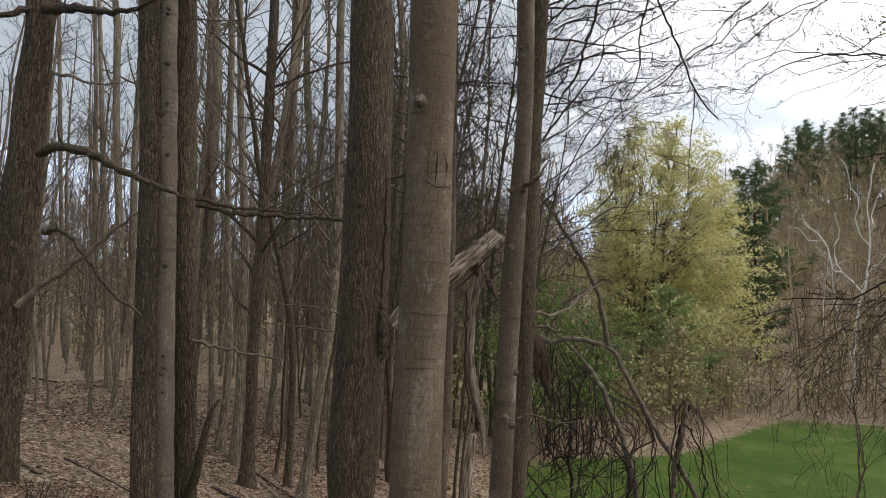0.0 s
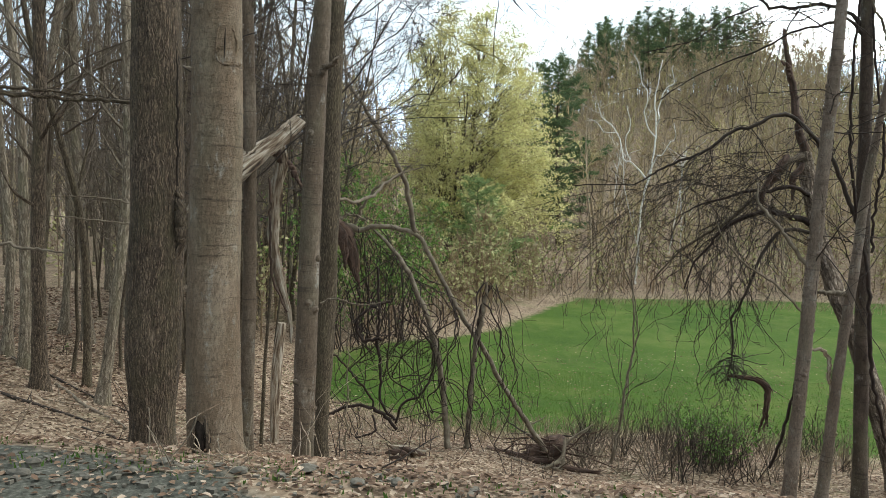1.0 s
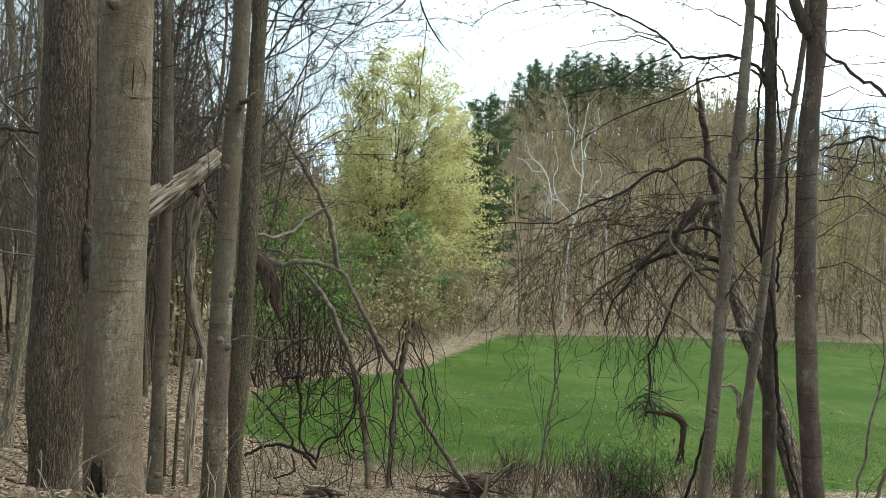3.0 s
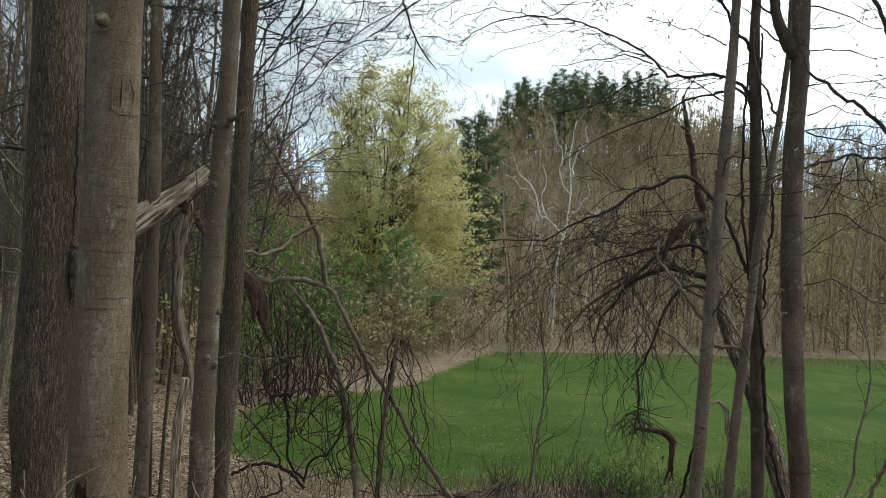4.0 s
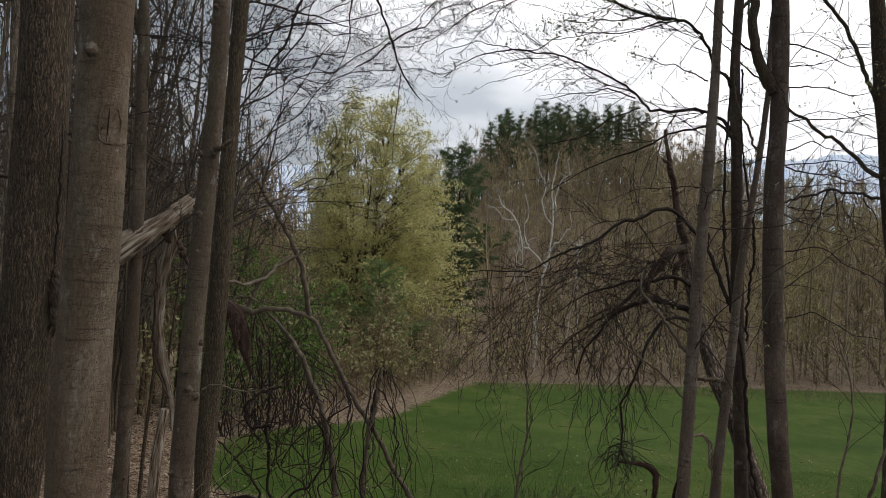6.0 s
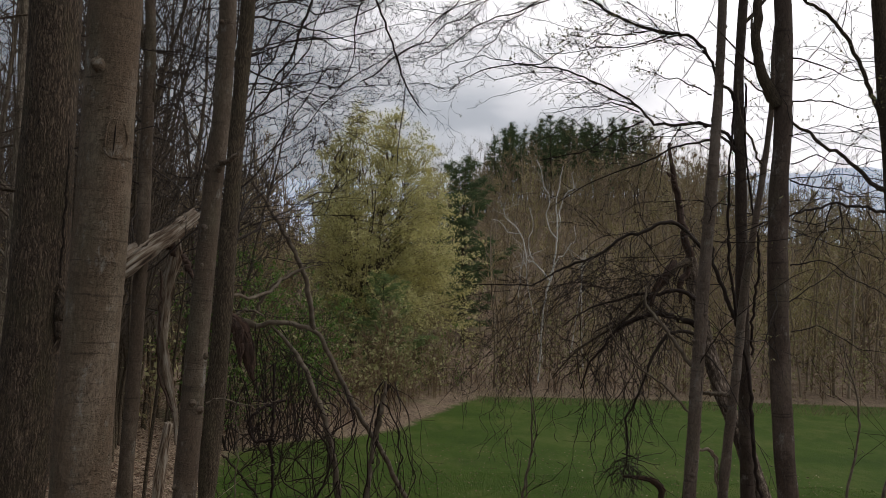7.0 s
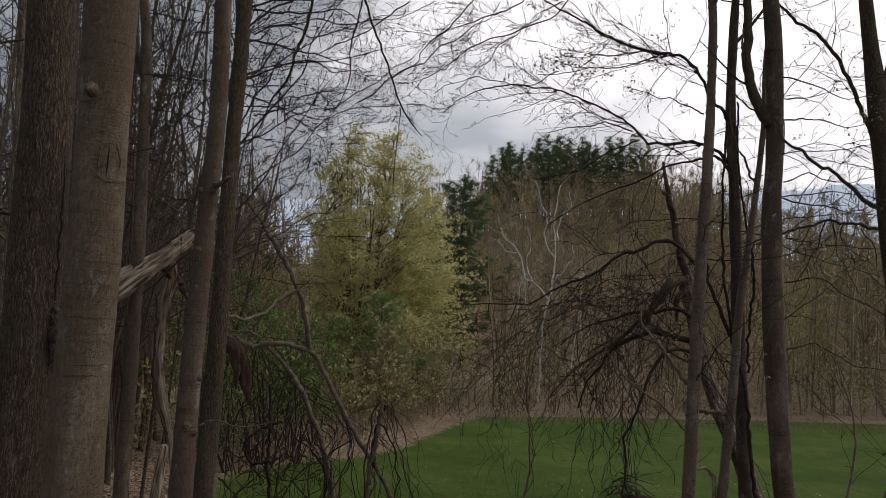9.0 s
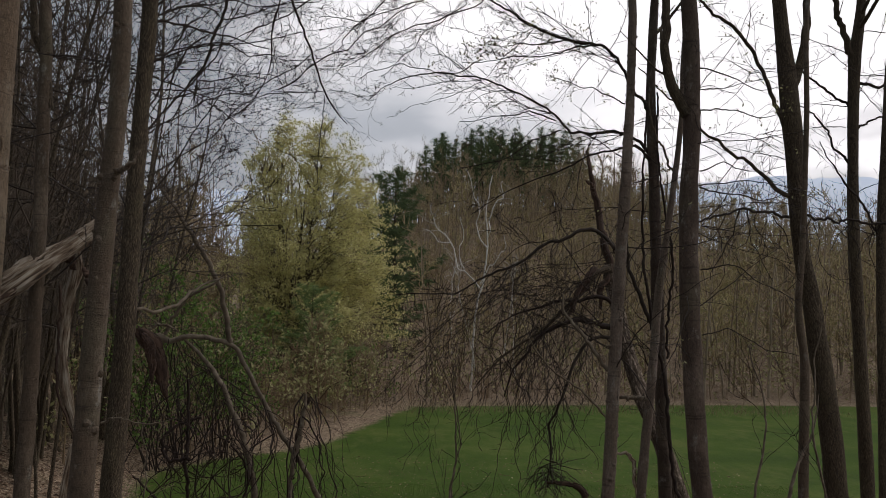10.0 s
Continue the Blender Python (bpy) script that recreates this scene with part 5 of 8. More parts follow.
def drape(tree, top, foot, bow, g, r, mat, name="vine", jit=0.052, per_m=1.6):
    """A vine that falls from top to foot with a bowed belly."""
    top, foot = np.array(top, float), np.array(foot, float)
    n = 15
    u = np.linspace(0, 1, n)[:, None]
    p = top + (foot - top) * np.concatenate([u ** 0.55, u ** 0.55, u], 1)
    w_ = g.uniform(5, 11, 2)
    p[:, :2] += 0.07 * g.uniform(0.3, 1.2) * np.sin(w_ * u + g.uniform(0, 6.3, 2)) * np.sin(np.pi * u)
    walk_ = np.cumsum(g.normal(0, jit, (n, 3)), 0)
    walk_ -= walk_[-1] * u
    p = p + walk_ * np.array([1, 1, 0.5])
    p[:, :2] += np.array(bow) * np.sin(np.pi * u)
    line = spline(np.c_[p, np.linspace(r, r * 0.7, n)], 34)
    sh = Shape()
    tube(sh, line[:, :3], line[:, 3], sides_for(r) + 1, 0.1, seed=int(g.integers(999)), cap=False)
    sprout(sh, line[:, :3], r * 0.5, r * 0.4, g, 0, per_m, 0.18, (0.5, 1.2), -0.1, 0.25, least=0.0034)
    put(name, sh, mat, tree)


def rest(p):
    """The point on the ground under p."""
    return (p[0], p[1], ground_z(p[0], p[1]) - 0.03)


gv = np.random.default_rng(88)
# bent stem that arches from a break to the ground
crook = (-3.97, 13.50, 1.21)
bent_stem = thing("bent_stem_tree", rest(crook), "snapped grey sapling bowed over to the ground", "tree")
arch = limb(bent_stem, [(-4.43, 13.50, 1.04, 0.134), (-4.26, 13.50, 1.23, 0.102), (-3.97, 13.50, 1.15, 0.061), (-3.76, 13.50, 1.22, 0.056), (-3.36, 13.60, 1.20, 0.054), (-3.02, 13.70, 1.12, 0.051), (-2.72, 13.80, 0.63, 0.051), (-2.36, 13.90, -0.09, 0.052), (-1.84, 14.00, -0.92, 0.057), (-1.27, 14.20, -1.93, 0.058), (-0.63, 14.40, -2.97, 0.069)], BRANCH_GREY, 501, "stem", per_m=0.8, depth=0, ratio=0.1, n=60)
limb(bent_stem, [(-3.02, 13.70, 1.14, 0.062), (-3.07, 13.60, 1.45, 0.058), (-3.16, 13.40, 2.05, 0.054), (-3.38, 13.20, 2.58, 0.05), (-3.69, 13.00, 3.15, 0.043), (-4.06, 12.80, 3.73, 0.03)], BRANCH_GREY, 502, "stem", per_m=1.2, depth=0, ratio=0.15, n=34)
limb(bent_stem, [(-4.09, 13.50, 1.27, 0.041), (-3.89, 13.40, 1.64, 0.035), (-3.66, 13.30, 1.89, 0.030), (-3.19, 13.20, 2.16, 0.025), (-2.98, 13.20, 2.34, 0.010)], BRANCH_GREY, 503, "branch", per_m=3, depth=0, ratio=0.3)
torn(bent_stem, [(-4.5, 13.30, 1.36, 0.05), (-4.30, 13.30, 1.16, 0.13), (-4.14, 13.30, 0.88, 0.12), (-4.06, 13.30, 0.6, 0.1), (-4.0, 13.30, 0.34, 0.05), (-3.93, 13.30, 0.16, 0.012)], RED_WOOD, 504)
torn(bent_stem, [(-4.42, 13.25, 1.3, 0.03), (-4.26, 13.22, 1.1, 0.08), (-4.2, 13.20, 0.8, 0.06), (-4.17, 13.20, 0.45, 0.012)], RED_WOOD, 505)
limb(bent_stem, [(-4.36, 13.40, 1.27, 0.051), (-4.23, 13.40, 1.43, 0.025), (-3.99, 13.40, 1.40, 0.025), (-3.83, 13.40, 1.32, 0.015)], BRANCH_GREY, 506, "branch", per_m=4, depth=0)
# grey branch off the ridged tree
limb(back, [(-3.06, 8.80, 1.66, 0.030), (-2.95, 9.00, 1.69, 0.027), (-2.82, 9.40, 1.67, 0.027), (-2.71, 9.80, 1.78, 0.026), (-2.62, 10.20, 1.97, 0.023), (-2.47, 10.40, 2.07, 0.016), (-2.24, 10.60, 2.16, 0.008)], BRANCH_GREY, 507, per_m=2.2, depth=1, ratio=0.3)

# dead stems hung with vines
vines = thing("vine_tangle", rest((-2.54, 13.60, -1.81)), "mass of dark looping vines draped over dead stems", "vines")
limb(vines, [(-3.76, 13.50, 1.19, 0.025), (-3.44, 13.50, 0.89, 0.046), (-3.18, 13.50, 0.56, 0.056), (-2.89, 13.50, -0.01, 0.061), (-2.64, 13.50, -0.66, 0.066), (-2.46, 13.50, -1.57, 0.071), (-2.31, 13.50, -2.80, 0.076)], BRANCH_GREY, 510, "dead_stem", per_m=1, depth=0, ratio=0.15, n=30)
limb(vines, [(-1.71, 13.80, 0.25, 0.031), (-1.76, 13.80, -0.21, 0.051), (-1.91, 13.80, -0.99, 0.056), (-1.97, 13.80, -1.82, 0.062), (-2.03, 13.80, -2.88, 0.067)], BRANCH_GREY, 511, "dead_stem", per_m=1, depth=0, ratio=0.15, n=30)
limb(vines, [(-1.68, 13.90, 0.19, 0.031), (-1.83, 13.90, -0.38, 0.051), (-1.87, 13.90, -0.80, 0.046), (-1.94, 13.90, -1.22, 0.036)], TWIG_RED, 512, "vine", per_m=2, depth=0, ratio=0.2)
heads = [(-3.83, 13.40, 0.83), (-3.65, 13.50, 0.73), (-3.44, 13.50, 0.84), (-3.23, 13.50, 0.54), (-2.96, 13.50, 0.14), (-2.80, 13.50, -0.16), (-3.94, 13.40, 1.03), (-3.10, 13.40, 0.35)]
for i in range(15):
    t_ = np.array(heads[i % 8]) + gv.normal(0, 0.12, 3)
    fx, fy = t_[0] + gv.uniform(-0.9, 1.1), t_[1] + gv.uniform(-0.9, 0.9)
    end = gv.choice([0, 1])
    z_ = ground_z(fx, fy) + (0 if end else gv.uniform(0.3, 1.6))
    drape(vines, t_, (fx, fy, z_), (gv.normal(-0.15, 0.65), gv.normal(0, 0.4)), gv, gv.uniform(0.004, 0.012), TWIG_RED)
for i in range(24):
    a_ = np.array(heads[gv.integers(8)]) + np.array([gv.normal(0, 0.3), gv.normal(0, 0.3), gv.uniform(-1.6, -0.4)])
    b_ = a_ + np.array([gv.uniform(-1.2, 1.2), gv.normal(0, 0.4), gv.uniform(-0.6, 0.4)])
    loop_vine(vines, a_, b_, gv.uniform(0.5, 1.6), gv, gv.uniform(0.006, 0.014), TWIG_RED)
# the thick black loops left of the stems
for ctrl, k in (([(-3.59, 13.20, 0.55, 0.025), (-3.54, 13.20, -0.35, 0.030), (-3.57, 13.20, -0.86, 0.040), (-3.51, 13.20, -1.36, 0.035), (-3.52, 13.20, -1.82, 0.030), (-3.23, 13.20, -2.21, 0.035)], 1),
                ([(-3.50, 13.20, -0.75, 0.035), (-3.84, 13.10, -0.75, 0.030), (-3.92, 13.10, -0.45, 0.030), (-3.71, 13.20, -0.21, 0.030), (-3.38, 13.30, -0.11, 0.025)], 2),
                ([(-4.42, 13.00, -2.13, 0.035), (-4.00, 13.00, -1.93, 0.035), (-3.59, 13.00, -1.95, 0.040), (-3.31, 13.10, -2.19, 0.040), (-3.18, 13.10, -2.33, 0.035)], 3),
                ([(-3.23, 13.20, -2.26, 0.030), (-3.11, 13.20, -1.90, 0.030), (-2.82, 13.20, -1.73, 0.030), (-2.57, 13.30, -1.23, 0.025), (-2.63, 13.30, -0.83, 0.025), (-2.86, 13.30, -0.54, 0.020)], 4),
                ([(-4.26, 12.80, -0.97, 0.020), (-3.87, 12.90, -1.42, 0.025), (-3.59, 13.00, -1.88, 0.025), (-3.57, 13.00, -2.02, 0.025)], 5),
                ([(-3.84, 12.80, -2.44, 0.020), (-3.48, 12.80, -2.26, 0.024), (-3.56, 12.90, -2.05, 0.025)], 6)):
    limb(vines, ctrl, TWIG_RED, 520 + k, "vine", per_m=1.2, depth=0, ratio=0.2, n=30)
top2 = (-1.71, 13.80, 0.25)
for i in range(16):
    a_ = gv.normal(0.05, 0.32) if i < 9 else gv.uniform(0.35, 0.95)
    fx, fy = top2[0] + a_, top2[1] + gv.uniform(-0.4, 0.4)
    z_ = ground_z(fx, fy) + gv.choice([0, gv.uniform(0.2, 1.2)])
    drape(vines, np.array(top2) + np.array([gv.normal(-0.03, 0.06), gv.normal(0, 0.06), -gv.uniform(0, 0.7) * (i % 2)]), (fx, fy, z_), (gv.normal(0, 0.08), gv.normal(0, 0.1)), gv, gv.uniform(0.006, 0.016) if i < 9 else gv.uniform(0.004, 0.007), TWIG_RED, per_m=1.6 if i < 9 else 2.6)


def curl_vine(at, radius, turns, drop, g, r):
    """A vine that winds in an open coil as it falls."""
    n = int(14 * turns) + 4
    u = np.linspace(0, 1, n)
    a = g.uniform(0, 6.3) + g.choice([-1, 1]) * u * turns * 6.283
    rad = radius * (1 + 0.35 * np.sin(u * g.uniform(3, 9) + g.uniform(0, 6)))
    tilt = g.uniform(0.2, 0.9)
    p = np.stack([at[0] + rad * np.cos(a) + g.normal(0, 0.25) * u, at[1] + rad * tilt * np.sin(a) * 0.5, at[2] + rad * np.sin(a) - drop * u], -1)
    p += np.cumsum(g.normal(0, 0.015, (n, 3)), 0)
    sh = Shape()
    tube(sh, p, np.linspace(r, r * 0.6, n), sides_for(r) + 1, 0.1, seed=int(g.integers(999)), cap=False)
    sprout(sh, p, r * 0.6, r * 0.4, g, 0, 1.0, 0.12, (0.5, 1.2), -0.1, 0.25, least=0.0034)
    put("vine", sh, TWIG_RED, vines)


gc = np.random.default_rng(89)
for i in range(13):
    curl_vine((gc.uniform(-3.8, -2.6), gc.uniform(13.1, 13.7), gc.uniform(-1.3, 0.3)), gc.uniform(0.18, 0.46), gc.uniform(0.6, 1.5), gc.uniform(0.3, 1.5), gc, gc.uniform(0.006, 0.014))
# clotted fine vines that follow the leaning dead stem
for i in range(20):
    u_ = gc.random()
    st_ = np.array([-4.0 + 1.2 * u_, 13.45, 1.1 - 1.5 * u_ * u_]) + gc.normal(0, 0.13, 3)
    q_ = wander(st_, (gc.normal(0.25, 0.4), gc.normal(0, 0.3), -0.8), gc.uniform(0.5, 2.6), gc, 11, 0.17, -0.5)
    sh = Shape()
    tube(sh, q_, np.linspace(0.01, 0.004, 12) * gc.uniform(0.5, 1.2), 4, cap=False)
    sprout(sh, q_, 0.005, 0.003, gc, 0, 3.0, 0.3, (0.5, 1.3), -0.2, 0.3, 0.1, None, 0.0034)
    put("vine", sh, TWIG_RED, vines)
for i in range(6):
    s_ = arch[int(gv.uniform(0.35, 0.9) * 59)]
    fx, fy = s_[0] + gv.uniform(-0.5, 0.7), s_[1] + gv.uniform(-0.4, 0.4)
    drape(vines, s_, (fx, fy, ground_z(fx, fy) + gv.uniform(0, 0.5)), (gv.normal(0, 0.2), gv.normal(0, 0.2)), gv, gv.uniform(0.006, 0.013), TWIG_RED)

# snag: a torn slab of trunk with a hanging strip of wood
snag = thing("snag", rest((-4.82, 10.30, 1.64)), "broken weathered trunk with a hanging torn strip", "dead tree")
slab = np.array([(-4.72, 8.70, 1.46, 0.080), (-4.53, 8.80, 1.73, 0.115), (-4.23, 8.90, 2.01, 0.136), (-4.05, 9.20, 2.26, 0.126), (-3.89, 9.50, 2.48, 0.101), (-3.75, 9.80, 2.73, 0.074)])
sh_ = Shape()
ln_ = spline(slab, 60)
tube(sh_, ln_[:, :3], ln_[:, 3], 30, 0.16, 0.45, 31, flat=0.5)
put("broken_trunk", sh_, DEAD_WOOD, snag)
gq = np.random.default_rng(5)
for i in range(13):
    k0_, k1_ = sorted(gq.choice(np.arange(2, 58), 2, replace=False))
    k1_ = max(k1_, k0_ + 14)
    seg_ = ln_[k0_:min(k1_, 60)]
    off_ = np.array([gq.normal(0, 0.03), -0.05 + gq.normal(0, 0.02), gq.uniform(-0.13, 0.13)])
    sh_ = Shape()
    n_ = len(seg_)
    tube(sh_, seg_[:, :3] + off_ + gq.normal(0, 0.006, (n_, 3)), np.interp(np.linspace(0, 1, n_), (0, 0.3, 1), (0.006, 0.026, 0.004)) * gq.uniform(0.7, 1.5), 7, 0.2, 0.1, i, flat=0.5)
    put("splinter", sh_, DEAD_WOOD if i % 3 else RED_WOOD, snag)
sh_ = Shape()
ln_ = spline(np.array([(-3.95, 9.60, 2.38, 0.051), (-3.93, 9.60, 2.20, 0.087), (-3.98, 9.55, 1.80, 0.094), (-4.02, 9.55, 1.36, 0.080), (-3.99, 9.55, 0.93, 0.073), (-3.89, 9.55, 0.49, 0.065), (-3.79, 9.55, 0.13, 0.036), (-3.77, 9.55, -0.20, 0.011)]), 50)
tube(sh_, ln_[:, :3], ln_[:, 3] * 0.85, 26, 0.14, 0.5, 32, flat=0.5)
put("torn_strip", sh_, DEAD_WOOD, snag)
limb(snag, [(-4.05, 9.50, 1.94, 0.018), (-4.04, 9.50, 1.36, 0.018), (-4.00, 9.50, 0.64, 0.022), (-3.81, 9.50, 0.21, 0.014)], RED_WOOD, 531, "splinter", per_m=0, rough=0.2)
limb(snag, [(-3.81, 9.55, 2.16, 0.033), (-3.71, 9.50, 2.02, 0.043), (-3.62, 9.50, 1.84, 0.018)], RED_WOOD, 532, "splinter", per_m=0, rough=0.25)
limb(snag, [(-3.95, 9.55, 2.41, 0.036), (-3.97, 9.55, 2.30, 0.065), (-3.93, 9.55, 2.16, 0.029)], RED_WOOD, 533, "splinter", per_m=0, rough=0.25)
post = [(-5.01, 12.00, -2.40, 0.101), (-4.99, 12.00, -1.46, 0.101), (-4.95, 12.00, -0.91, 0.100), (-4.88, 12.00, -0.35, 0.082)]
stump_tree, _ = near_tree("dead_stub", post, DEAD_WOOD, "pale barkless dead stub standing in the leaves", 0, 535, 20, 0.08, 0.05, 1.1, crown=False, steps=40, group="dead wood")

# leaning snag beside the lawn with flaking bark and drooping limbs
lean = thing("leaning_snag", rest((5.36, 14.20, -2.87)), "leaning dead tree with flaking bark and a jagged top", "dead tree")
sh_ = Shape()
c_ = rooted([(5.30, 14.20, -2.76, 0.170), (5.13, 14.60, -1.76, 0.164), (4.91, 15.00, -0.81, 0.153), (4.67, 15.50, 0.07, 0.142), (4.49, 16.00, 1.03, 0.141), (4.36, 16.40, 2.05, 0.145), (4.27, 16.60, 2.75, 0.140)], 1.3)
ln_ = spline(c_, 90)
tube(sh_, ln_[:, :3], ln_[:, 3], 30, 0.08, 0.16, 33)
put("trunk", sh_, BARK_FLAKY, lean)
limb(lean, [(4.30, 16.60, 2.69, 0.129), (4.19, 16.60, 3.22, 0.105), (4.08, 16.70, 3.93, 0.088), (3.94, 16.70, 4.57, 0.077), (3.85, 16.70, 5.24, 0.035)], RED_WOOD, 541, "jagged_top", per_m=0, rough=0.2, n=30)
limb(lean, [(3.97, 16.60, 4.27, 0.035), (3.90, 16.60, 4.52, 0.047), (3.78, 16.60, 4.59, 0.018)], RED_WOOD, 542, "splinter", per_m=0)
l1 = limb(lean, [(4.27, 16.50, 2.69, 0.087), (3.89, 16.30, 2.61, 0.081), (3.63, 16.20, 2.31, 0.075), (3.34, 16.10, 1.93, 0.057), (2.84, 16.00, 1.52, 0.040), (2.17, 15.90, 1.07, 0.034), (1.40, 15.80, 0.26, 0.017)], BARK_BROWN, 543, "limb", twig=TWIG, depth=1, per_m=1.6, lo=0.04, ratio=0.32, wobble=0.42, longest=1.1, lift=-0.9, kink=0.05)
l2 = limb(lean, [(4.64, 16.50, 2.75, 0.052), (4.32, 16.40, 3.18, 0.052), (3.90, 16.30, 3.44, 0.052), (3.32, 16.20, 3.34, 0.046), (2.69, 16.10, 3.06, 0.040), (1.91, 16.00, 2.55, 0.034), (1.23, 15.90, 2.24, 0.023), (-0.24, 15.80, 2.04, 0.011)], TWIG, 544, "limb", twig=TWIG, depth=1, per_m=4.5, lo=0.04, ratio=0.4, wobble=0.33, longest=1.6, lift=-0.6, n=50, kink=0.04)
l3 = limb(lean, [(4.44, 16.15, 1.3, 0.085), (4.16, 16.20, 1.47, 0.080), (3.61, 16.00, 1.57, 0.068), (3.04, 15.90, 1.44, 0.051), (2.49, 15.80, 0.98, 0.034), (1.95, 15.70, 0.06, 0.017)], TWIG_RED, 545, "limb", twig=TWIG, depth=1, per_m=1.6, lo=0.04, ratio=0.32, wobble=0.42, longest=1.1, lift=-1.0, kink=0.05)
l4 = limb(lean, [(4.31, 16.20, 1.93, 0.057), (3.78, 16.10, 2.09, 0.051), (3.16, 16.00, 2.01, 0.040), (2.26, 15.90, 1.65, 0.023), (1.59, 15.80, 1.29, 0.011)], TWIG_RED, 546, "limb", twig=TWIG, depth=1, per_m=1.6, lo=0.04, ratio=0.32, wobble=0.42, longest=1.1, lift=-0.9, kink=0.05)
l5 = limb(lean, [(4.46, 16.05, 1.15, 0.05), (4.06, 16.00, 1.24, 0.045), (3.48, 15.80, 1.01, 0.045), (3.09, 15.60, 0.11, 0.033), (2.88, 15.50, -0.88, 0.028), (2.78, 15.40, -1.65, 0.022)], TWIG, 547, "limb", twig=TWIG, depth=1, per_m=3.0, lo=0.04, ratio=0.4, wobble=0.33, longest=1.4, lift=-1.0, kink=0.05)
for k, (ln, n, lo, hi) in enumerate(((l1, 6, 0.4, 2.0), (l3, 6, 0.4, 2.2), (l4, 6, 0.4, 2.0), (l2, 12, 0.3, 1.6), (l5, 9, 0.3, 1.4))):
    hangers(lean, ln, n, lo, hi, TWIG_RED, 550 + k, 0.009, s0=0.02, sway=0.34)
# long kinked strands that fall from the limbs
gr = np.random.default_rng(93)
heads3 = [(3.44, 16.20, 2.08), (3.11, 16.10, 1.91), (3.97, 16.20, 2.09), (2.67, 16.00, 1.74), (3.68, 16.00, 1.53), (2.13, 16.00, 2.07), (1.60, 15.90, 1.28), (3.29, 15.80, 1.09), (2.89, 15.80, 0.53), (2.35, 15.80, 0.85)]
ends3 = [(2.59, 15.40, -1.84), (2.88, 15.40, -1.28), (2.26, 15.40, -1.31), (1.73, 15.50, -0.91), (3.31, 15.40, -1.80), (3.92, 15.50, -1.35), (1.96, 15.30, -2.18), (0.98, 15.60, -0.51), (2.80, 15.40, -1.94), (3.58, 15.40, -0.81)]
for i in range(50):
    h_ = np.array(heads3[gr.integers(10)]) + gr.normal(0, 0.25, 3)
    e_ = np.array(ends3[gr.integers(10)]) + gr.normal(0, 0.4, 3)
    e_ = h_ + (e_ - h_) * gr.uniform(0.45, 1.0)
    drape(lean, h_, e_, (gr.normal(0, 0.22), gr.normal(0, 0.12)), gr, gr.uniform(0.0035, 0.009), TWIG_RED if i % 3 else TWIG, "hanging_strand", 0.06, 2.0)
for i in range(60):
    h_ = np.array([gr.uniform(0.3, 4.0), gr.uniform(15.2, 16.2), 0])
    h_[2] = 0.9 + 0.45 * h_[0] + gr.normal(0, 0.4)
    e_ = h_ + np.array([gr.normal(-0.25, 0.3), gr.normal(0, 0.2), -gr.uniform(0.6, 2.4)])
    drape(lean, h_, e_, (gr.normal(0, 0.1), gr.normal(0, 0.1)), gr, gr.uniform(0.003, 0.0055), TWIG, "hanging_strand", 0.06, 3.2)
# long arching boughs that reach out over the lawn
for i in range(14):
    h_ = np.array(((4.04, 15.60, 2.82), (4.02, 15.80, 2.19), (3.89, 15.60, 1.54), (4.11, 15.40, 1.02))[i % 4]) + gr.normal(0, 0.1, 3)
    m_ = np.array((2.38, 15.60, 2.38)) + np.array([gr.normal(0, 0.5), gr.normal(0, 0.3), gr.normal(-0.1, 0.6)])
    e_ = np.array((0.51, 15.40, 0.39)) + np.array([gr.normal(0, 0.9), gr.normal(0, 0.5), gr.normal(-0.2, 1.0)])
    r_ = gr.uniform(0.006, 0.014)
    limb(lean, [(*h_, r_), (*m_, r_ * 0.8), (*((m_ + e_) / 2 + np.array([0, 0, 0.2])), r_ * 0.6), (*e_, r_ * 0.35)], TWIG, 5900 + i, "bough", per_m=2.0, depth=1, ratio=0.32, wobble=0.33, lift=-0.5, kink=0.06, n=36, longest=1.2)
for i, c in enumerate(([(3.89, 16.30, 2.67, 0.092), (3.70, 16.20, 2.35, 0.126), (3.42, 16.10, 1.96, 0.057)], [(3.59, 16.00, 2.34, 0.045), (3.40, 16.00, 1.99, 0.079), (3.30, 16.00, 1.56, 0.023)], [(4.23, 16.40, 2.57, 0.058), (4.05, 16.30, 2.25, 0.081), (4.01, 16.30, 1.81, 0.023)])):
    limb(lean, c, RED_WOOD, 580 + i, "hanging_bark", per_m=0, rough=0.3, n=16)
gk = np.random.default_rng(91)
clump = np.array((2.89, 15.40, -1.58))
for i in range(34):
    st_ = clump + gk.normal(0, 0.14, 3) + np.array([0, 0, 0.25])
    sh_ = Shape()
    hang(sh_, st_, gk.uniform(0.3, 1.0), gk, gk.uniform(0.006, 0.013), 0.25, (gk.normal(0, 0.9), gk.normal(0, 0.4), 0.3))
    put("hanging_shoot", sh_, TWIG, lean)
torn(lean, [(2.75, 15.4, -1.56, 0.02), (3.05, 15.35, -1.56, 0.035), (3.3, 15.3, -1.6, 0.045), (3.46, 15.3, -1.74, 0.055), (3.47, 15.3, -2.0, 0.05), (3.46, 15.3, -2.25, 0.035), (3.5, 15.3, -2.5, 0.008)], RED_WOOD, 548, "dead_stub", 0.6, 0.5)
torn(lean, [(3.45, 15.3, -1.9, 0.02), (3.44, 15.3, -2.2, 0.032), (3.38, 15.3, -2.42, 0.02), (3.33, 15.3, -2.6, 0.006)], RED_WOOD, 549, "dead_stub", 0.6, 0.5)
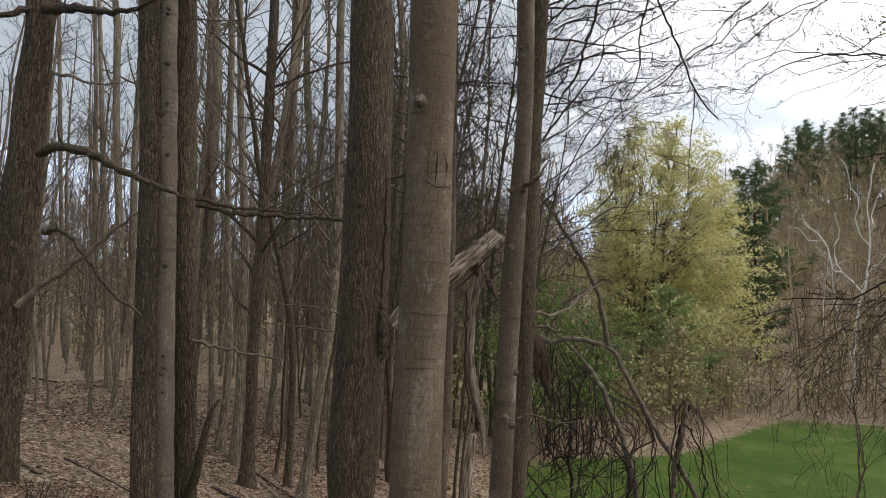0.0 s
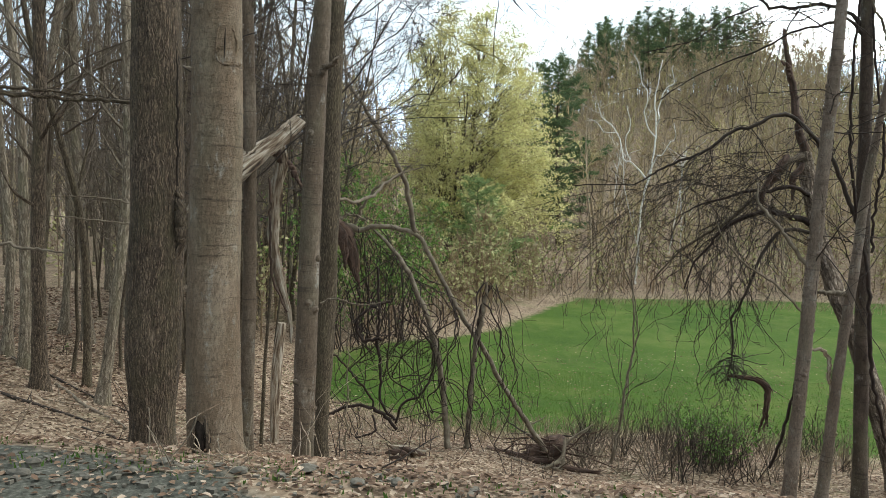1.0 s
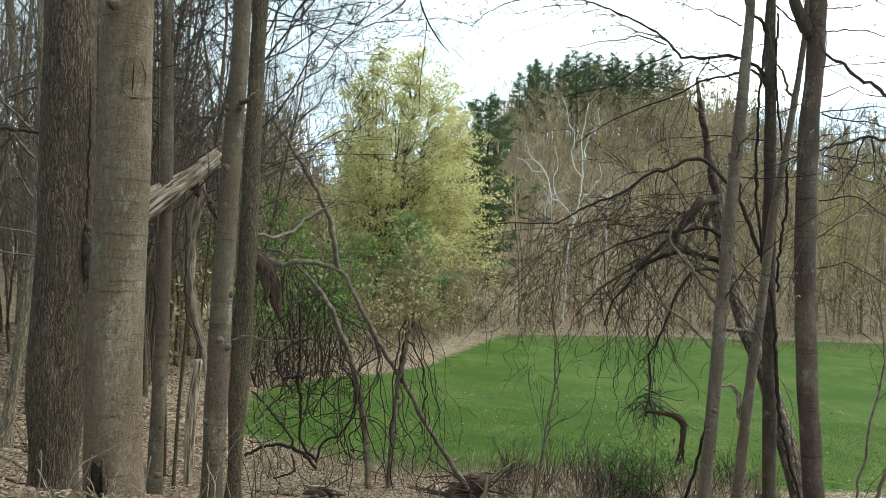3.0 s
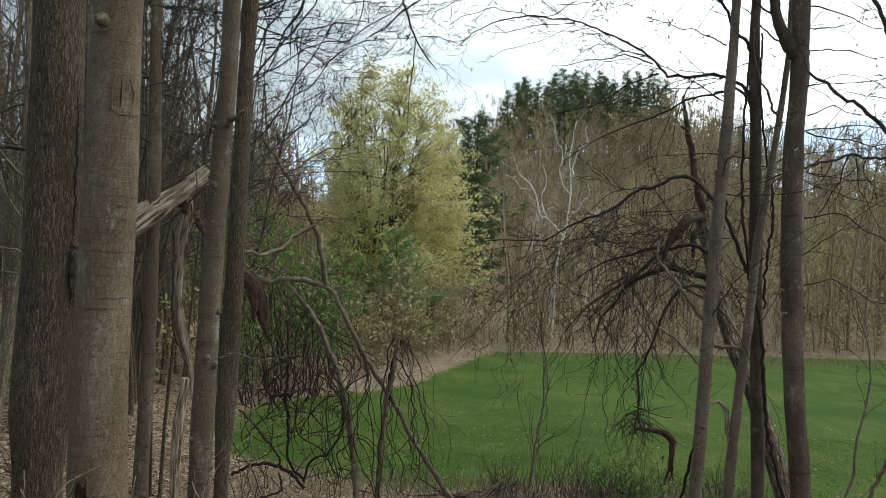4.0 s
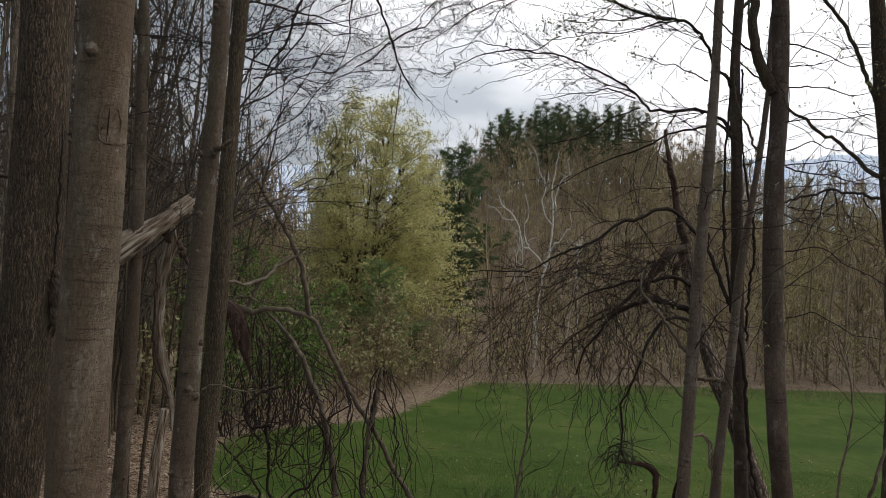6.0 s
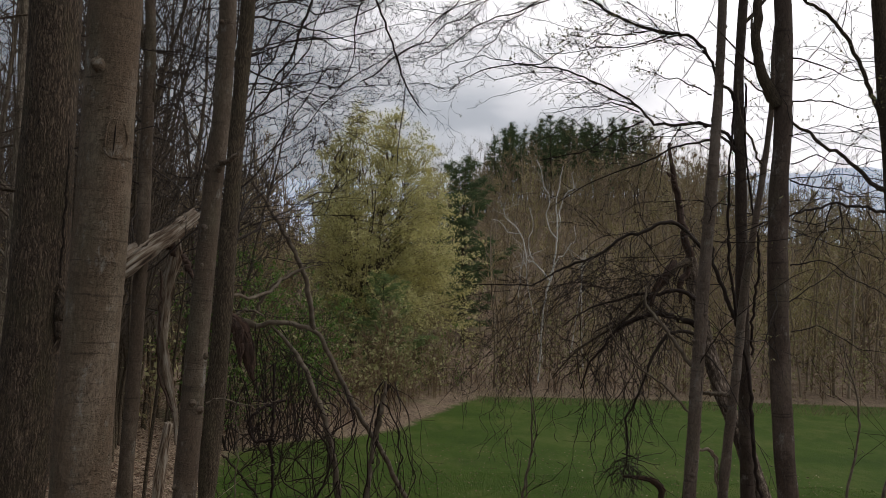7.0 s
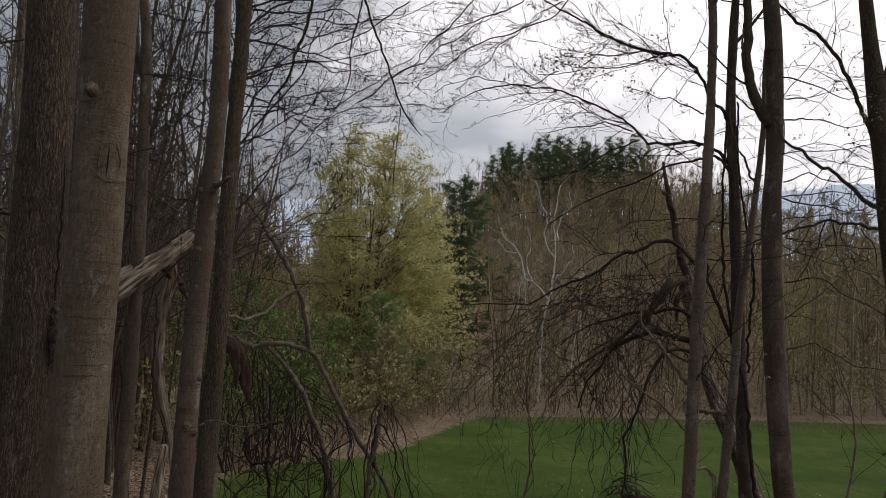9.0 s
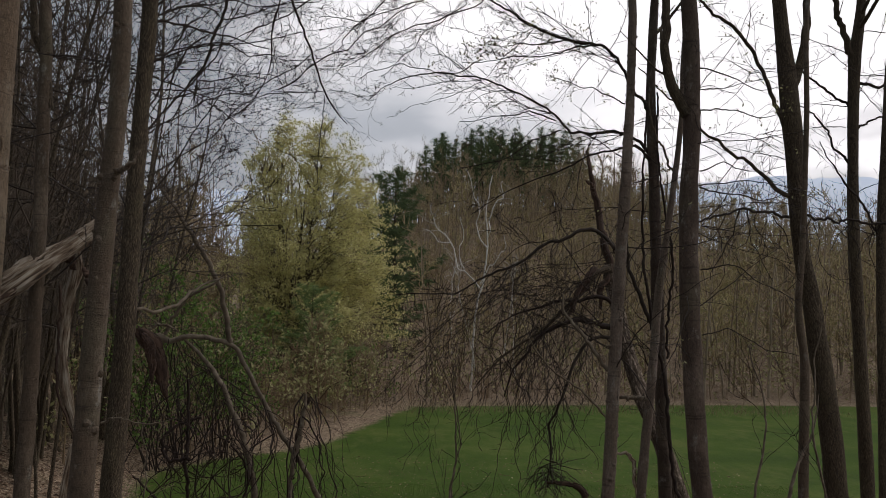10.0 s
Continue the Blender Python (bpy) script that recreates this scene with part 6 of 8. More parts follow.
# limbs and vines of the knobby pole
limb(knobby, [(3.04, 11.40, 0.84, 0.036), (2.81, 11.50, 1.19, 0.035), (2.59, 11.60, 1.51, 0.033), (2.44, 11.70, 1.71, 0.027), (2.42, 11.80, 2.01, 0.017)], BRANCH_GREY, 561, "branch", per_m=4, depth=1, ratio=0.4)
limb(knobby, [(2.98, 11.40, 0.23, 0.024), (2.66, 11.50, 0.57, 0.020), (2.23, 11.60, 0.88, 0.017), (1.95, 11.70, 1.24, 0.013), (1.79, 11.80, 1.65, 0.008)], BRANCH_GREY, 562, "branch", per_m=3, depth=1, ratio=0.35)
limb(knobby, [(2.69, 11.60, -2.07, 0.029), (2.85, 11.50, -1.43, 0.029), (2.95, 11.50, -0.93, 0.029), (3.06, 11.60, -0.12, 0.025), (3.13, 11.60, 0.54, 0.025), (3.19, 11.60, 1.61, 0.025), (3.25, 11.60, 3.00, 0.024), (3.35, 11.60, 4.38, 0.020)], TWIG_RED, 563, "climbing_vine", per_m=1.5, depth=0, ratio=0.12, n=60)
limb(stem, [(3.35, 12.00, 0.44, 0.034), (3.60, 12.00, 0.43, 0.042), (3.78, 12.00, 0.42, 0.051)], BRANCH_GREY, 564, "branch_stub", per_m=0)
limb(stem, [(3.26, 12.00, -0.41, 0.026), (3.45, 12.00, -0.41, 0.038), (3.53, 12.00, -0.51, 0.042), (3.56, 12.00, -0.85, 0.038), (3.62, 12.00, -1.12, 0.025)], DEAD_WOOD, 565, "dead_branch", per_m=0)
limb(dusky, [(4.72, 12.60, -2.26, 0.027), (4.43, 12.60, -1.30, 0.031), (4.29, 12.60, -0.41, 0.040), (4.22, 12.60, 0.65, 0.035), (4.00, 12.60, 1.71, 0.031), (3.88, 12.60, 2.77, 0.027), (3.89, 12.60, 3.82, 0.026), (3.97, 12.60, 5.05, 0.022)], TWIG_RED, 566, "climbing_vine", per_m=1.5, depth=0, ratio=0.1, n=60)
limb(dusky, [(4.29, 12.70, 1.00, 0.027), (4.31, 12.70, 1.72, 0.027), (4.41, 12.70, 2.52, 0.027), (4.30, 12.70, 3.31, 0.022), (4.18, 12.70, 4.37, 0.022), (4.18, 12.70, 5.43, 0.022)], TWIG_RED, 567, "climbing_vine", per_m=2, depth=0, ratio=0.15, n=50)
limb(dusky, [(4.19, 12.80, 1.26, 0.045), (3.89, 12.90, 2.07, 0.041), (3.74, 12.90, 2.52, 0.036), (3.68, 12.90, 3.06, 0.027)], TWIG, 568, "branch", per_m=3, depth=1)


def sapling(ctrl, seed, label, per_m=4.0, mat=None):
    c = rooted(ctrl, 1.2)
    t = thing("sapling", rest(c[0, :3]), label, "sapling", "saplings")
    limb(t, [tuple(q) for q in c], mat or BRANCH_GREY, seed, "stem", per_m=per_m * 0.45, depth=1, ratio=0.34, lift=0.2, wobble=0.2, kink=0.03, n=40, twig=TWIG, lo=0.25, spread=(0.25, 0.75))
    return t


sapling([(0.71, 15.20, -2.71, 0.033), (0.86, 15.20, -1.70, 0.030), (0.99, 15.20, -0.72, 0.022), (0.91, 15.20, -0.06, 0.017), (0.66, 15.20, 0.70, 0.011), (0.43, 15.20, 1.24, 0.011)], 571, "thin bare sapling with a forked top")
sapling([(0.74, 15.30, -2.72, 0.022), (0.94, 15.30, -1.61, 0.019), (1.02, 15.30, -0.51, 0.017), (0.93, 15.30, 0.37, 0.014), (1.04, 15.30, 1.04, 0.011)], 572, "thin bare sapling in the undergrowth")
sapling([(5.25, 9.50, -0.47, 0.020), (5.06, 9.50, 0.21, 0.017), (5.08, 9.50, 0.75, 0.014), (5.18, 9.50, 1.43, 0.010), (5.11, 9.50, 1.98, 0.007)], 573, "thin dark sapling with arching shoots")
sapling([(4.97, 10.00, -0.59, 0.029), (5.12, 10.00, -0.23, 0.025), (5.32, 10.00, 0.27, 0.014), (5.40, 10.00, 0.70, 0.007)], 574, "leaning dark shoot beside the trunks")
sapling([(-3.33, 10.50, -1.84, 0.016), (-3.32, 10.50, -1.02, 0.014), (-3.27, 10.50, -0.29, 0.012), (-3.34, 10.50, 0.20, 0.008)], 575, "thin bare sapling in the undergrowth", 2.5)
sapling([(4.37, 9.50, -0.35, 0.020), (4.47, 9.50, 0.17, 0.016), (4.42, 9.50, 0.82, 0.013), (4.30, 9.50, 1.34, 0.007)], 576, "thin dark sapling by the lawn")
sapling([(-21.91, 18.00, -1.26, 0.055), (-21.95, 18.00, 1.10, 0.046), (-22.13, 18.00, 4.05, 0.037), (-22.29, 18.00, 6.89, 0.019)], 577, "thin bare sapling in the undergrowth", 1.5)
sapling([(-25.61, 20.00, -1.06, 0.062), (-25.84, 20.00, 1.82, 0.052), (-26.01, 20.00, 4.76, 0.042), (-26.53, 20.00, 7.57, 0.021)], 578, "thin bare sapling in the undergrowth", 1.5)


# ---- branches that hang into the sky ----
D = dict(depth=1, ratio=0.36, wobble=0.2, kink=0.022)
limb(back, [(-2.97, 14.00, 8.83, 0.042), (-3.30, 14.00, 7.72, 0.037), (-3.55, 14.00, 6.90, 0.033), (-3.82, 14.00, 6.08, 0.029), (-4.06, 14.00, 5.70, 0.021), (-4.32, 14.00, 5.05, 0.011)], TWIG, 601, per_m=4.8, n=34, **D)
limb(back, [(-3.86, 14.00, 6.06, 0.021), (-3.90, 14.00, 5.65, 0.016), (-3.87, 14.00, 5.09, 0.008)], TWIG, 602, per_m=3, depth=0)
limb(back, [(-2.49, 15.00, 9.09, 0.027), (-2.59, 15.00, 7.79, 0.022), (-2.75, 15.00, 7.21, 0.020), (-2.78, 15.00, 6.51, 0.015), (-3.07, 15.00, 5.82, 0.011), (-3.96, 15.00, 5.12, 0.007)], TWIG, 603, per_m=4.8, **D)
limb(back, [(-2.92, 16.00, 9.59, 0.038), (-2.61, 16.00, 8.33, 0.033), (-2.32, 16.00, 7.58, 0.031), (-2.08, 16.00, 6.90, 0.028), (-1.82, 16.00, 6.28, 0.023), (-1.53, 16.00, 5.80, 0.018), (-1.34, 16.00, 5.59, 0.010)], TWIG, 604, per_m=4.0, **D)
limb(back, [(-1.81, 16.00, 6.25, 0.014), (-1.85, 16.00, 5.67, 0.014), (-1.91, 16.00, 5.13, 0.012), (-1.93, 16.00, 4.29, 0.007)], TWIG, 605, per_m=2, depth=0)
def spray(ctrl, per_m, seed):
    limb(back, ctrl, TWIG, seed, per_m=per_m * 1.8, depth=1, ratio=0.34, lift=0.0, wobble=0.27, spread=(0.4, 1.1), n=30, kink=0.06)


spray([(-2.99, 9.00, 3.74, 0.013), (-2.53, 9.80, 4.27, 0.011), (-2.09, 10.50, 4.70, 0.011), (-1.58, 11.20, 5.29, 0.010), (-0.99, 12.00, 6.10, 0.007)], 3.2, 620)
spray([(-3.00, 9.00, 3.19, 0.013), (-2.66, 9.80, 3.76, 0.011), (-2.16, 10.50, 4.42, 0.009), (-1.48, 11.20, 4.90, 0.008), (-0.60, 12.00, 5.00, 0.005)], 3.2, 621)
spray([(-2.96, 9.00, 4.58, 0.013), (-2.56, 9.80, 5.03, 0.012), (-1.95, 10.50, 5.14, 0.009), (-1.24, 11.20, 5.38, 0.007)], 3.2, 622)
spray([(-2.98, 9.00, 5.00, 0.013), (-2.59, 9.80, 5.60, 0.012), (-1.81, 10.50, 5.88, 0.009), (-0.76, 11.20, 6.50, 0.007)], 3.2, 623)
spray([(-2.90, 9.00, 2.64, 0.013), (-2.79, 9.80, 3.18, 0.011), (-2.54, 10.50, 3.69, 0.009), (-2.22, 11.20, 4.09, 0.005)], 3.5, 624)
spray([(-2.86, 9.00, 2.37, 0.013), (-2.69, 9.80, 2.74, 0.011), (-2.35, 10.50, 3.06, 0.009), (-1.86, 11.20, 3.50, 0.005)], 3.0, 625)
spray([(-2.93, 9.00, 4.02, 0.016), (-2.93, 9.80, 4.76, 0.015), (-2.61, 10.50, 5.55, 0.012), (-1.96, 11.20, 6.60, 0.010)], 3.0, 626)
spray([(-2.62, 15.00, 5.99, 0.017), (-1.51, 15.00, 6.80, 0.015), (-0.51, 15.00, 7.44, 0.013), (0.26, 15.00, 8.13, 0.011)], 3.4, 627)
spray([(1.15, 15.00, 8.58, 0.022), (0.27, 15.00, 7.89, 0.017), (-0.62, 15.00, 7.55, 0.013), (-1.76, 15.00, 7.50, 0.009)], 3.4, 628)
spray([(1.98, 14.50, 8.12, 0.021), (0.92, 14.50, 7.46, 0.017), (0.06, 14.50, 7.13, 0.015), (-0.80, 14.50, 6.57, 0.011), (-1.55, 14.50, 6.24, 0.007)], 3.6, 629)
spray([(0.25, 14.00, 8.13, 0.021), (-0.47, 14.00, 7.48, 0.016), (-1.19, 14.00, 6.73, 0.012), (-1.91, 14.00, 6.08, 0.008)], 3.4, 630)
spray([(1.49, 15.00, 8.12, 0.017), (0.61, 15.00, 7.43, 0.013), (-0.05, 15.00, 6.86, 0.011), (-0.60, 15.00, 6.29, 0.007)], 3.4, 631)
spray([(1.35, 14.00, 6.35, 0.014), (0.63, 14.00, 6.05, 0.013), (-0.06, 14.00, 6.22, 0.011), (-0.95, 14.00, 5.92, 0.008)], 2.0, 632)
spray([(-1.34, 13.00, 7.28, 0.018), (-1.97, 13.00, 6.79, 0.015), (-2.72, 13.00, 6.39, 0.011), (-3.60, 13.00, 5.99, 0.008)], 3.4, 633)
spray([(-2.76, 9.00, 4.13, 0.014), (-2.53, 9.80, 4.46, 0.011), (-2.15, 10.50, 4.93, 0.009), (-1.72, 11.20, 5.00, 0.007)], 3.2, 634)
spray([(-2.81, 9.00, 5.13, 0.014), (-2.39, 9.80, 5.51, 0.012), (-1.85, 10.50, 5.85, 0.009), (-1.25, 11.20, 6.28, 0.006)], 3.2, 635)
for i in range(16):
    g_ = np.random.default_rng(700 + i)
    k_ = int(g_.uniform(0.45, 0.8) * len(bline))
    st_ = bline[k_, :3]
    q_ = wander(st_, (g_.uniform(-0.3, 1), g_.uniform(-0.2, 1), g_.uniform(0.1, 0.9)), g_.uniform(2.0, 4.2), g_, 8, 0.09, -0.1)
    limb(back, np.c_[q_, np.linspace(0.02, 0.003, 9)], TWIG, 720 + i, per_m=2.1, depth=1, ratio=0.3, lift=0.0, wobble=0.26, kink=0.03)

# high limbs over the lawn, some with opening leaves
limb(dusky, [(4.09, 12.80, 4.34, 0.058), (3.97, 12.80, 4.58, 0.040), (3.66, 13.00, 4.76, 0.033), (3.26, 13.40, 4.87, 0.034), (2.81, 13.80, 5.04, 0.031), (2.65, 14.00, 5.36, 0.028), (2.17, 14.20, 5.72, 0.024), (1.36, 14.50, 6.11, 0.021), (0.29, 15.00, 6.37, 0.017), (-0.27, 15.20, 6.32, 0.013), (-0.84, 15.40, 5.96, 0.009)], TWIG, 641, per_m=3.8, n=60, bud=0.4, **D)
limb(dusky, [(2.76, 13.80, 5.02, 0.020), (2.48, 13.90, 4.92, 0.020), (2.10, 14.00, 4.71, 0.016), (1.65, 14.10, 4.49, 0.012), (0.94, 14.20, 4.34, 0.008)], TWIG, 642, per_m=4.2, lift=-0.2, **D)
limb(dusky, [(2.68, 13.90, 5.21, 0.020), (2.14, 14.00, 5.41, 0.016), (1.75, 14.10, 5.33, 0.012), (0.93, 14.20, 5.24, 0.008)], TWIG, 643, per_m=4.2, bud=0.4, **D)
limb(dusky, [(4.06, 12.80, 5.14, 0.044), (3.78, 12.70, 5.40, 0.032), (3.49, 12.60, 5.88, 0.032), (3.13, 12.80, 6.25, 0.033), (2.70, 13.00, 6.40, 0.030), (2.21, 13.20, 6.71, 0.027), (1.65, 13.40, 7.08, 0.023), (0.87, 13.60, 7.63, 0.016)], TWIG, 644, per_m=4.2, n=50, bud=0.6, **D)
limb(dusky, [(3.01, 12.90, 6.32, 0.018), (2.38, 13.00, 6.12, 0.015), (1.73, 13.10, 6.10, 0.011), (0.92, 13.20, 6.03, 0.008)], TWIG, 645, per_m=6.4, bud=0.7, budsize=0.028, **D)
limb(dusky, [(2.75, 13.00, 6.40, 0.015), (2.11, 13.10, 6.35, 0.011), (1.35, 13.20, 6.36, 0.008)], TWIG, 646, per_m=6.4, bud=0.7, budsize=0.028, **D)
limb(dusky, [(3.62, 12.70, 5.21, 0.018), (3.33, 12.70, 5.40, 0.014), (2.90, 12.80, 5.52, 0.011), (2.36, 12.90, 5.74, 0.008)], TWIG, 647, per_m=6.4, bud=0.4, **D)
limb(dusky, [(4.09, 12.80, 4.25, 0.043), (3.82, 12.70, 4.51, 0.028), (3.55, 12.70, 4.44, 0.025), (3.08, 12.80, 4.36, 0.022), (2.55, 12.90, 4.11, 0.018), (1.83, 13.00, 3.84, 0.011), (1.09, 13.10, 3.36, 0.008)], TWIG, 648, per_m=3.8, lift=-0.3, **D)
limb(stem, [(4.19, 12.00, 3.96, 0.027), (4.05, 12.00, 4.29, 0.024), (3.88, 11.90, 4.59, 0.020), (3.77, 11.80, 5.13, 0.013)], BRANCH_GREY, 649, per_m=3.2, **D)
# limbs of the bent and edge trees
limb(bent, [(6.11, 12.20, 3.60, 0.049), (5.75, 12.40, 4.01, 0.040), (5.37, 12.60, 4.42, 0.036), (4.93, 12.80, 4.82, 0.029), (4.43, 13.00, 5.45, 0.019), (4.00, 13.20, 6.00, 0.011)], BARK_BROWN, 651, per_m=3.5, n=40, twig=TWIG, bud=0.4, **D)
limb(bent, [(6.09, 12.20, 4.75, 0.050), (5.85, 12.20, 5.35, 0.043), (5.61, 12.20, 5.95, 0.039), (5.25, 12.20, 6.38, 0.036), (4.80, 12.20, 6.75, 0.028), (4.20, 12.20, 7.38, 0.018)], BARK_BROWN, 652, per_m=3.5, n=40, twig=TWIG, bud=0.4, **D)
lo1 = limb(bent, [(6.11, 12.20, 3.28, 0.032), (5.61, 12.00, 3.33, 0.027), (5.21, 11.90, 3.35, 0.024), (4.64, 11.80, 3.18, 0.020), (4.08, 11.70, 2.99, 0.013), (3.53, 11.60, 2.70, 0.007)], TWIG, 653, per_m=3.8, lift=-0.3, n=40, **D)
lo2 = limb(bent, [(6.15, 12.20, 3.35, 0.032), (6.50, 12.00, 3.27, 0.027), (6.89, 11.90, 3.20, 0.024), (7.44, 11.80, 3.17, 0.021)], TWIG, 654, per_m=3.8, lift=-0.3, n=40, **D)
hangers(bent, lo1, 12, 0.5, 1.5, TWIG, 655, 0.009, sway=0.3)
hangers(bent, lo2, 10, 0.5, 1.4, TWIG, 656, 0.009, sway=0.3)
limb(edge, [(7.66, 13.00, 5.32, 0.030), (7.27, 13.00, 5.56, 0.027), (6.84, 13.00, 5.90, 0.023), (6.31, 13.00, 6.29, 0.011)], TWIG, 657, per_m=4.2, **D)
limb(edge, [(7.65, 13.00, 4.23, 0.030), (7.34, 13.00, 4.52, 0.027), (6.97, 13.00, 5.21, 0.019), (6.58, 13.00, 5.40, 0.011)], TWIG, 658, per_m=4.2, **D)
limb(edge, [(7.71, 13.00, 5.72, 0.038), (7.97, 13.00, 5.70, 0.034), (8.56, 13.00, 5.74, 0.027)], TWIG, 659, per_m=4.2, **D)
limb(edge, [(7.67, 13.00, 4.92, 0.027), (8.00, 13.00, 5.08, 0.023), (8.54, 13.00, 5.19, 0.015)], TWIG, 660, per_m=4.2, **D)
limb(last, [(7.48, 12.00, 2.88, 0.027), (7.27, 12.00, 3.32, 0.024), (6.96, 12.00, 3.76, 0.021), (6.53, 12.00, 4.48, 0.010)], TWIG, 661, per_m=4.2, **D)
limb(stout, [(4.37, 11.30, 3.83, 0.016), (4.69, 11.20, 3.90, 0.012), (5.03, 11.10, 3.80, 0.009), (5.50, 11.00, 3.87, 0.006)], TWIG, 662, per_m=5.4, **D)
limb(stout, [(4.36, 11.30, 3.59, 0.016), (4.76, 11.20, 3.46, 0.012), (5.25, 11.10, 3.41, 0.009), (5.73, 11.00, 3.56, 0.006)], TWIG, 663, per_m=5.4, **D)
limb(stout, [(4.35, 11.30, 5.41, 0.016), (4.71, 11.20, 5.29, 0.013), (5.13, 11.10, 5.02, 0.009), (5.62, 11.00, 5.07, 0.006)], TWIG, 664, per_m=4.8, bud=0.5, **D)
limb(stout, [(4.35, 11.30, 4.74, 0.016), (4.62, 11.20, 4.76, 0.013), (5.20, 11.10, 4.61, 0.009), (5.68, 11.00, 4.67, 0.006)], TWIG, 665, per_m=4.8, bud=0.5, **D)
limb(stout, [(4.36, 11.30, 2.37, 0.016), (4.67, 11.20, 2.45, 0.012), (5.15, 11.10, 2.22, 0.009), (5.62, 11.00, 1.92, 0.006)], TWIG, 666, per_m=4.8, lift=-0.2, **D)
limb(stout, [(4.37, 11.30, 1.42, 0.012), (4.65, 11.20, 1.51, 0.009), (5.14, 11.10, 1.29, 0.008), (5.61, 11.00, 1.16, 0.005)], TWIG, 667, per_m=4.8, lift=-0.2, **D)
# dead side branches of the wood's edge
for i, (px0, c) in enumerate(((0, [(-7.58, 12.30, 1.51, 0.024), (-7.88, 12.00, 1.65, 0.020), (-8.29, 11.70, 1.69, 0.016), (-8.76, 11.50, 1.68, 0.008)]), (0, [(-7.56, 12.30, 1.20, 0.024), (-7.98, 12.00, 1.27, 0.020), (-8.39, 11.70, 1.33, 0.016), (-8.80, 11.50, 1.37, 0.008)]), (0, [(-6.62, 12.30, 3.88, 0.036), (-7.69, 12.50, 4.17, 0.033), (-8.57, 12.70, 4.02, 0.030), (-9.49, 12.90, 3.74, 0.022), (-10.69, 13.00, 3.55, 0.014)]))):
    limb(mossy, c, BRANCH_GREY, 680 + i, per_m=2.2, depth=1, ratio=0.3)

# fine dense twigs of the slim trees
for i in range(34):
    g_ = np.random.default_rng(1700 + i)
    ln_ = (sline, bline, sline, mline)[i % 4]
    tr_ = (slim, back, slim, maple)[i % 4]
    k_ = int(g_.uniform(0.3, 0.85) * len(ln_))
    q_ = wander(ln_[k_, :3], (g_.normal(0.2, 0.7), g_.uniform(0.1, 1.2), g_.uniform(-0.1, 1.0)), g_.uniform(1.2, 3.0), g_, 8, 0.12, 0.1)
    limb(tr_, np.c_[q_, np.linspace(0.014, 0.003, 9)], TWIG, 1740 + i, per_m=2.7, depth=1, ratio=0.35, lift=0.1, wobble=0.26)


def twiggy_tree(foot, tall, seed, label, limbs=32, lean=(0, 0)):
    g = np.random.default_rng(seed)
    x, y = foot
    z = ground_z(x, y)
    tree = thing("twiggy_tree", (x, y, z), label, "tree", "trees on the bank")
    p = wander((x, y, z - 0.1), (lean[0], lean[1], 1), tall, g, 12, 0.03, 0.2)
    line = spline(np.c_[p, np.linspace(0.03, 0.01, 13)], 40)
    sh = Shape()
    tube(sh, line[:, :3], line[:, 3], 14, 0.06, 0.03, seed)
    put("trunk", sh, BARK_BROWN, tree)
    rest_ = Shape()
    for i in range(limbs):
        k = int(g.uniform(0.42, 0.98) * 39)
        a = g.uniform(0, 6.3)
        q = wander(line[k, :3], (math.cos(a), math.sin(a), g.uniform(-0.1, 1.0)), g.uniform(1.2, 3.4), g, 8, 0.12, 0.1)
        r = max(0.008, line[k, 3] * 0.3)
        bs = Shape()
        tube(bs, q, np.linspace(r, 0.004, 9), 5, cap=False)
        put("branch", bs, TWIG, tree)
        sprout(rest_, q, r, 0.004, g, 1, 3.0, 0.36, (0.4, 1.1), 0.05, 0.24, 0.08, None, 0.0044, 1.6, True)
    tagged(put("twig_spray", rest_, TWIG, tree), kind="stuff")
    return tree


TL = "twiggy bare tree with a fine net of dark branches"
for i, (p, tall) in enumerate((((-4.95, 11.3), 9), ((-5.86, 13.00), 10), ((-5.46, 15.50), 11), ((-7.10, 17.00), 11))):
    twiggy_tree((p[0], p[1]), tall, 2000 + i, TL)
# thin crossing branches of the lawn-side trees
for i in range(46):
    g_ = np.random.default_rng(2100 + i)
    tr_, ln_ = ((knobby, kline), (dusky, dline), (stout, soline), (bent, beline), (edge, edline), (last, laline))[i % 6]
    k_ = int(g_.uniform(0.25, 0.85) * len(ln_))
    a_ = g_.uniform(0, 6.3)
    q_ = wander(ln_[k_, :3], (math.cos(a_), 0.6 * math.sin(a_), g_.uniform(-0.3, 0.7)), g_.uniform(1.0, 2.8), g_, 9, 0.14, -0.1)
    limb(tr_, np.c_[q_, np.linspace(0.012, 0.004, 10)], TWIG, 2160 + i, per_m=3.0, depth=1, ratio=0.35, lift=-0.1, wobble=0.27, bud=0.05)

# fine budding sprays high over the lawn
starts = [(3.66, 13.00, 4.76), (2.65, 14.00, 5.36), (1.36, 14.50, 6.11), (3.13, 12.80, 6.25), (2.21, 13.20, 6.71), (3.49, 12.60, 5.88), (1.96, 14.20, 5.78), (2.70, 13.00, 6.40)]
for i in range(30):
    g_ = np.random.default_rng(2300 + i)
    q_ = wander(starts[i % 8], (g_.normal(-0.8, 0.5), g_.normal(0, 0.4), g_.normal(0.15, 0.35)), g_.uniform(1.0, 2.4), g_, 9, 0.13, 0.15)
    limb(dusky, np.c_[q_, np.linspace(0.011, 0.004, 10)], TWIG, 2340 + i, per_m=3.4, depth=1, ratio=0.3, lift=0.2, wobble=0.24, bud=0.4, budsize=0.018)
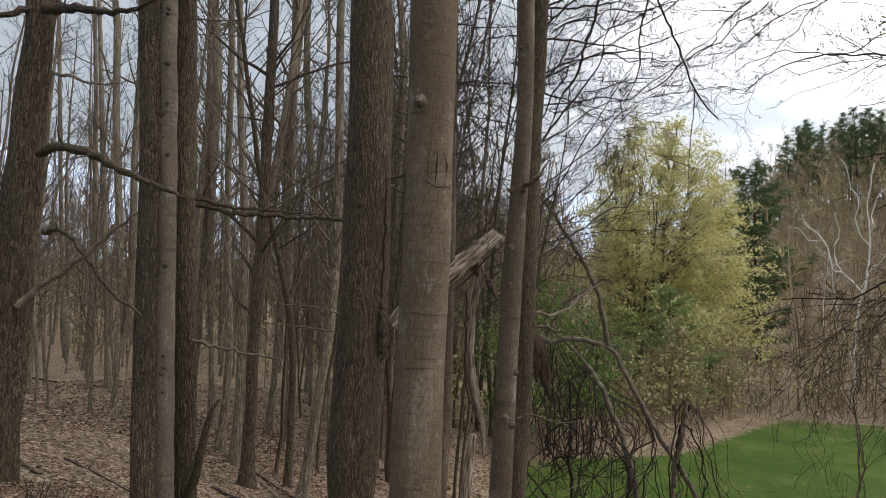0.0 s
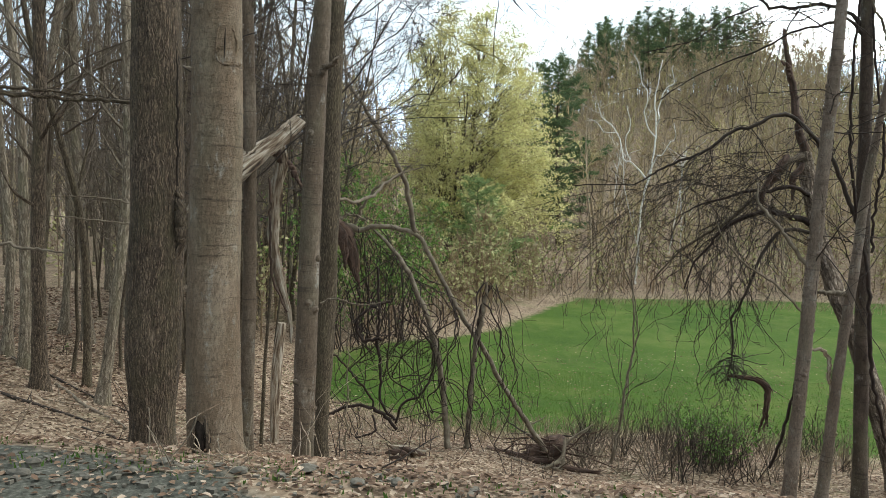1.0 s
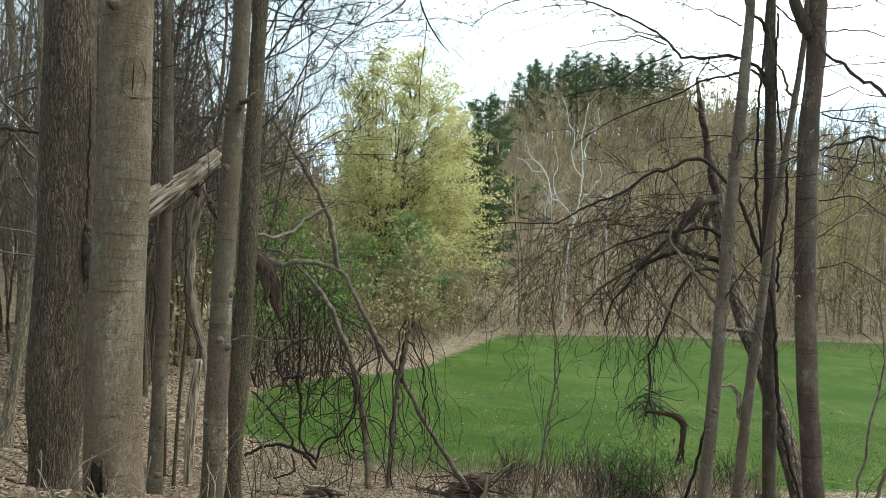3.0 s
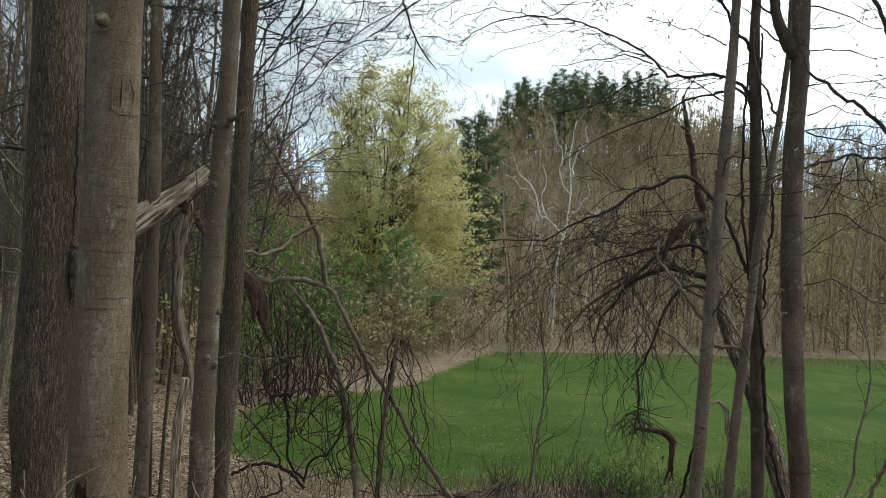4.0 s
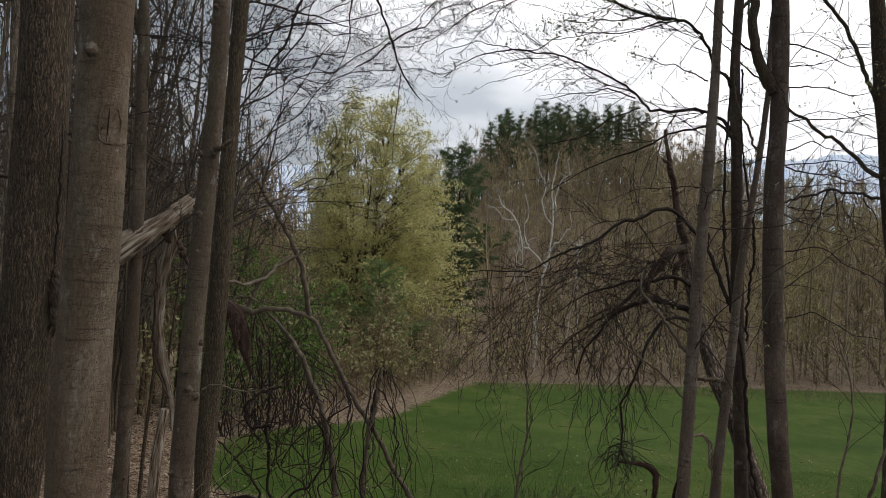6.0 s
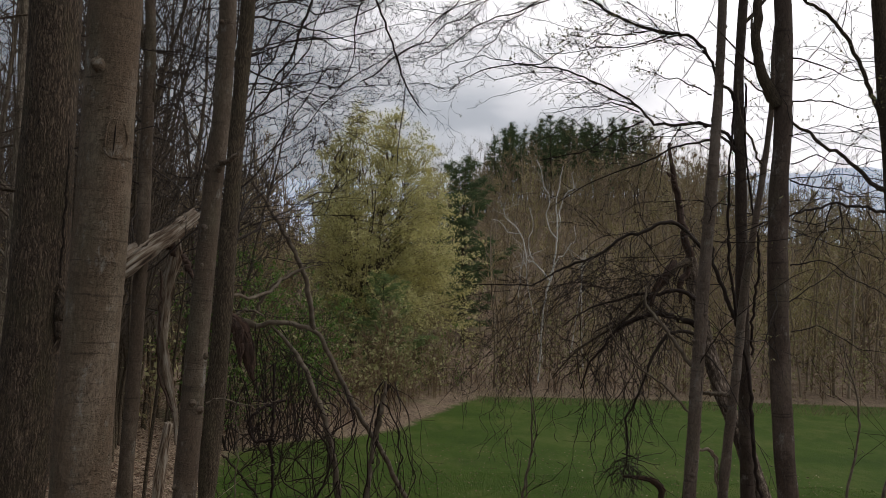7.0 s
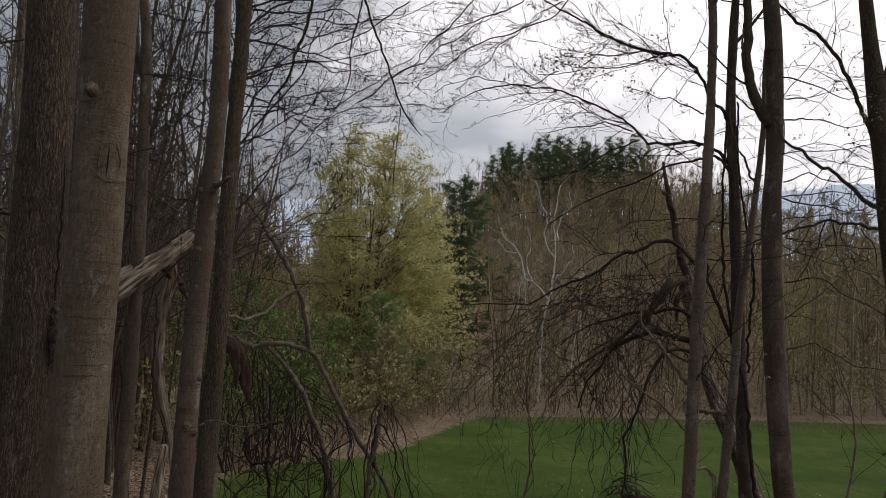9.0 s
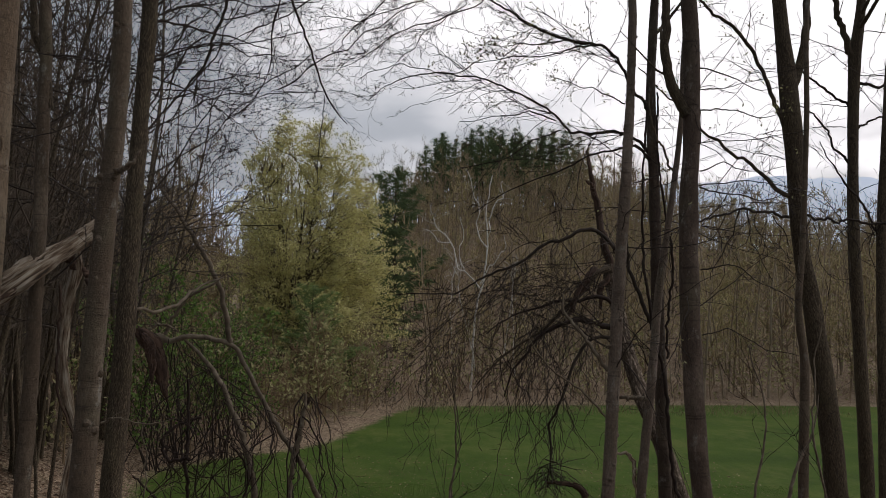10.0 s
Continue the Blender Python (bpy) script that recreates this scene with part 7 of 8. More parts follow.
starts2 = [(4.38, 11.30, 4.24), (4.37, 11.30, 5.07), (4.38, 11.30, 3.02), (5.36, 11.80, 5.49), (5.90, 12.50, 4.71)]
for i in range(22):
    g_ = np.random.default_rng(2400 + i)
    q_ = wander(starts2[i % 5], (g_.normal(0.5, 0.6), g_.normal(0, 0.4), g_.normal(0.1, 0.35)), g_.uniform(0.8, 2.0), g_, 9, 0.15, 0.0)
    limb(stout, np.c_[q_, np.linspace(0.009, 0.0035, 10)], TWIG, 2440 + i, per_m=3.2, depth=1, ratio=0.3, lift=0.1, wobble=0.25, bud=0.08, budsize=0.016)


# ---- shrubs, logs, litter and grass ----
def shrub(name, at, seed, tall, wide, stems, label, leafmat=None, leafn=2, leafsize=0.05, bark=None, per_m=2.5, keep=1.0):
    g = np.random.default_rng(seed)
    z = ground_z(at[0], at[1])
    t = thing(name, (at[0], at[1], z), label, "shrub", "shrubs")
    tips = []
    for i in range(stems):
        a = g.uniform(0, 6.3)
        st = (at[0] + 0.12 * wide * g.normal(), at[1] + 0.12 * wide * g.normal())
        o = g.uniform(0.1, 1.0) * wide / tall
        q = wander((st[0], st[1], ground_z(*st) - 0.03), (math.cos(a) * o, math.sin(a) * o, 1), tall * g.uniform(0.6, 1.1), g, 8, 0.12, 0.0)
        r = 0.004 + 0.004 * tall * g.uniform(0.6, 1.2)
        sh = Shape()
        tube(sh, q, np.linspace(r, 0.002, 9), 5, cap=False)
        sprout(sh, q, r, 0.003, g, 1, per_m, 0.35, (0.4, 1.0), 0.2, 0.18, 0.1, tips, float(np.clip(0.00022 * at[1], 0.0015, 0.006)))
        put("stem", sh, bark or TWIG, t)
    if leafmat and tips:
        tp = np.array(tips)
        tp = tp[g.random(len(tp)) < keep]
        ls = Shape()
        leaves(ls, tp, g, leafsize, leafsize * 1.2, leafn)
        put("foliage", ls, leafmat, t)
    return t


# fresh green undergrowth beside the vines and under the maple
for i, (p, tall, wide) in enumerate((((-8.71, 30.00, -2.91), 7.5, 2.6), ((-7.55, 31.00, -3.01), 7.0, 2.4), ((-7.23, 34.00, -3.03), 6.0, 2.2), ((-9.24, 28.00, -2.65), 6.5, 2.2))):
    shrub("tall_shrub", p, 800 + i, tall, wide, 9, "tall shrub in small fresh green leaf", LEAF_GREEN, 3, 0.075, per_m=1.8, keep=0.85)
for i in range(12):
    g_ = np.random.default_rng(820 + i)
    x_, y_ = g_.uniform(-13, -2.5), g_.uniform(47, 56)
    shrub("shrub", (x_, y_), 830 + i, g_.uniform(2.5, 5), 1.6, 6, "loose shrub with sparse green leaves under the trees", LEAF_GREEN, 2, 0.12, per_m=1.2, keep=0.5)
for i, p in enumerate(((-4.94, 46.00, -3.65), (-3.84, 47.00, -3.79), (-2.93, 49.00, -3.91), (-1.59, 51.00, -3.79), (-5.70, 44.00, -3.61), (-6.38, 42.00, -3.72), (-6.97, 40.00, -3.80))):
    shrub("shrub", p, 1850 + i, 1.5 + 0.25 * (i % 4), 1.4, 8, "loose brown shrub with a few fresh leaves", LEAF_GREEN, 2, 0.09, bark=BRANCH_GREY, per_m=1.8, keep=0.35)
# brambles at the foot of the bank
gb = np.random.default_rng(840)
for i in range(70):
    px_ = gb.uniform(-0.3, 5.2)
    y_ = gb.uniform(13.6, 18.4)
    shrub("bramble", (px_, y_), 850 + i, gb.uniform(0.6, 1.35), gb.uniform(0.5, 1.1), 8, "tangle of bare grey bramble canes", None, bark=(BRANCH_GREY, TWIG_WOODS, TWIG)[i % 3], per_m=3)
for i, p in enumerate(((2.59, 15.50, -2.97), (2.23, 15.20, -3.02), (2.97, 15.60, -3.03), (2.23, 16.00, -2.92), (2.67, 15.00, -3.14), (2.33, 14.80, -3.20))):
    shrub("green_shrub", p, 890 + i, 1.15, 0.9, 11, "low bright green leafy shrub at the lawn's edge", LEAF_GREEN, 3, 0.038, per_m=4)
for i in range(14):
    g_ = np.random.default_rng(900 + i)
    x_, y_ = g_.uniform(-6.0, -0.5), g_.uniform(9, 17.5)
    shrub("seedling", (x_, y_), 905 + i, g_.uniform(0.5, 1.3), 0.4, 3, "thin bare seedling among dead leaves", None, per_m=2.5)
for i in range(16):
    g_ = np.random.default_rng(930 + i)
    y_ = g_.uniform(7, 26)
    x_ = -y_ * math.tan(math.radians(g_.uniform(26, 48)))
    shrub("seedling", (x_, y_), 950 + i, g_.uniform(0.25, 0.8), 0.5, 4, "small green seedling in the leaf litter", LEAF_GREEN, 2, 0.035, per_m=3.5)
for i, p in enumerate(((-6.43, 5.00, -0.06), (-6.09, 4.90, -0.04), (-4.69, 4.60, -0.13))):
    shrub("green_plant", p, 970 + i, 0.3, 0.25, 8, "leafy green plant at the road's edge", LEAF_GREEN, 3, 0.03, per_m=7)


def log(name, ctrl, mat, seed, label, sides=14, rough=0.1, ridges=0.15, stubs=3, category="log"):
    c = np.array(ctrl, float)
    for r_ in c:
        r_[2] = max(r_[2], ground_z(r_[0], r_[1]) + r_[3] * 0.45) if len(r_) else r_[2]
    t = thing(name, (c[0, 0], c[0, 1], ground_z(c[0, 0], c[0, 1])), label, category, "fallen wood")
    line = spline(c, 30)
    sh = Shape()
    tube(sh, line[:, :3], line[:, 3], sides, rough, ridges, seed)
    put("stem", sh, mat, t)
    g = np.random.default_rng(seed)
    for i in range(stubs):
        k = int(g.uniform(0.1, 0.9) * 29)
        q = wander(line[k, :3], (g.normal(), g.normal(), 0.7), g.uniform(0.15, 0.6), g, 5, 0.15, 0.1)
        bs = Shape()
        tube(bs, q, np.linspace(line[k, 3] * 0.4, 0.004, 6), 6)
        put("branch_stub", bs, mat, t)
    return t


def flat_log(p0, p1, r, mat, seed, label, name="log", stubs=2):
    """A stick or log lying between two spots on the ground."""
    g = np.random.default_rng(seed)
    pts = []
    for u in np.linspace(0, 1, 6):
        x = p0[0] + (p1[0] - p0[0]) * u + g.normal(0, 0.03)
        y = p0[1] + (p1[1] - p0[1]) * u + g.normal(0, 0.03)
        pts.append((x, y, ground_z(x, y) + r * 0.6, r * (1.1 - 0.5 * u)))
    return log(name, pts, mat, seed, label, 8 if r < 0.05 else 14, 0.1, 0.1 if r > 0.04 else 0, stubs, "fallen branch" if r < 0.05 else "log")


# uprooted stump at the bank's foot
def uprooted(at, seed):
    g = np.random.default_rng(seed)
    x, y = at[0], at[1]
    z = ground_z(x, y)
    t = thing("uprooted_stump", (x, y, z), "uprooted rotting stump with tangled bare roots", "stump")
    sh = Shape()
    ln = spline(np.array([(x - 0.75, y - 0.25, z + 0.02, 0.06), (x - 0.45, y - 0.15, z + 0.14, 0.12), (x - 0.1, y, z + 0.28, 0.19), (x + 0.14, y + 0.05, z + 0.42, 0.15), (x + 0.2, y + 0.1, z + 0.52, 0.07)]), 34)
    tube(sh, ln[:, :3], ln[:, 3], 26, 0.2, 0.35, seed)
    put("stump", sh, RED_WOOD, t)
    for i in range(24):
        a = g.uniform(0, 6.3)
        st = np.array([x + 0.1, y, z + 0.3]) + g.normal(0, 0.1, 3)
        d = np.array([math.cos(a), 0.7 * math.sin(a), g.uniform(-0.35, 0.55)])
        q = wander(st, d, g.uniform(0.4, 1.7), g, 9, 0.2, -0.3)
        q[:, 2] = np.maximum(q[:, 2], height(q[:, 0], q[:, 1]) + 0.01)
        r = g.uniform(0.009, 0.032)
        rs = Shape()
        tube(rs, q, np.linspace(r, 0.007, 10), 8, 0.15, 0.1, i)
        sprout(rs, q, r * 0.7, 0.008, g, 0, 3, 0.35, (0.5, 1.2), -0.2, 0.25, 0.2, None, 0.005)
        put("root", rs, (RED_WOOD, TWIG, BRANCH_GREY)[int(g.integers(3))], t)
    return t


uprooted((-0.52, 14.60, -3.35), 1001)
for i, c in enumerate(([(-0.59, 14.00, -3.70, 0.083), (-0.35, 14.10, -3.27, 0.073), (-0.26, 14.30, -2.80, 0.052), (0.24, 14.50, -2.42, 0.026)], [(-0.26, 14.20, -2.61, 0.036), (-0.35, 14.00, -2.98, 0.051), (-0.65, 13.90, -3.44, 0.062), (-1.25, 13.80, -3.68, 0.057)], [(-0.41, 14.20, -3.15, 0.104), (0.01, 14.10, -3.35, 0.093), (0.37, 14.00, -3.65, 0.071)], [(-1.71, 14.20, -3.52, 0.074), (-1.19, 14.30, -3.43, 0.106), (-0.77, 14.30, -3.25, 0.127), (-0.52, 14.40, -3.12, 0.085)])):
    log("fallen_branch", [(*q[:3], q[3] * 0.6) for q in c], BRANCH_GREY if i in (0, 1) else RED_WOOD, 1010 + i, "weathered fallen branch by the stump", 10, 0.14, 0.12, 3, "fallen branch")
def splintered_log(at, seed):
    """A short rotten log with splinters standing out of its broken end."""
    g = np.random.default_rng(seed)
    x, y = at
    z = ground_z(x, y)
    t = thing("rotten_log", (x, y, z), "short rotten log with splintered ends", "log", "fallen wood")
    for i in range(9):
        a = g.normal(0.1, 0.5)
        d = np.array([math.cos(a), math.sin(a), g.normal(0.05, 0.22)])
        c = np.array([x + g.normal(0, 0.12), y + g.normal(0, 0.08), z + 0.05 + 0.012 * i])
        ln = g.uniform(0.12, 0.3)
        q = np.array([c - d * ln, c - d * ln * 0.4, c + d * ln * 0.5, c + d * ln]) + g.normal(0, 0.01, (4, 3))
        line = spline(np.c_[q, np.array([0.012, 0.05, 0.045, 0.006]) * g.uniform(0.6, 1.15)], 16)
        bs = Shape()
        tube(bs, line[:, :3], line[:, 3], 14, 0.25, 0.5, i, flat=0.45)
        put("splinter", bs, (DEAD_WOOD, RED_WOOD, DEAD_WOOD)[i % 3], t)


splintered_log((-2.55, 11.2), 1020)
for i, (a_, b_, r_) in enumerate((((-11.41, 13.50, -1.61), (-7.52, 12.00, -1.12), 0.03), ((-9.41, 12.50, -1.16), (-6.69, 10.50, -1.21), 0.03), ((-7.04, 9.80, -1.07), (-6.08, 9.60, -0.93), 0.022), ((-16.19, 12.00, -0.50), (-14.76, 12.00, -0.55), 0.035), ((-10.59, 9.00, -0.51), (-8.78, 8.60, -0.41), 0.02), ((-15.61, 14.00, -1.11), (-13.75, 13.50, -1.04), 0.03), ((-9.16, 10.80, -0.86), (-7.20, 10.30, -0.72), 0.03), ((-12.18, 14.00, -0.65), (-10.44, 13.00, -0.70), 0.03), ((-7.66, 14.00, -0.74), (-5.70, 13.00, -0.66), 0.03), ((-10.83, 8.00, -0.39), (-9.50, 7.60, -0.41), 0.045), ((-3.89, 12.00, -2.06), (-2.91, 11.50, -1.99), 0.02), ((-28.82, 25.00, -1.56), (-26.90, 26.00, -1.26), 0.07), ((-34.06, 26.00, -1.80), (-29.86, 25.00, -1.62), 0.06))):
    flat_log(a_, b_, r_, BRANCH_GREY if i % 2 else TWIG, 1030 + i, "fallen branch lying on dead leaves", "fallen_branch")
gl = np.random.default_rng(1100)
for i in range(60):
    y_ = gl.uniform(4.6, 24)
    x_ = y_ * math.tan(math.radians(gl.uniform(-46, 2)))
    if covers(np.array(x_), np.array(y_))[0] > -0.3:
        continue
    a_ = gl.uniform(0, 3.14)
    L_ = gl.uniform(0.3, 1.4)
    flat_log((x_, y_), (x_ + L_ * math.cos(a_), y_ + L_ * math.sin(a_)), gl.uniform(0.006, 0.018), (BRANCH_GREY, TWIG, DEAD_WOOD)[i % 3], 1110 + i, "thin dead stick on the leaf litter", "stick", 1)
# pale sticks by the trunk's foot
flat_log((-2.78, 4.40, 0.02), (-2.43, 4.50, 0.07), 0.008, DEAD_WOOD, 1201, "pale bare stick on the road's edge", "stick", 1)
flat_log((-2.49, 4.60, 0.00), (-2.24, 4.60, 0.09), 0.006, DEAD_WOOD, 1202, "pale bare stick on the road's edge", "stick", 1)
flat_log((-2.74, 4.40, 0.03), (-1.94, 4.50, -0.07), 0.009, BRANCH_GREY, 1203, "crooked fallen twig at the trunk's foot", "stick", 3)
# bare shoots climbing the pole tree's foot
g_ = np.random.default_rng(1210)
for i in range(3):
    q_ = wander((pline[0, 0] + 0.12 - 0.06 * i, pline[0, 1] - 0.3, ground_z(pline[0, 0], pline[0, 1] - 0.3)), (0.05, 0.05, 1), 0.9 + 0.3 * i, g_, 10, 0.2, 0.3)
    limb(pole, np.c_[q_, np.linspace(0.006, 0.002, 11)], DEAD_WOOD, 1220 + i, "climbing_shoot", per_m=3, depth=0, ratio=0.2)

# hollow and scar of the pale trunk
def hollow():
    k = np.array((-2.70, 5.04, -0.02))
    gk_ = np.random.default_rng(17)
    # solid tubes on the bark; the hollow's shade is painted into their colour
    sh = Shape()
    for dx, top_, bot_, r_ in ((-0.045, 0.05, -0.1, 0.022), (-0.02, 0.13, -0.14, 0.026), (0.008, 0.09, -0.15, 0.028), (0.032, 0.15, -0.12, 0.02), (0.05, 0.02, -0.14, 0.018)):
        zs = np.linspace(top_, bot_, 9)
        q = np.stack([k[0] + dx + gk_.normal(0, 0.005, 9), np.full(9, k[1] + 0.016) + 0.25 * (zs > 0.05) * (zs - 0.05), k[2] + zs], -1)
        tube(sh, q, r_ * np.interp(np.linspace(0, 1, 9), (0, 0.25, 1), (0.15, 0.9, 1)), 9, 0.3, seed=int(100 + dx * 1000), flat=0.9)
    put("hollow", sh, HOLE_SHADE, grey, "rotten hole whose dark depth is painted")
    for dx in (-0.055, 0.05):
        ls = Shape()
        ln = spline(np.array([(k[0] + dx * 0.6, k[1] + 0.0, k[2] + 0.13, 0.012), (k[0] + dx, k[1] - 0.005, k[2] + 0.03, 0.013), (k[0] + dx * 1.1, k[1] - 0.01, k[2] - 0.1, 0.014), (k[0] + dx, k[1], k[2] - 0.17, 0.012)]), 16)
        tube(ls, ln[:, :3], ln[:, 3], 10, 0.2, seed=10)
        put("callus", ls, BARK_DARK, grey)
    # long closed wound with a raised rim and a split down its middle
    s = np.array((-2.55, 5.08, 2.74))
    cx_ = float(np.interp(s[2], gline[:, 2], gline[:, 0]))
    cy_ = float(np.interp(s[2], gline[:, 2], gline[:, 1]))
    rr_ = float(np.interp(s[2], gline[:, 2], gline[:, 3]))

    def on_bark(dx, dz, out=0.0):
        x_ = s[0] + dx - cx_
        return (cx_ + x_, cy_ - math.sqrt(max(1e-4, rr_ ** 2 - x_ ** 2)) - out, s[2] + dz)
    rim = [on_bark(0.05 * math.copysign(abs(math.cos(a_)) ** 0.6, math.cos(a_)), 0.135 * math.copysign(abs(math.sin(a_)) ** 0.8, math.sin(a_))) for a_ in np.linspace(0, 2 * math.pi, 25)]
    ls = Shape()
    gj = np.random.default_rng(21)
    tube(ls, np.array(rim) + gj.normal(0, 0.004, (25, 3)), gj.uniform(0.002, 0.009, 25), 8, 0.35, seed=11, cap=False)
    put("bark_scar", ls, BARK_GREY, grey)
    ls = Shape()
    split = np.array([on_bark(0.004 * math.sin(9 * u_), u_, -0.001) for u_ in np.linspace(-0.12, 0.12, 14)])
    tube(ls, split, 0.0045 * np.sin(np.linspace(0.15, 3.0, 14)) + 0.001, 6, 0.2, seed=12)
    # the split is a thin tube with its shade in the colour
    put("bark_crack", ls, HOLE_SHADE, grey)
    kb = np.array((-2.68, 5.10, 3.25))
    ks = Shape()
    knob(ks, kb, (-0.25, -1, -0.1), 0.062, np.random.default_rng(3))
    put("branch_knot", ks, BARK_GREY, grey)
    ks = Shape()
    knob(ks, kb + np.array([0, -0.01, 0.02]), (-0.1, -1, 0.4), 0.034, np.random.default_rng(4))
    put("branch_knot", ks, BARK_GREY, grey)


hollow()


def warts(tree, line, z0, z1, seed, mat, size=(0.004, 0.0085)):
    """Rows of small raised lenticels round a trunk."""
    g = np.random.default_rng(seed)
    sh = Shape()
    z = z0
    while z < z1:
        a0, n = g.uniform(0, 6.3), int(g.integers(5, 20))
        for i in range(n):
            a = a0 + g.uniform(0, 2.6)
            zz = z + g.normal(0, 0.012)
            k = int(np.argmin(np.abs(line[:, 2] - zz)))
            r = line[k, 3]
            o = np.array([math.cos(a), math.sin(a), 0])
            t = np.array([-math.sin(a), math.cos(a), 0])
            c = np.array([line[k, 0], line[k, 1], zz]) + o * r * 0.985
            w, h, d = g.uniform(*size) * 1.5, g.uniform(*size), g.uniform(*size) * 1.1
            up = np.array([0, 0, 1.0])
            v = [c - t * w, c - up * h, c + t * w, c + up * h, c - t * w * 0.45 + o * d, c - up * h * 0.4 + o * d, c + t * w * 0.45 + o * d, c + up * h * 0.4 + o * d]
            sh.add(v, [(0, 1, 5, 4), (1, 2, 6, 5), (2, 3, 7, 6), (3, 0, 4, 7), (4, 5, 6, 7)], np.array(v) * 1.0)
        z += g.uniform(0.025, 0.09)
    tagged(put("bark_relief", sh, mat, tree, "rows of small raised warts"), kind="stuff")


warts(grey, gline, 0.15, 4.3, 71, BARK_GREY, (0.005, 0.011))
warts(pole, pline, -0.6, 4.6, 72, BARK_POLE, (0.004, 0.008))
warts(knobby, kline, -1.6, 5.5, 73, BARK_PALE, (0.006, 0.012))
gh_ = np.random.default_rng(1215)
for i in range(9):
    a_ = gh_.uniform(-0.5, 0.5)
    x_, y_ = gh_.uniform(-3.1, -2.0), gh_.uniform(4.25, 4.75)
    flat_log((x_, y_), (x_ + gh_.uniform(0.3, 0.8) * math.cos(a_), y_ + 0.3 * math.sin(a_)), gh_.uniform(0.004, 0.008), (DEAD_WOOD, BRANCH_GREY)[i % 2], 1230 + i, "thin bare twig on the road's edge", "stick", 2)


# loose stones of the shoulder
def stone_mesh(seed):
    bm = bmesh.new()
    bmesh.ops.create_icosphere(bm, subdivisions=2, radius=1)
    g = np.random.default_rng(seed)
    ph = g.uniform(0, 6.3, 6)
    for v in bm.verts:
        k = 1 + 0.18 * math.sin(3 * v.co.x + ph[0]) + 0.15 * math.sin(4 * v.co.y + ph[1]) + 0.12 * math.sin(5 * v.co.z + ph[2])
        v.co = Vector((v.co.x * k, v.co.y * k * 0.8, v.co.z * k * 0.55))
    me = bpy.data.meshes.new("stone")
    bm.to_mesh(me)
    bm.free()
    me.materials.append(STONE)
    return me


stones = [stone_mesh(i) for i in range(4)]
gs_ = np.random.default_rng(1300)
for i, (p, k) in enumerate((((-2.93, 4.05, -0.03), 0.045), ((-1.73, 4.60, -0.11), 0.06), ((-1.32, 4.30, -0.08), 0.06), ((-2.65, 4.45, 0.01), 0.06), ((-2.75, 4.20, -0.01), 0.05), ((-2.12, 4.40, -0.05), 0.06), ((-3.39, 4.20, -0.06), 0.06), ((-1.11, 4.40, -0.09), 0.05), ((-3.34, 4.00, -0.01), 0.06))):
    ob = new("stone", stones[i % 4])
    ob.location = (p[0], p[1], ground_z(p[0], p[1]) + k * 0.3)
    ob.scale = (k, k, k)
    ob.rotation_euler = (0, 0, gs_.uniform(0, 6.3))
    tagged(ob, "grey stone half sunk in the gravel shoulder", "stone", "stones of the shoulder")
grit = Shape()
for i in range(900):
    x_, y_ = gs_.uniform(-6.5, 1.5), gs_.uniform(3.0, 4.6)
    k = gs_.uniform(0.006, 0.022)
    c = np.array([x_, y_, ground_z(x_, y_) + k * 0.3])
    o = gs_.normal(0, 1, (8, 3)) * 0.25 + np.array([(-1, -1, -1), (1, -1, -1), (1, 1, -1), (-1, 1, -1), (-1, -1, 1), (1, -1, 1), (1, 1, 1), (-1, 1, 1)])
    grit.add(c + o * k * np.array([1, 1, 0.7]), [(0, 3, 2, 1), (4, 5, 6, 7), (0, 1, 5, 4), (1, 2, 6, 5), (2, 3, 7, 6), (3, 0, 4, 7)])
ob = new("gravel", grit.mesh("gravel", STONE, False))
tagged(ob, "loose grey gravel on the road's shoulder", "gravel", kind="stuff")


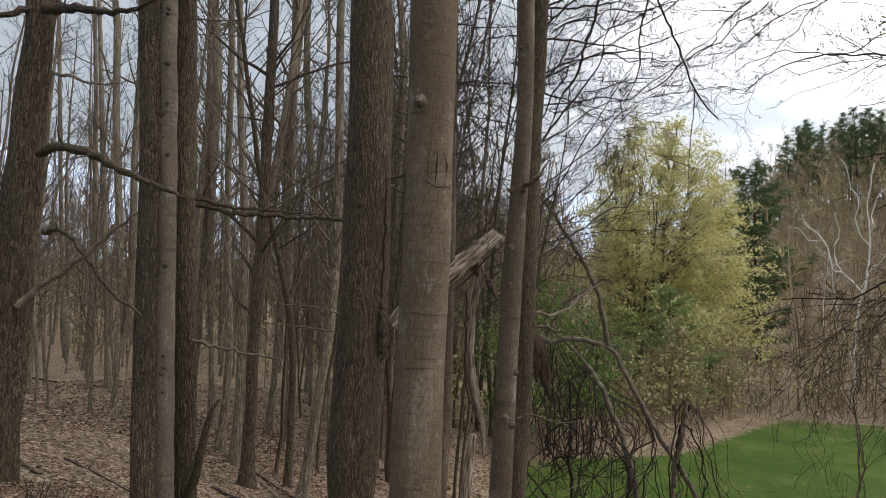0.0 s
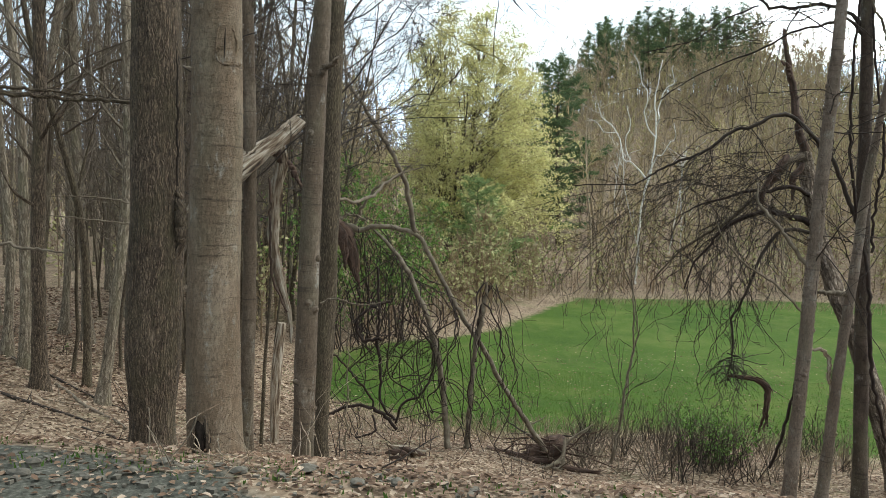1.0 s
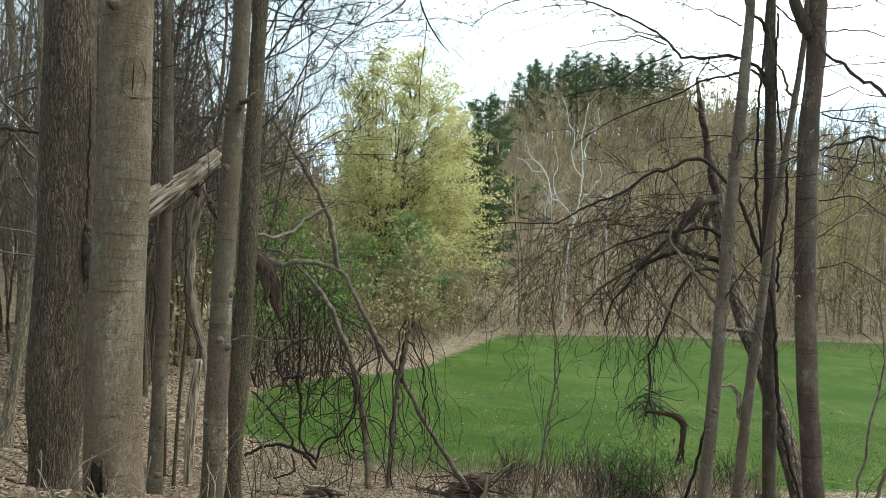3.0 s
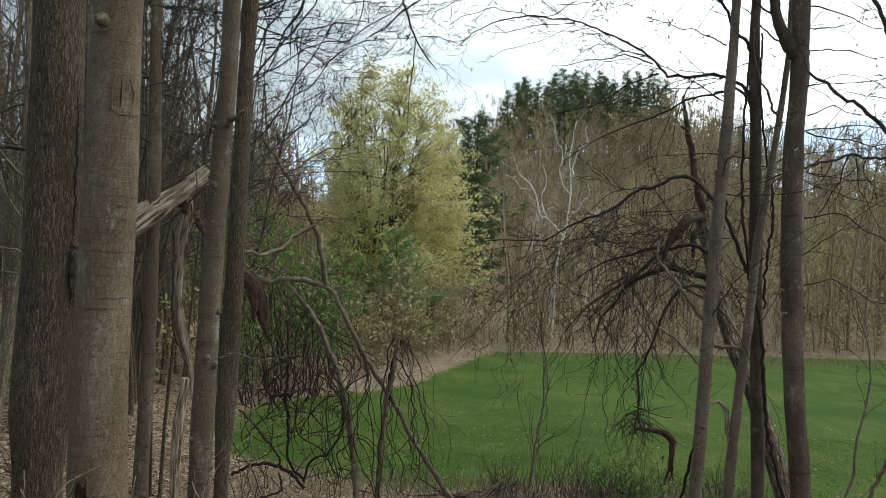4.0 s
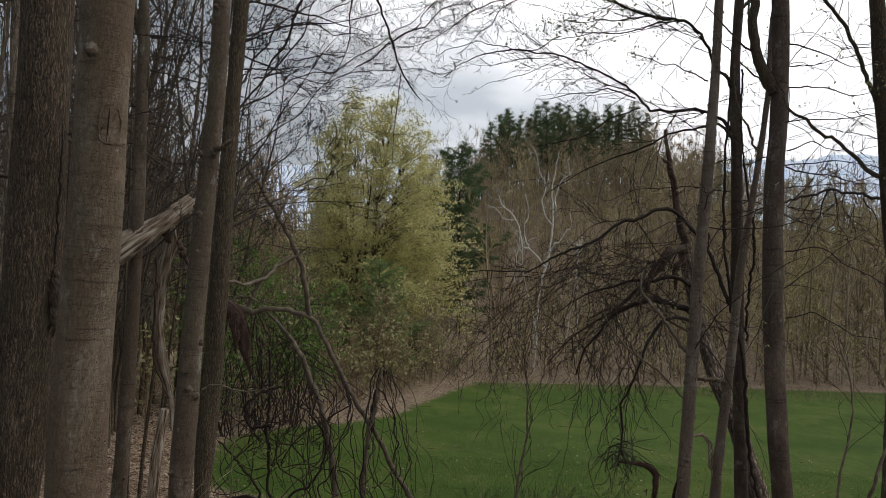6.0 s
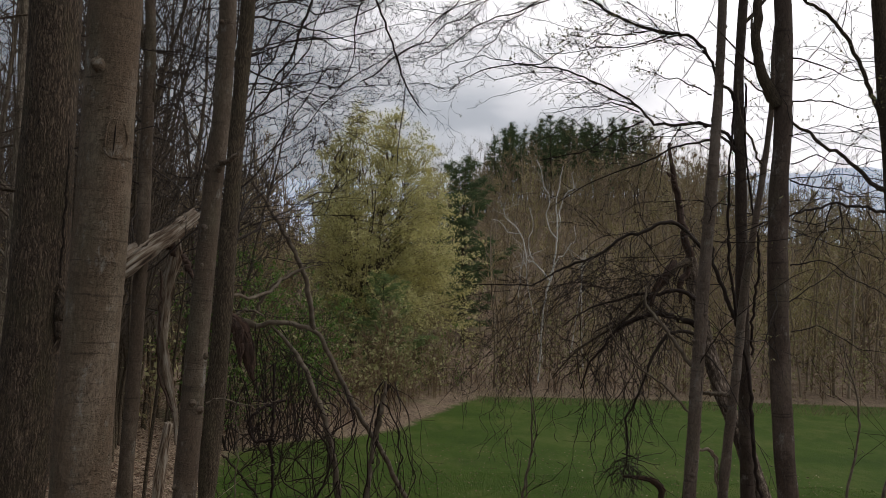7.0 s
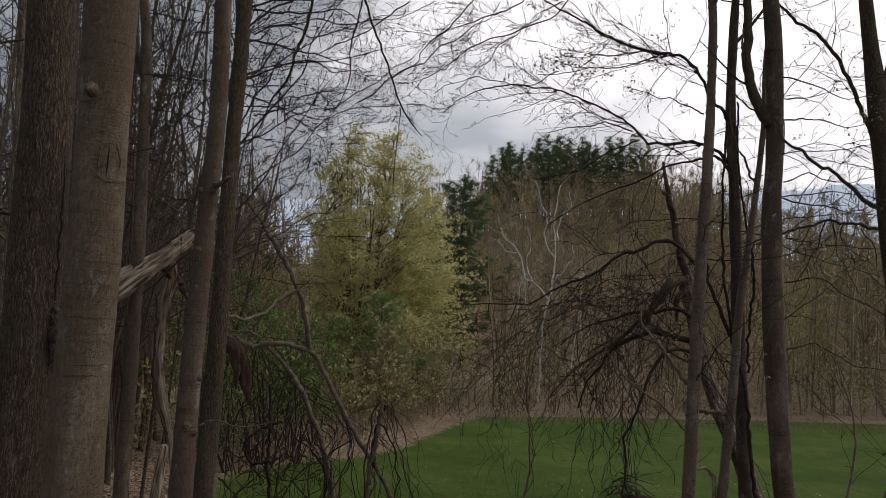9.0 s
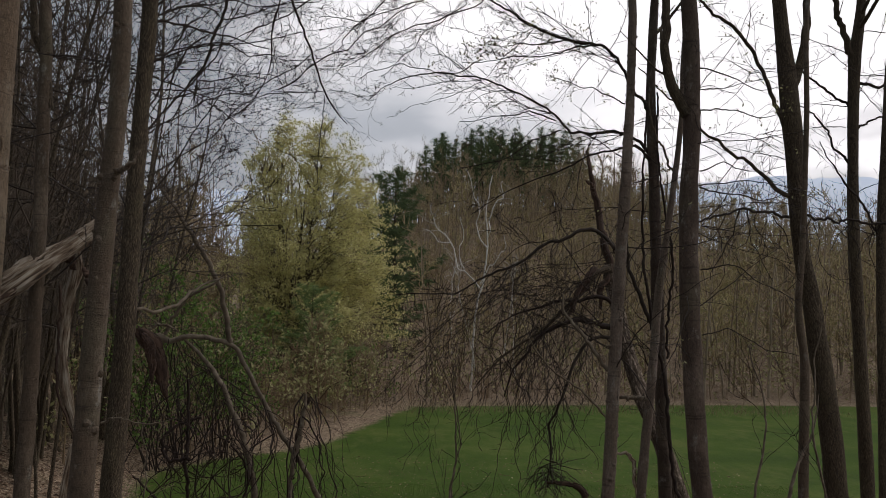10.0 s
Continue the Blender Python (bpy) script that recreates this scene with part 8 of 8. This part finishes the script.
def litter(name, n, x0, x1, y0, y1, size, seed, label, on_lawn=0.0):
    g = np.random.default_rng(seed)
    x, y = g.uniform(x0, x1, n), y0 + (y1 - y0) * g.random(n)
    c1_, c2_ = covers(x, y)
    ok = ((c1_ < g.uniform(-0.6, 0.5, n)) | (g.random(n) < on_lawn)) & ((c2_ < g.uniform(-0.9, 0.45, n)) | (g.random(n) < 0.2))
    x, y = x[ok], y[ok]
    n = len(x)
    z = height(x, y) + g.uniform(0.004, 0.035, n)
    s = size * g.uniform(0.5, 1.25, n)
    a = g.uniform(0, 6.3, n)
    tilt = g.normal(0, 0.35, (n, 2))
    fold = g.uniform(0.1, 0.7, n)
    cx, sx = np.cos(a), np.sin(a)
    sh = Shape()
    pts = []
    # a folded leaf: midrib of three points and two lobes each side
    for u, v, w in ((-1, 0, 0.1), (0.05, 0, -0.05), (1, 0, 0.15), (-0.25, 0.62, 1), (0.5, 0.5, 0.9), (-0.25, -0.62, 1), (0.5, -0.5, 0.9)):
        px_ = x + s * (u * cx - v * sx)
        py_ = y + s * (u * sx + v * cx)
        pz_ = z + s * (w * fold * 0.6 + tilt[:, 0] * u * 0.5 + tilt[:, 1] * v * 0.5)
        pts.append(np.stack([px_, py_, np.maximum(pz_, height(px_, py_) + 0.002)], -1))
    v = np.stack(pts, 1).reshape(-1, 3)
    k = (np.arange(n) * 7)[:, None]
    q = np.concatenate([k + np.array([[0, 1, 4, 3]]), k + np.array([[0, 5, 6, 1]]), k + np.array([[1, 6, 2, 4]])])
    sh.add(v, q)
    ob = new(name, sh.mesh(name, LITTER, False))
    return tagged(ob, label, "leaf litter", kind="stuff")


litter("leaf_litter", 44000, -9, 3, 3.2, 8, 0.025, 1401, "curled brown dead leaves near the road")
litter("leaf_litter", 40000, -16, 6, 7.5, 19, 0.031, 1402, "brown dead leaves covering the bank")
litter("leaf_litter", 26000, -30, -6, 12, 30, 0.06, 1403, "brown dead leaves on the wood's floor")
litter("fallen_leaves", 6500, -9, 12, 18, 32, 0.036, 1404, "scattered pale dead leaves on the lawn", 0.5)


def turf(name, n, x0, x1, y0, y1, tall, seed, mat, label, want=0.0):
    g = np.random.default_rng(seed)
    x, y = g.uniform(x0, x1, n), g.uniform(y0, y1, n)
    ok = covers(x, y)[0] > want + g.uniform(-0.5, 0.4, n)
    x, y = x[ok], y[ok]
    n = len(x)
    z = height(x, y)
    a = g.uniform(0, 6.3, n)
    h = tall * g.uniform(0.5, 1.2, n)
    w = 0.006 + 0.004 * g.random(n)
    lx, ly = g.normal(0, 0.35, n) * h, g.normal(0, 0.35, n) * h
    cx, sx = np.cos(a) * w, np.sin(a) * w
    v = np.stack([np.stack([x - cx, y - sx, z - 0.01], -1), np.stack([x + cx, y + sx, z - 0.01], -1), np.stack([x + cx * 0.6 + lx * 0.5, y + sx * 0.6 + ly * 0.5, z + h * 0.65], -1), np.stack([x + lx, y + ly, z + h], -1)], 1).reshape(-1, 3)
    sh = Shape()
    sh.add(v, np.arange(n * 4).reshape(-1, 4))
    ob = new(name, sh.mesh(name, mat, False))
    return tagged(ob, label, "grass", kind="stuff")


turf("grass", 60000, -10, 13, 16.5, 27, 0.035, 1501, BLADES, "short green lawn grass", 0.0)
turf("grass", 1100, -6.5, 2.0, 4.1, 5.0, 0.035, 1502, BLADES, "sparse green grass at the road's edge", -6.0)
turf("dry_grass", 2600, -6, 6, 15, 20, 0.28, 1503, DRY_GRASS, "dry straw-coloured grass at the lawn's edge", -0.9)
turf("dry_grass", 2600, -10, 26, 46, 51, 0.3, 1504, DRY_GRASS, "dry straw-coloured grass beyond the lawn", -1.0)
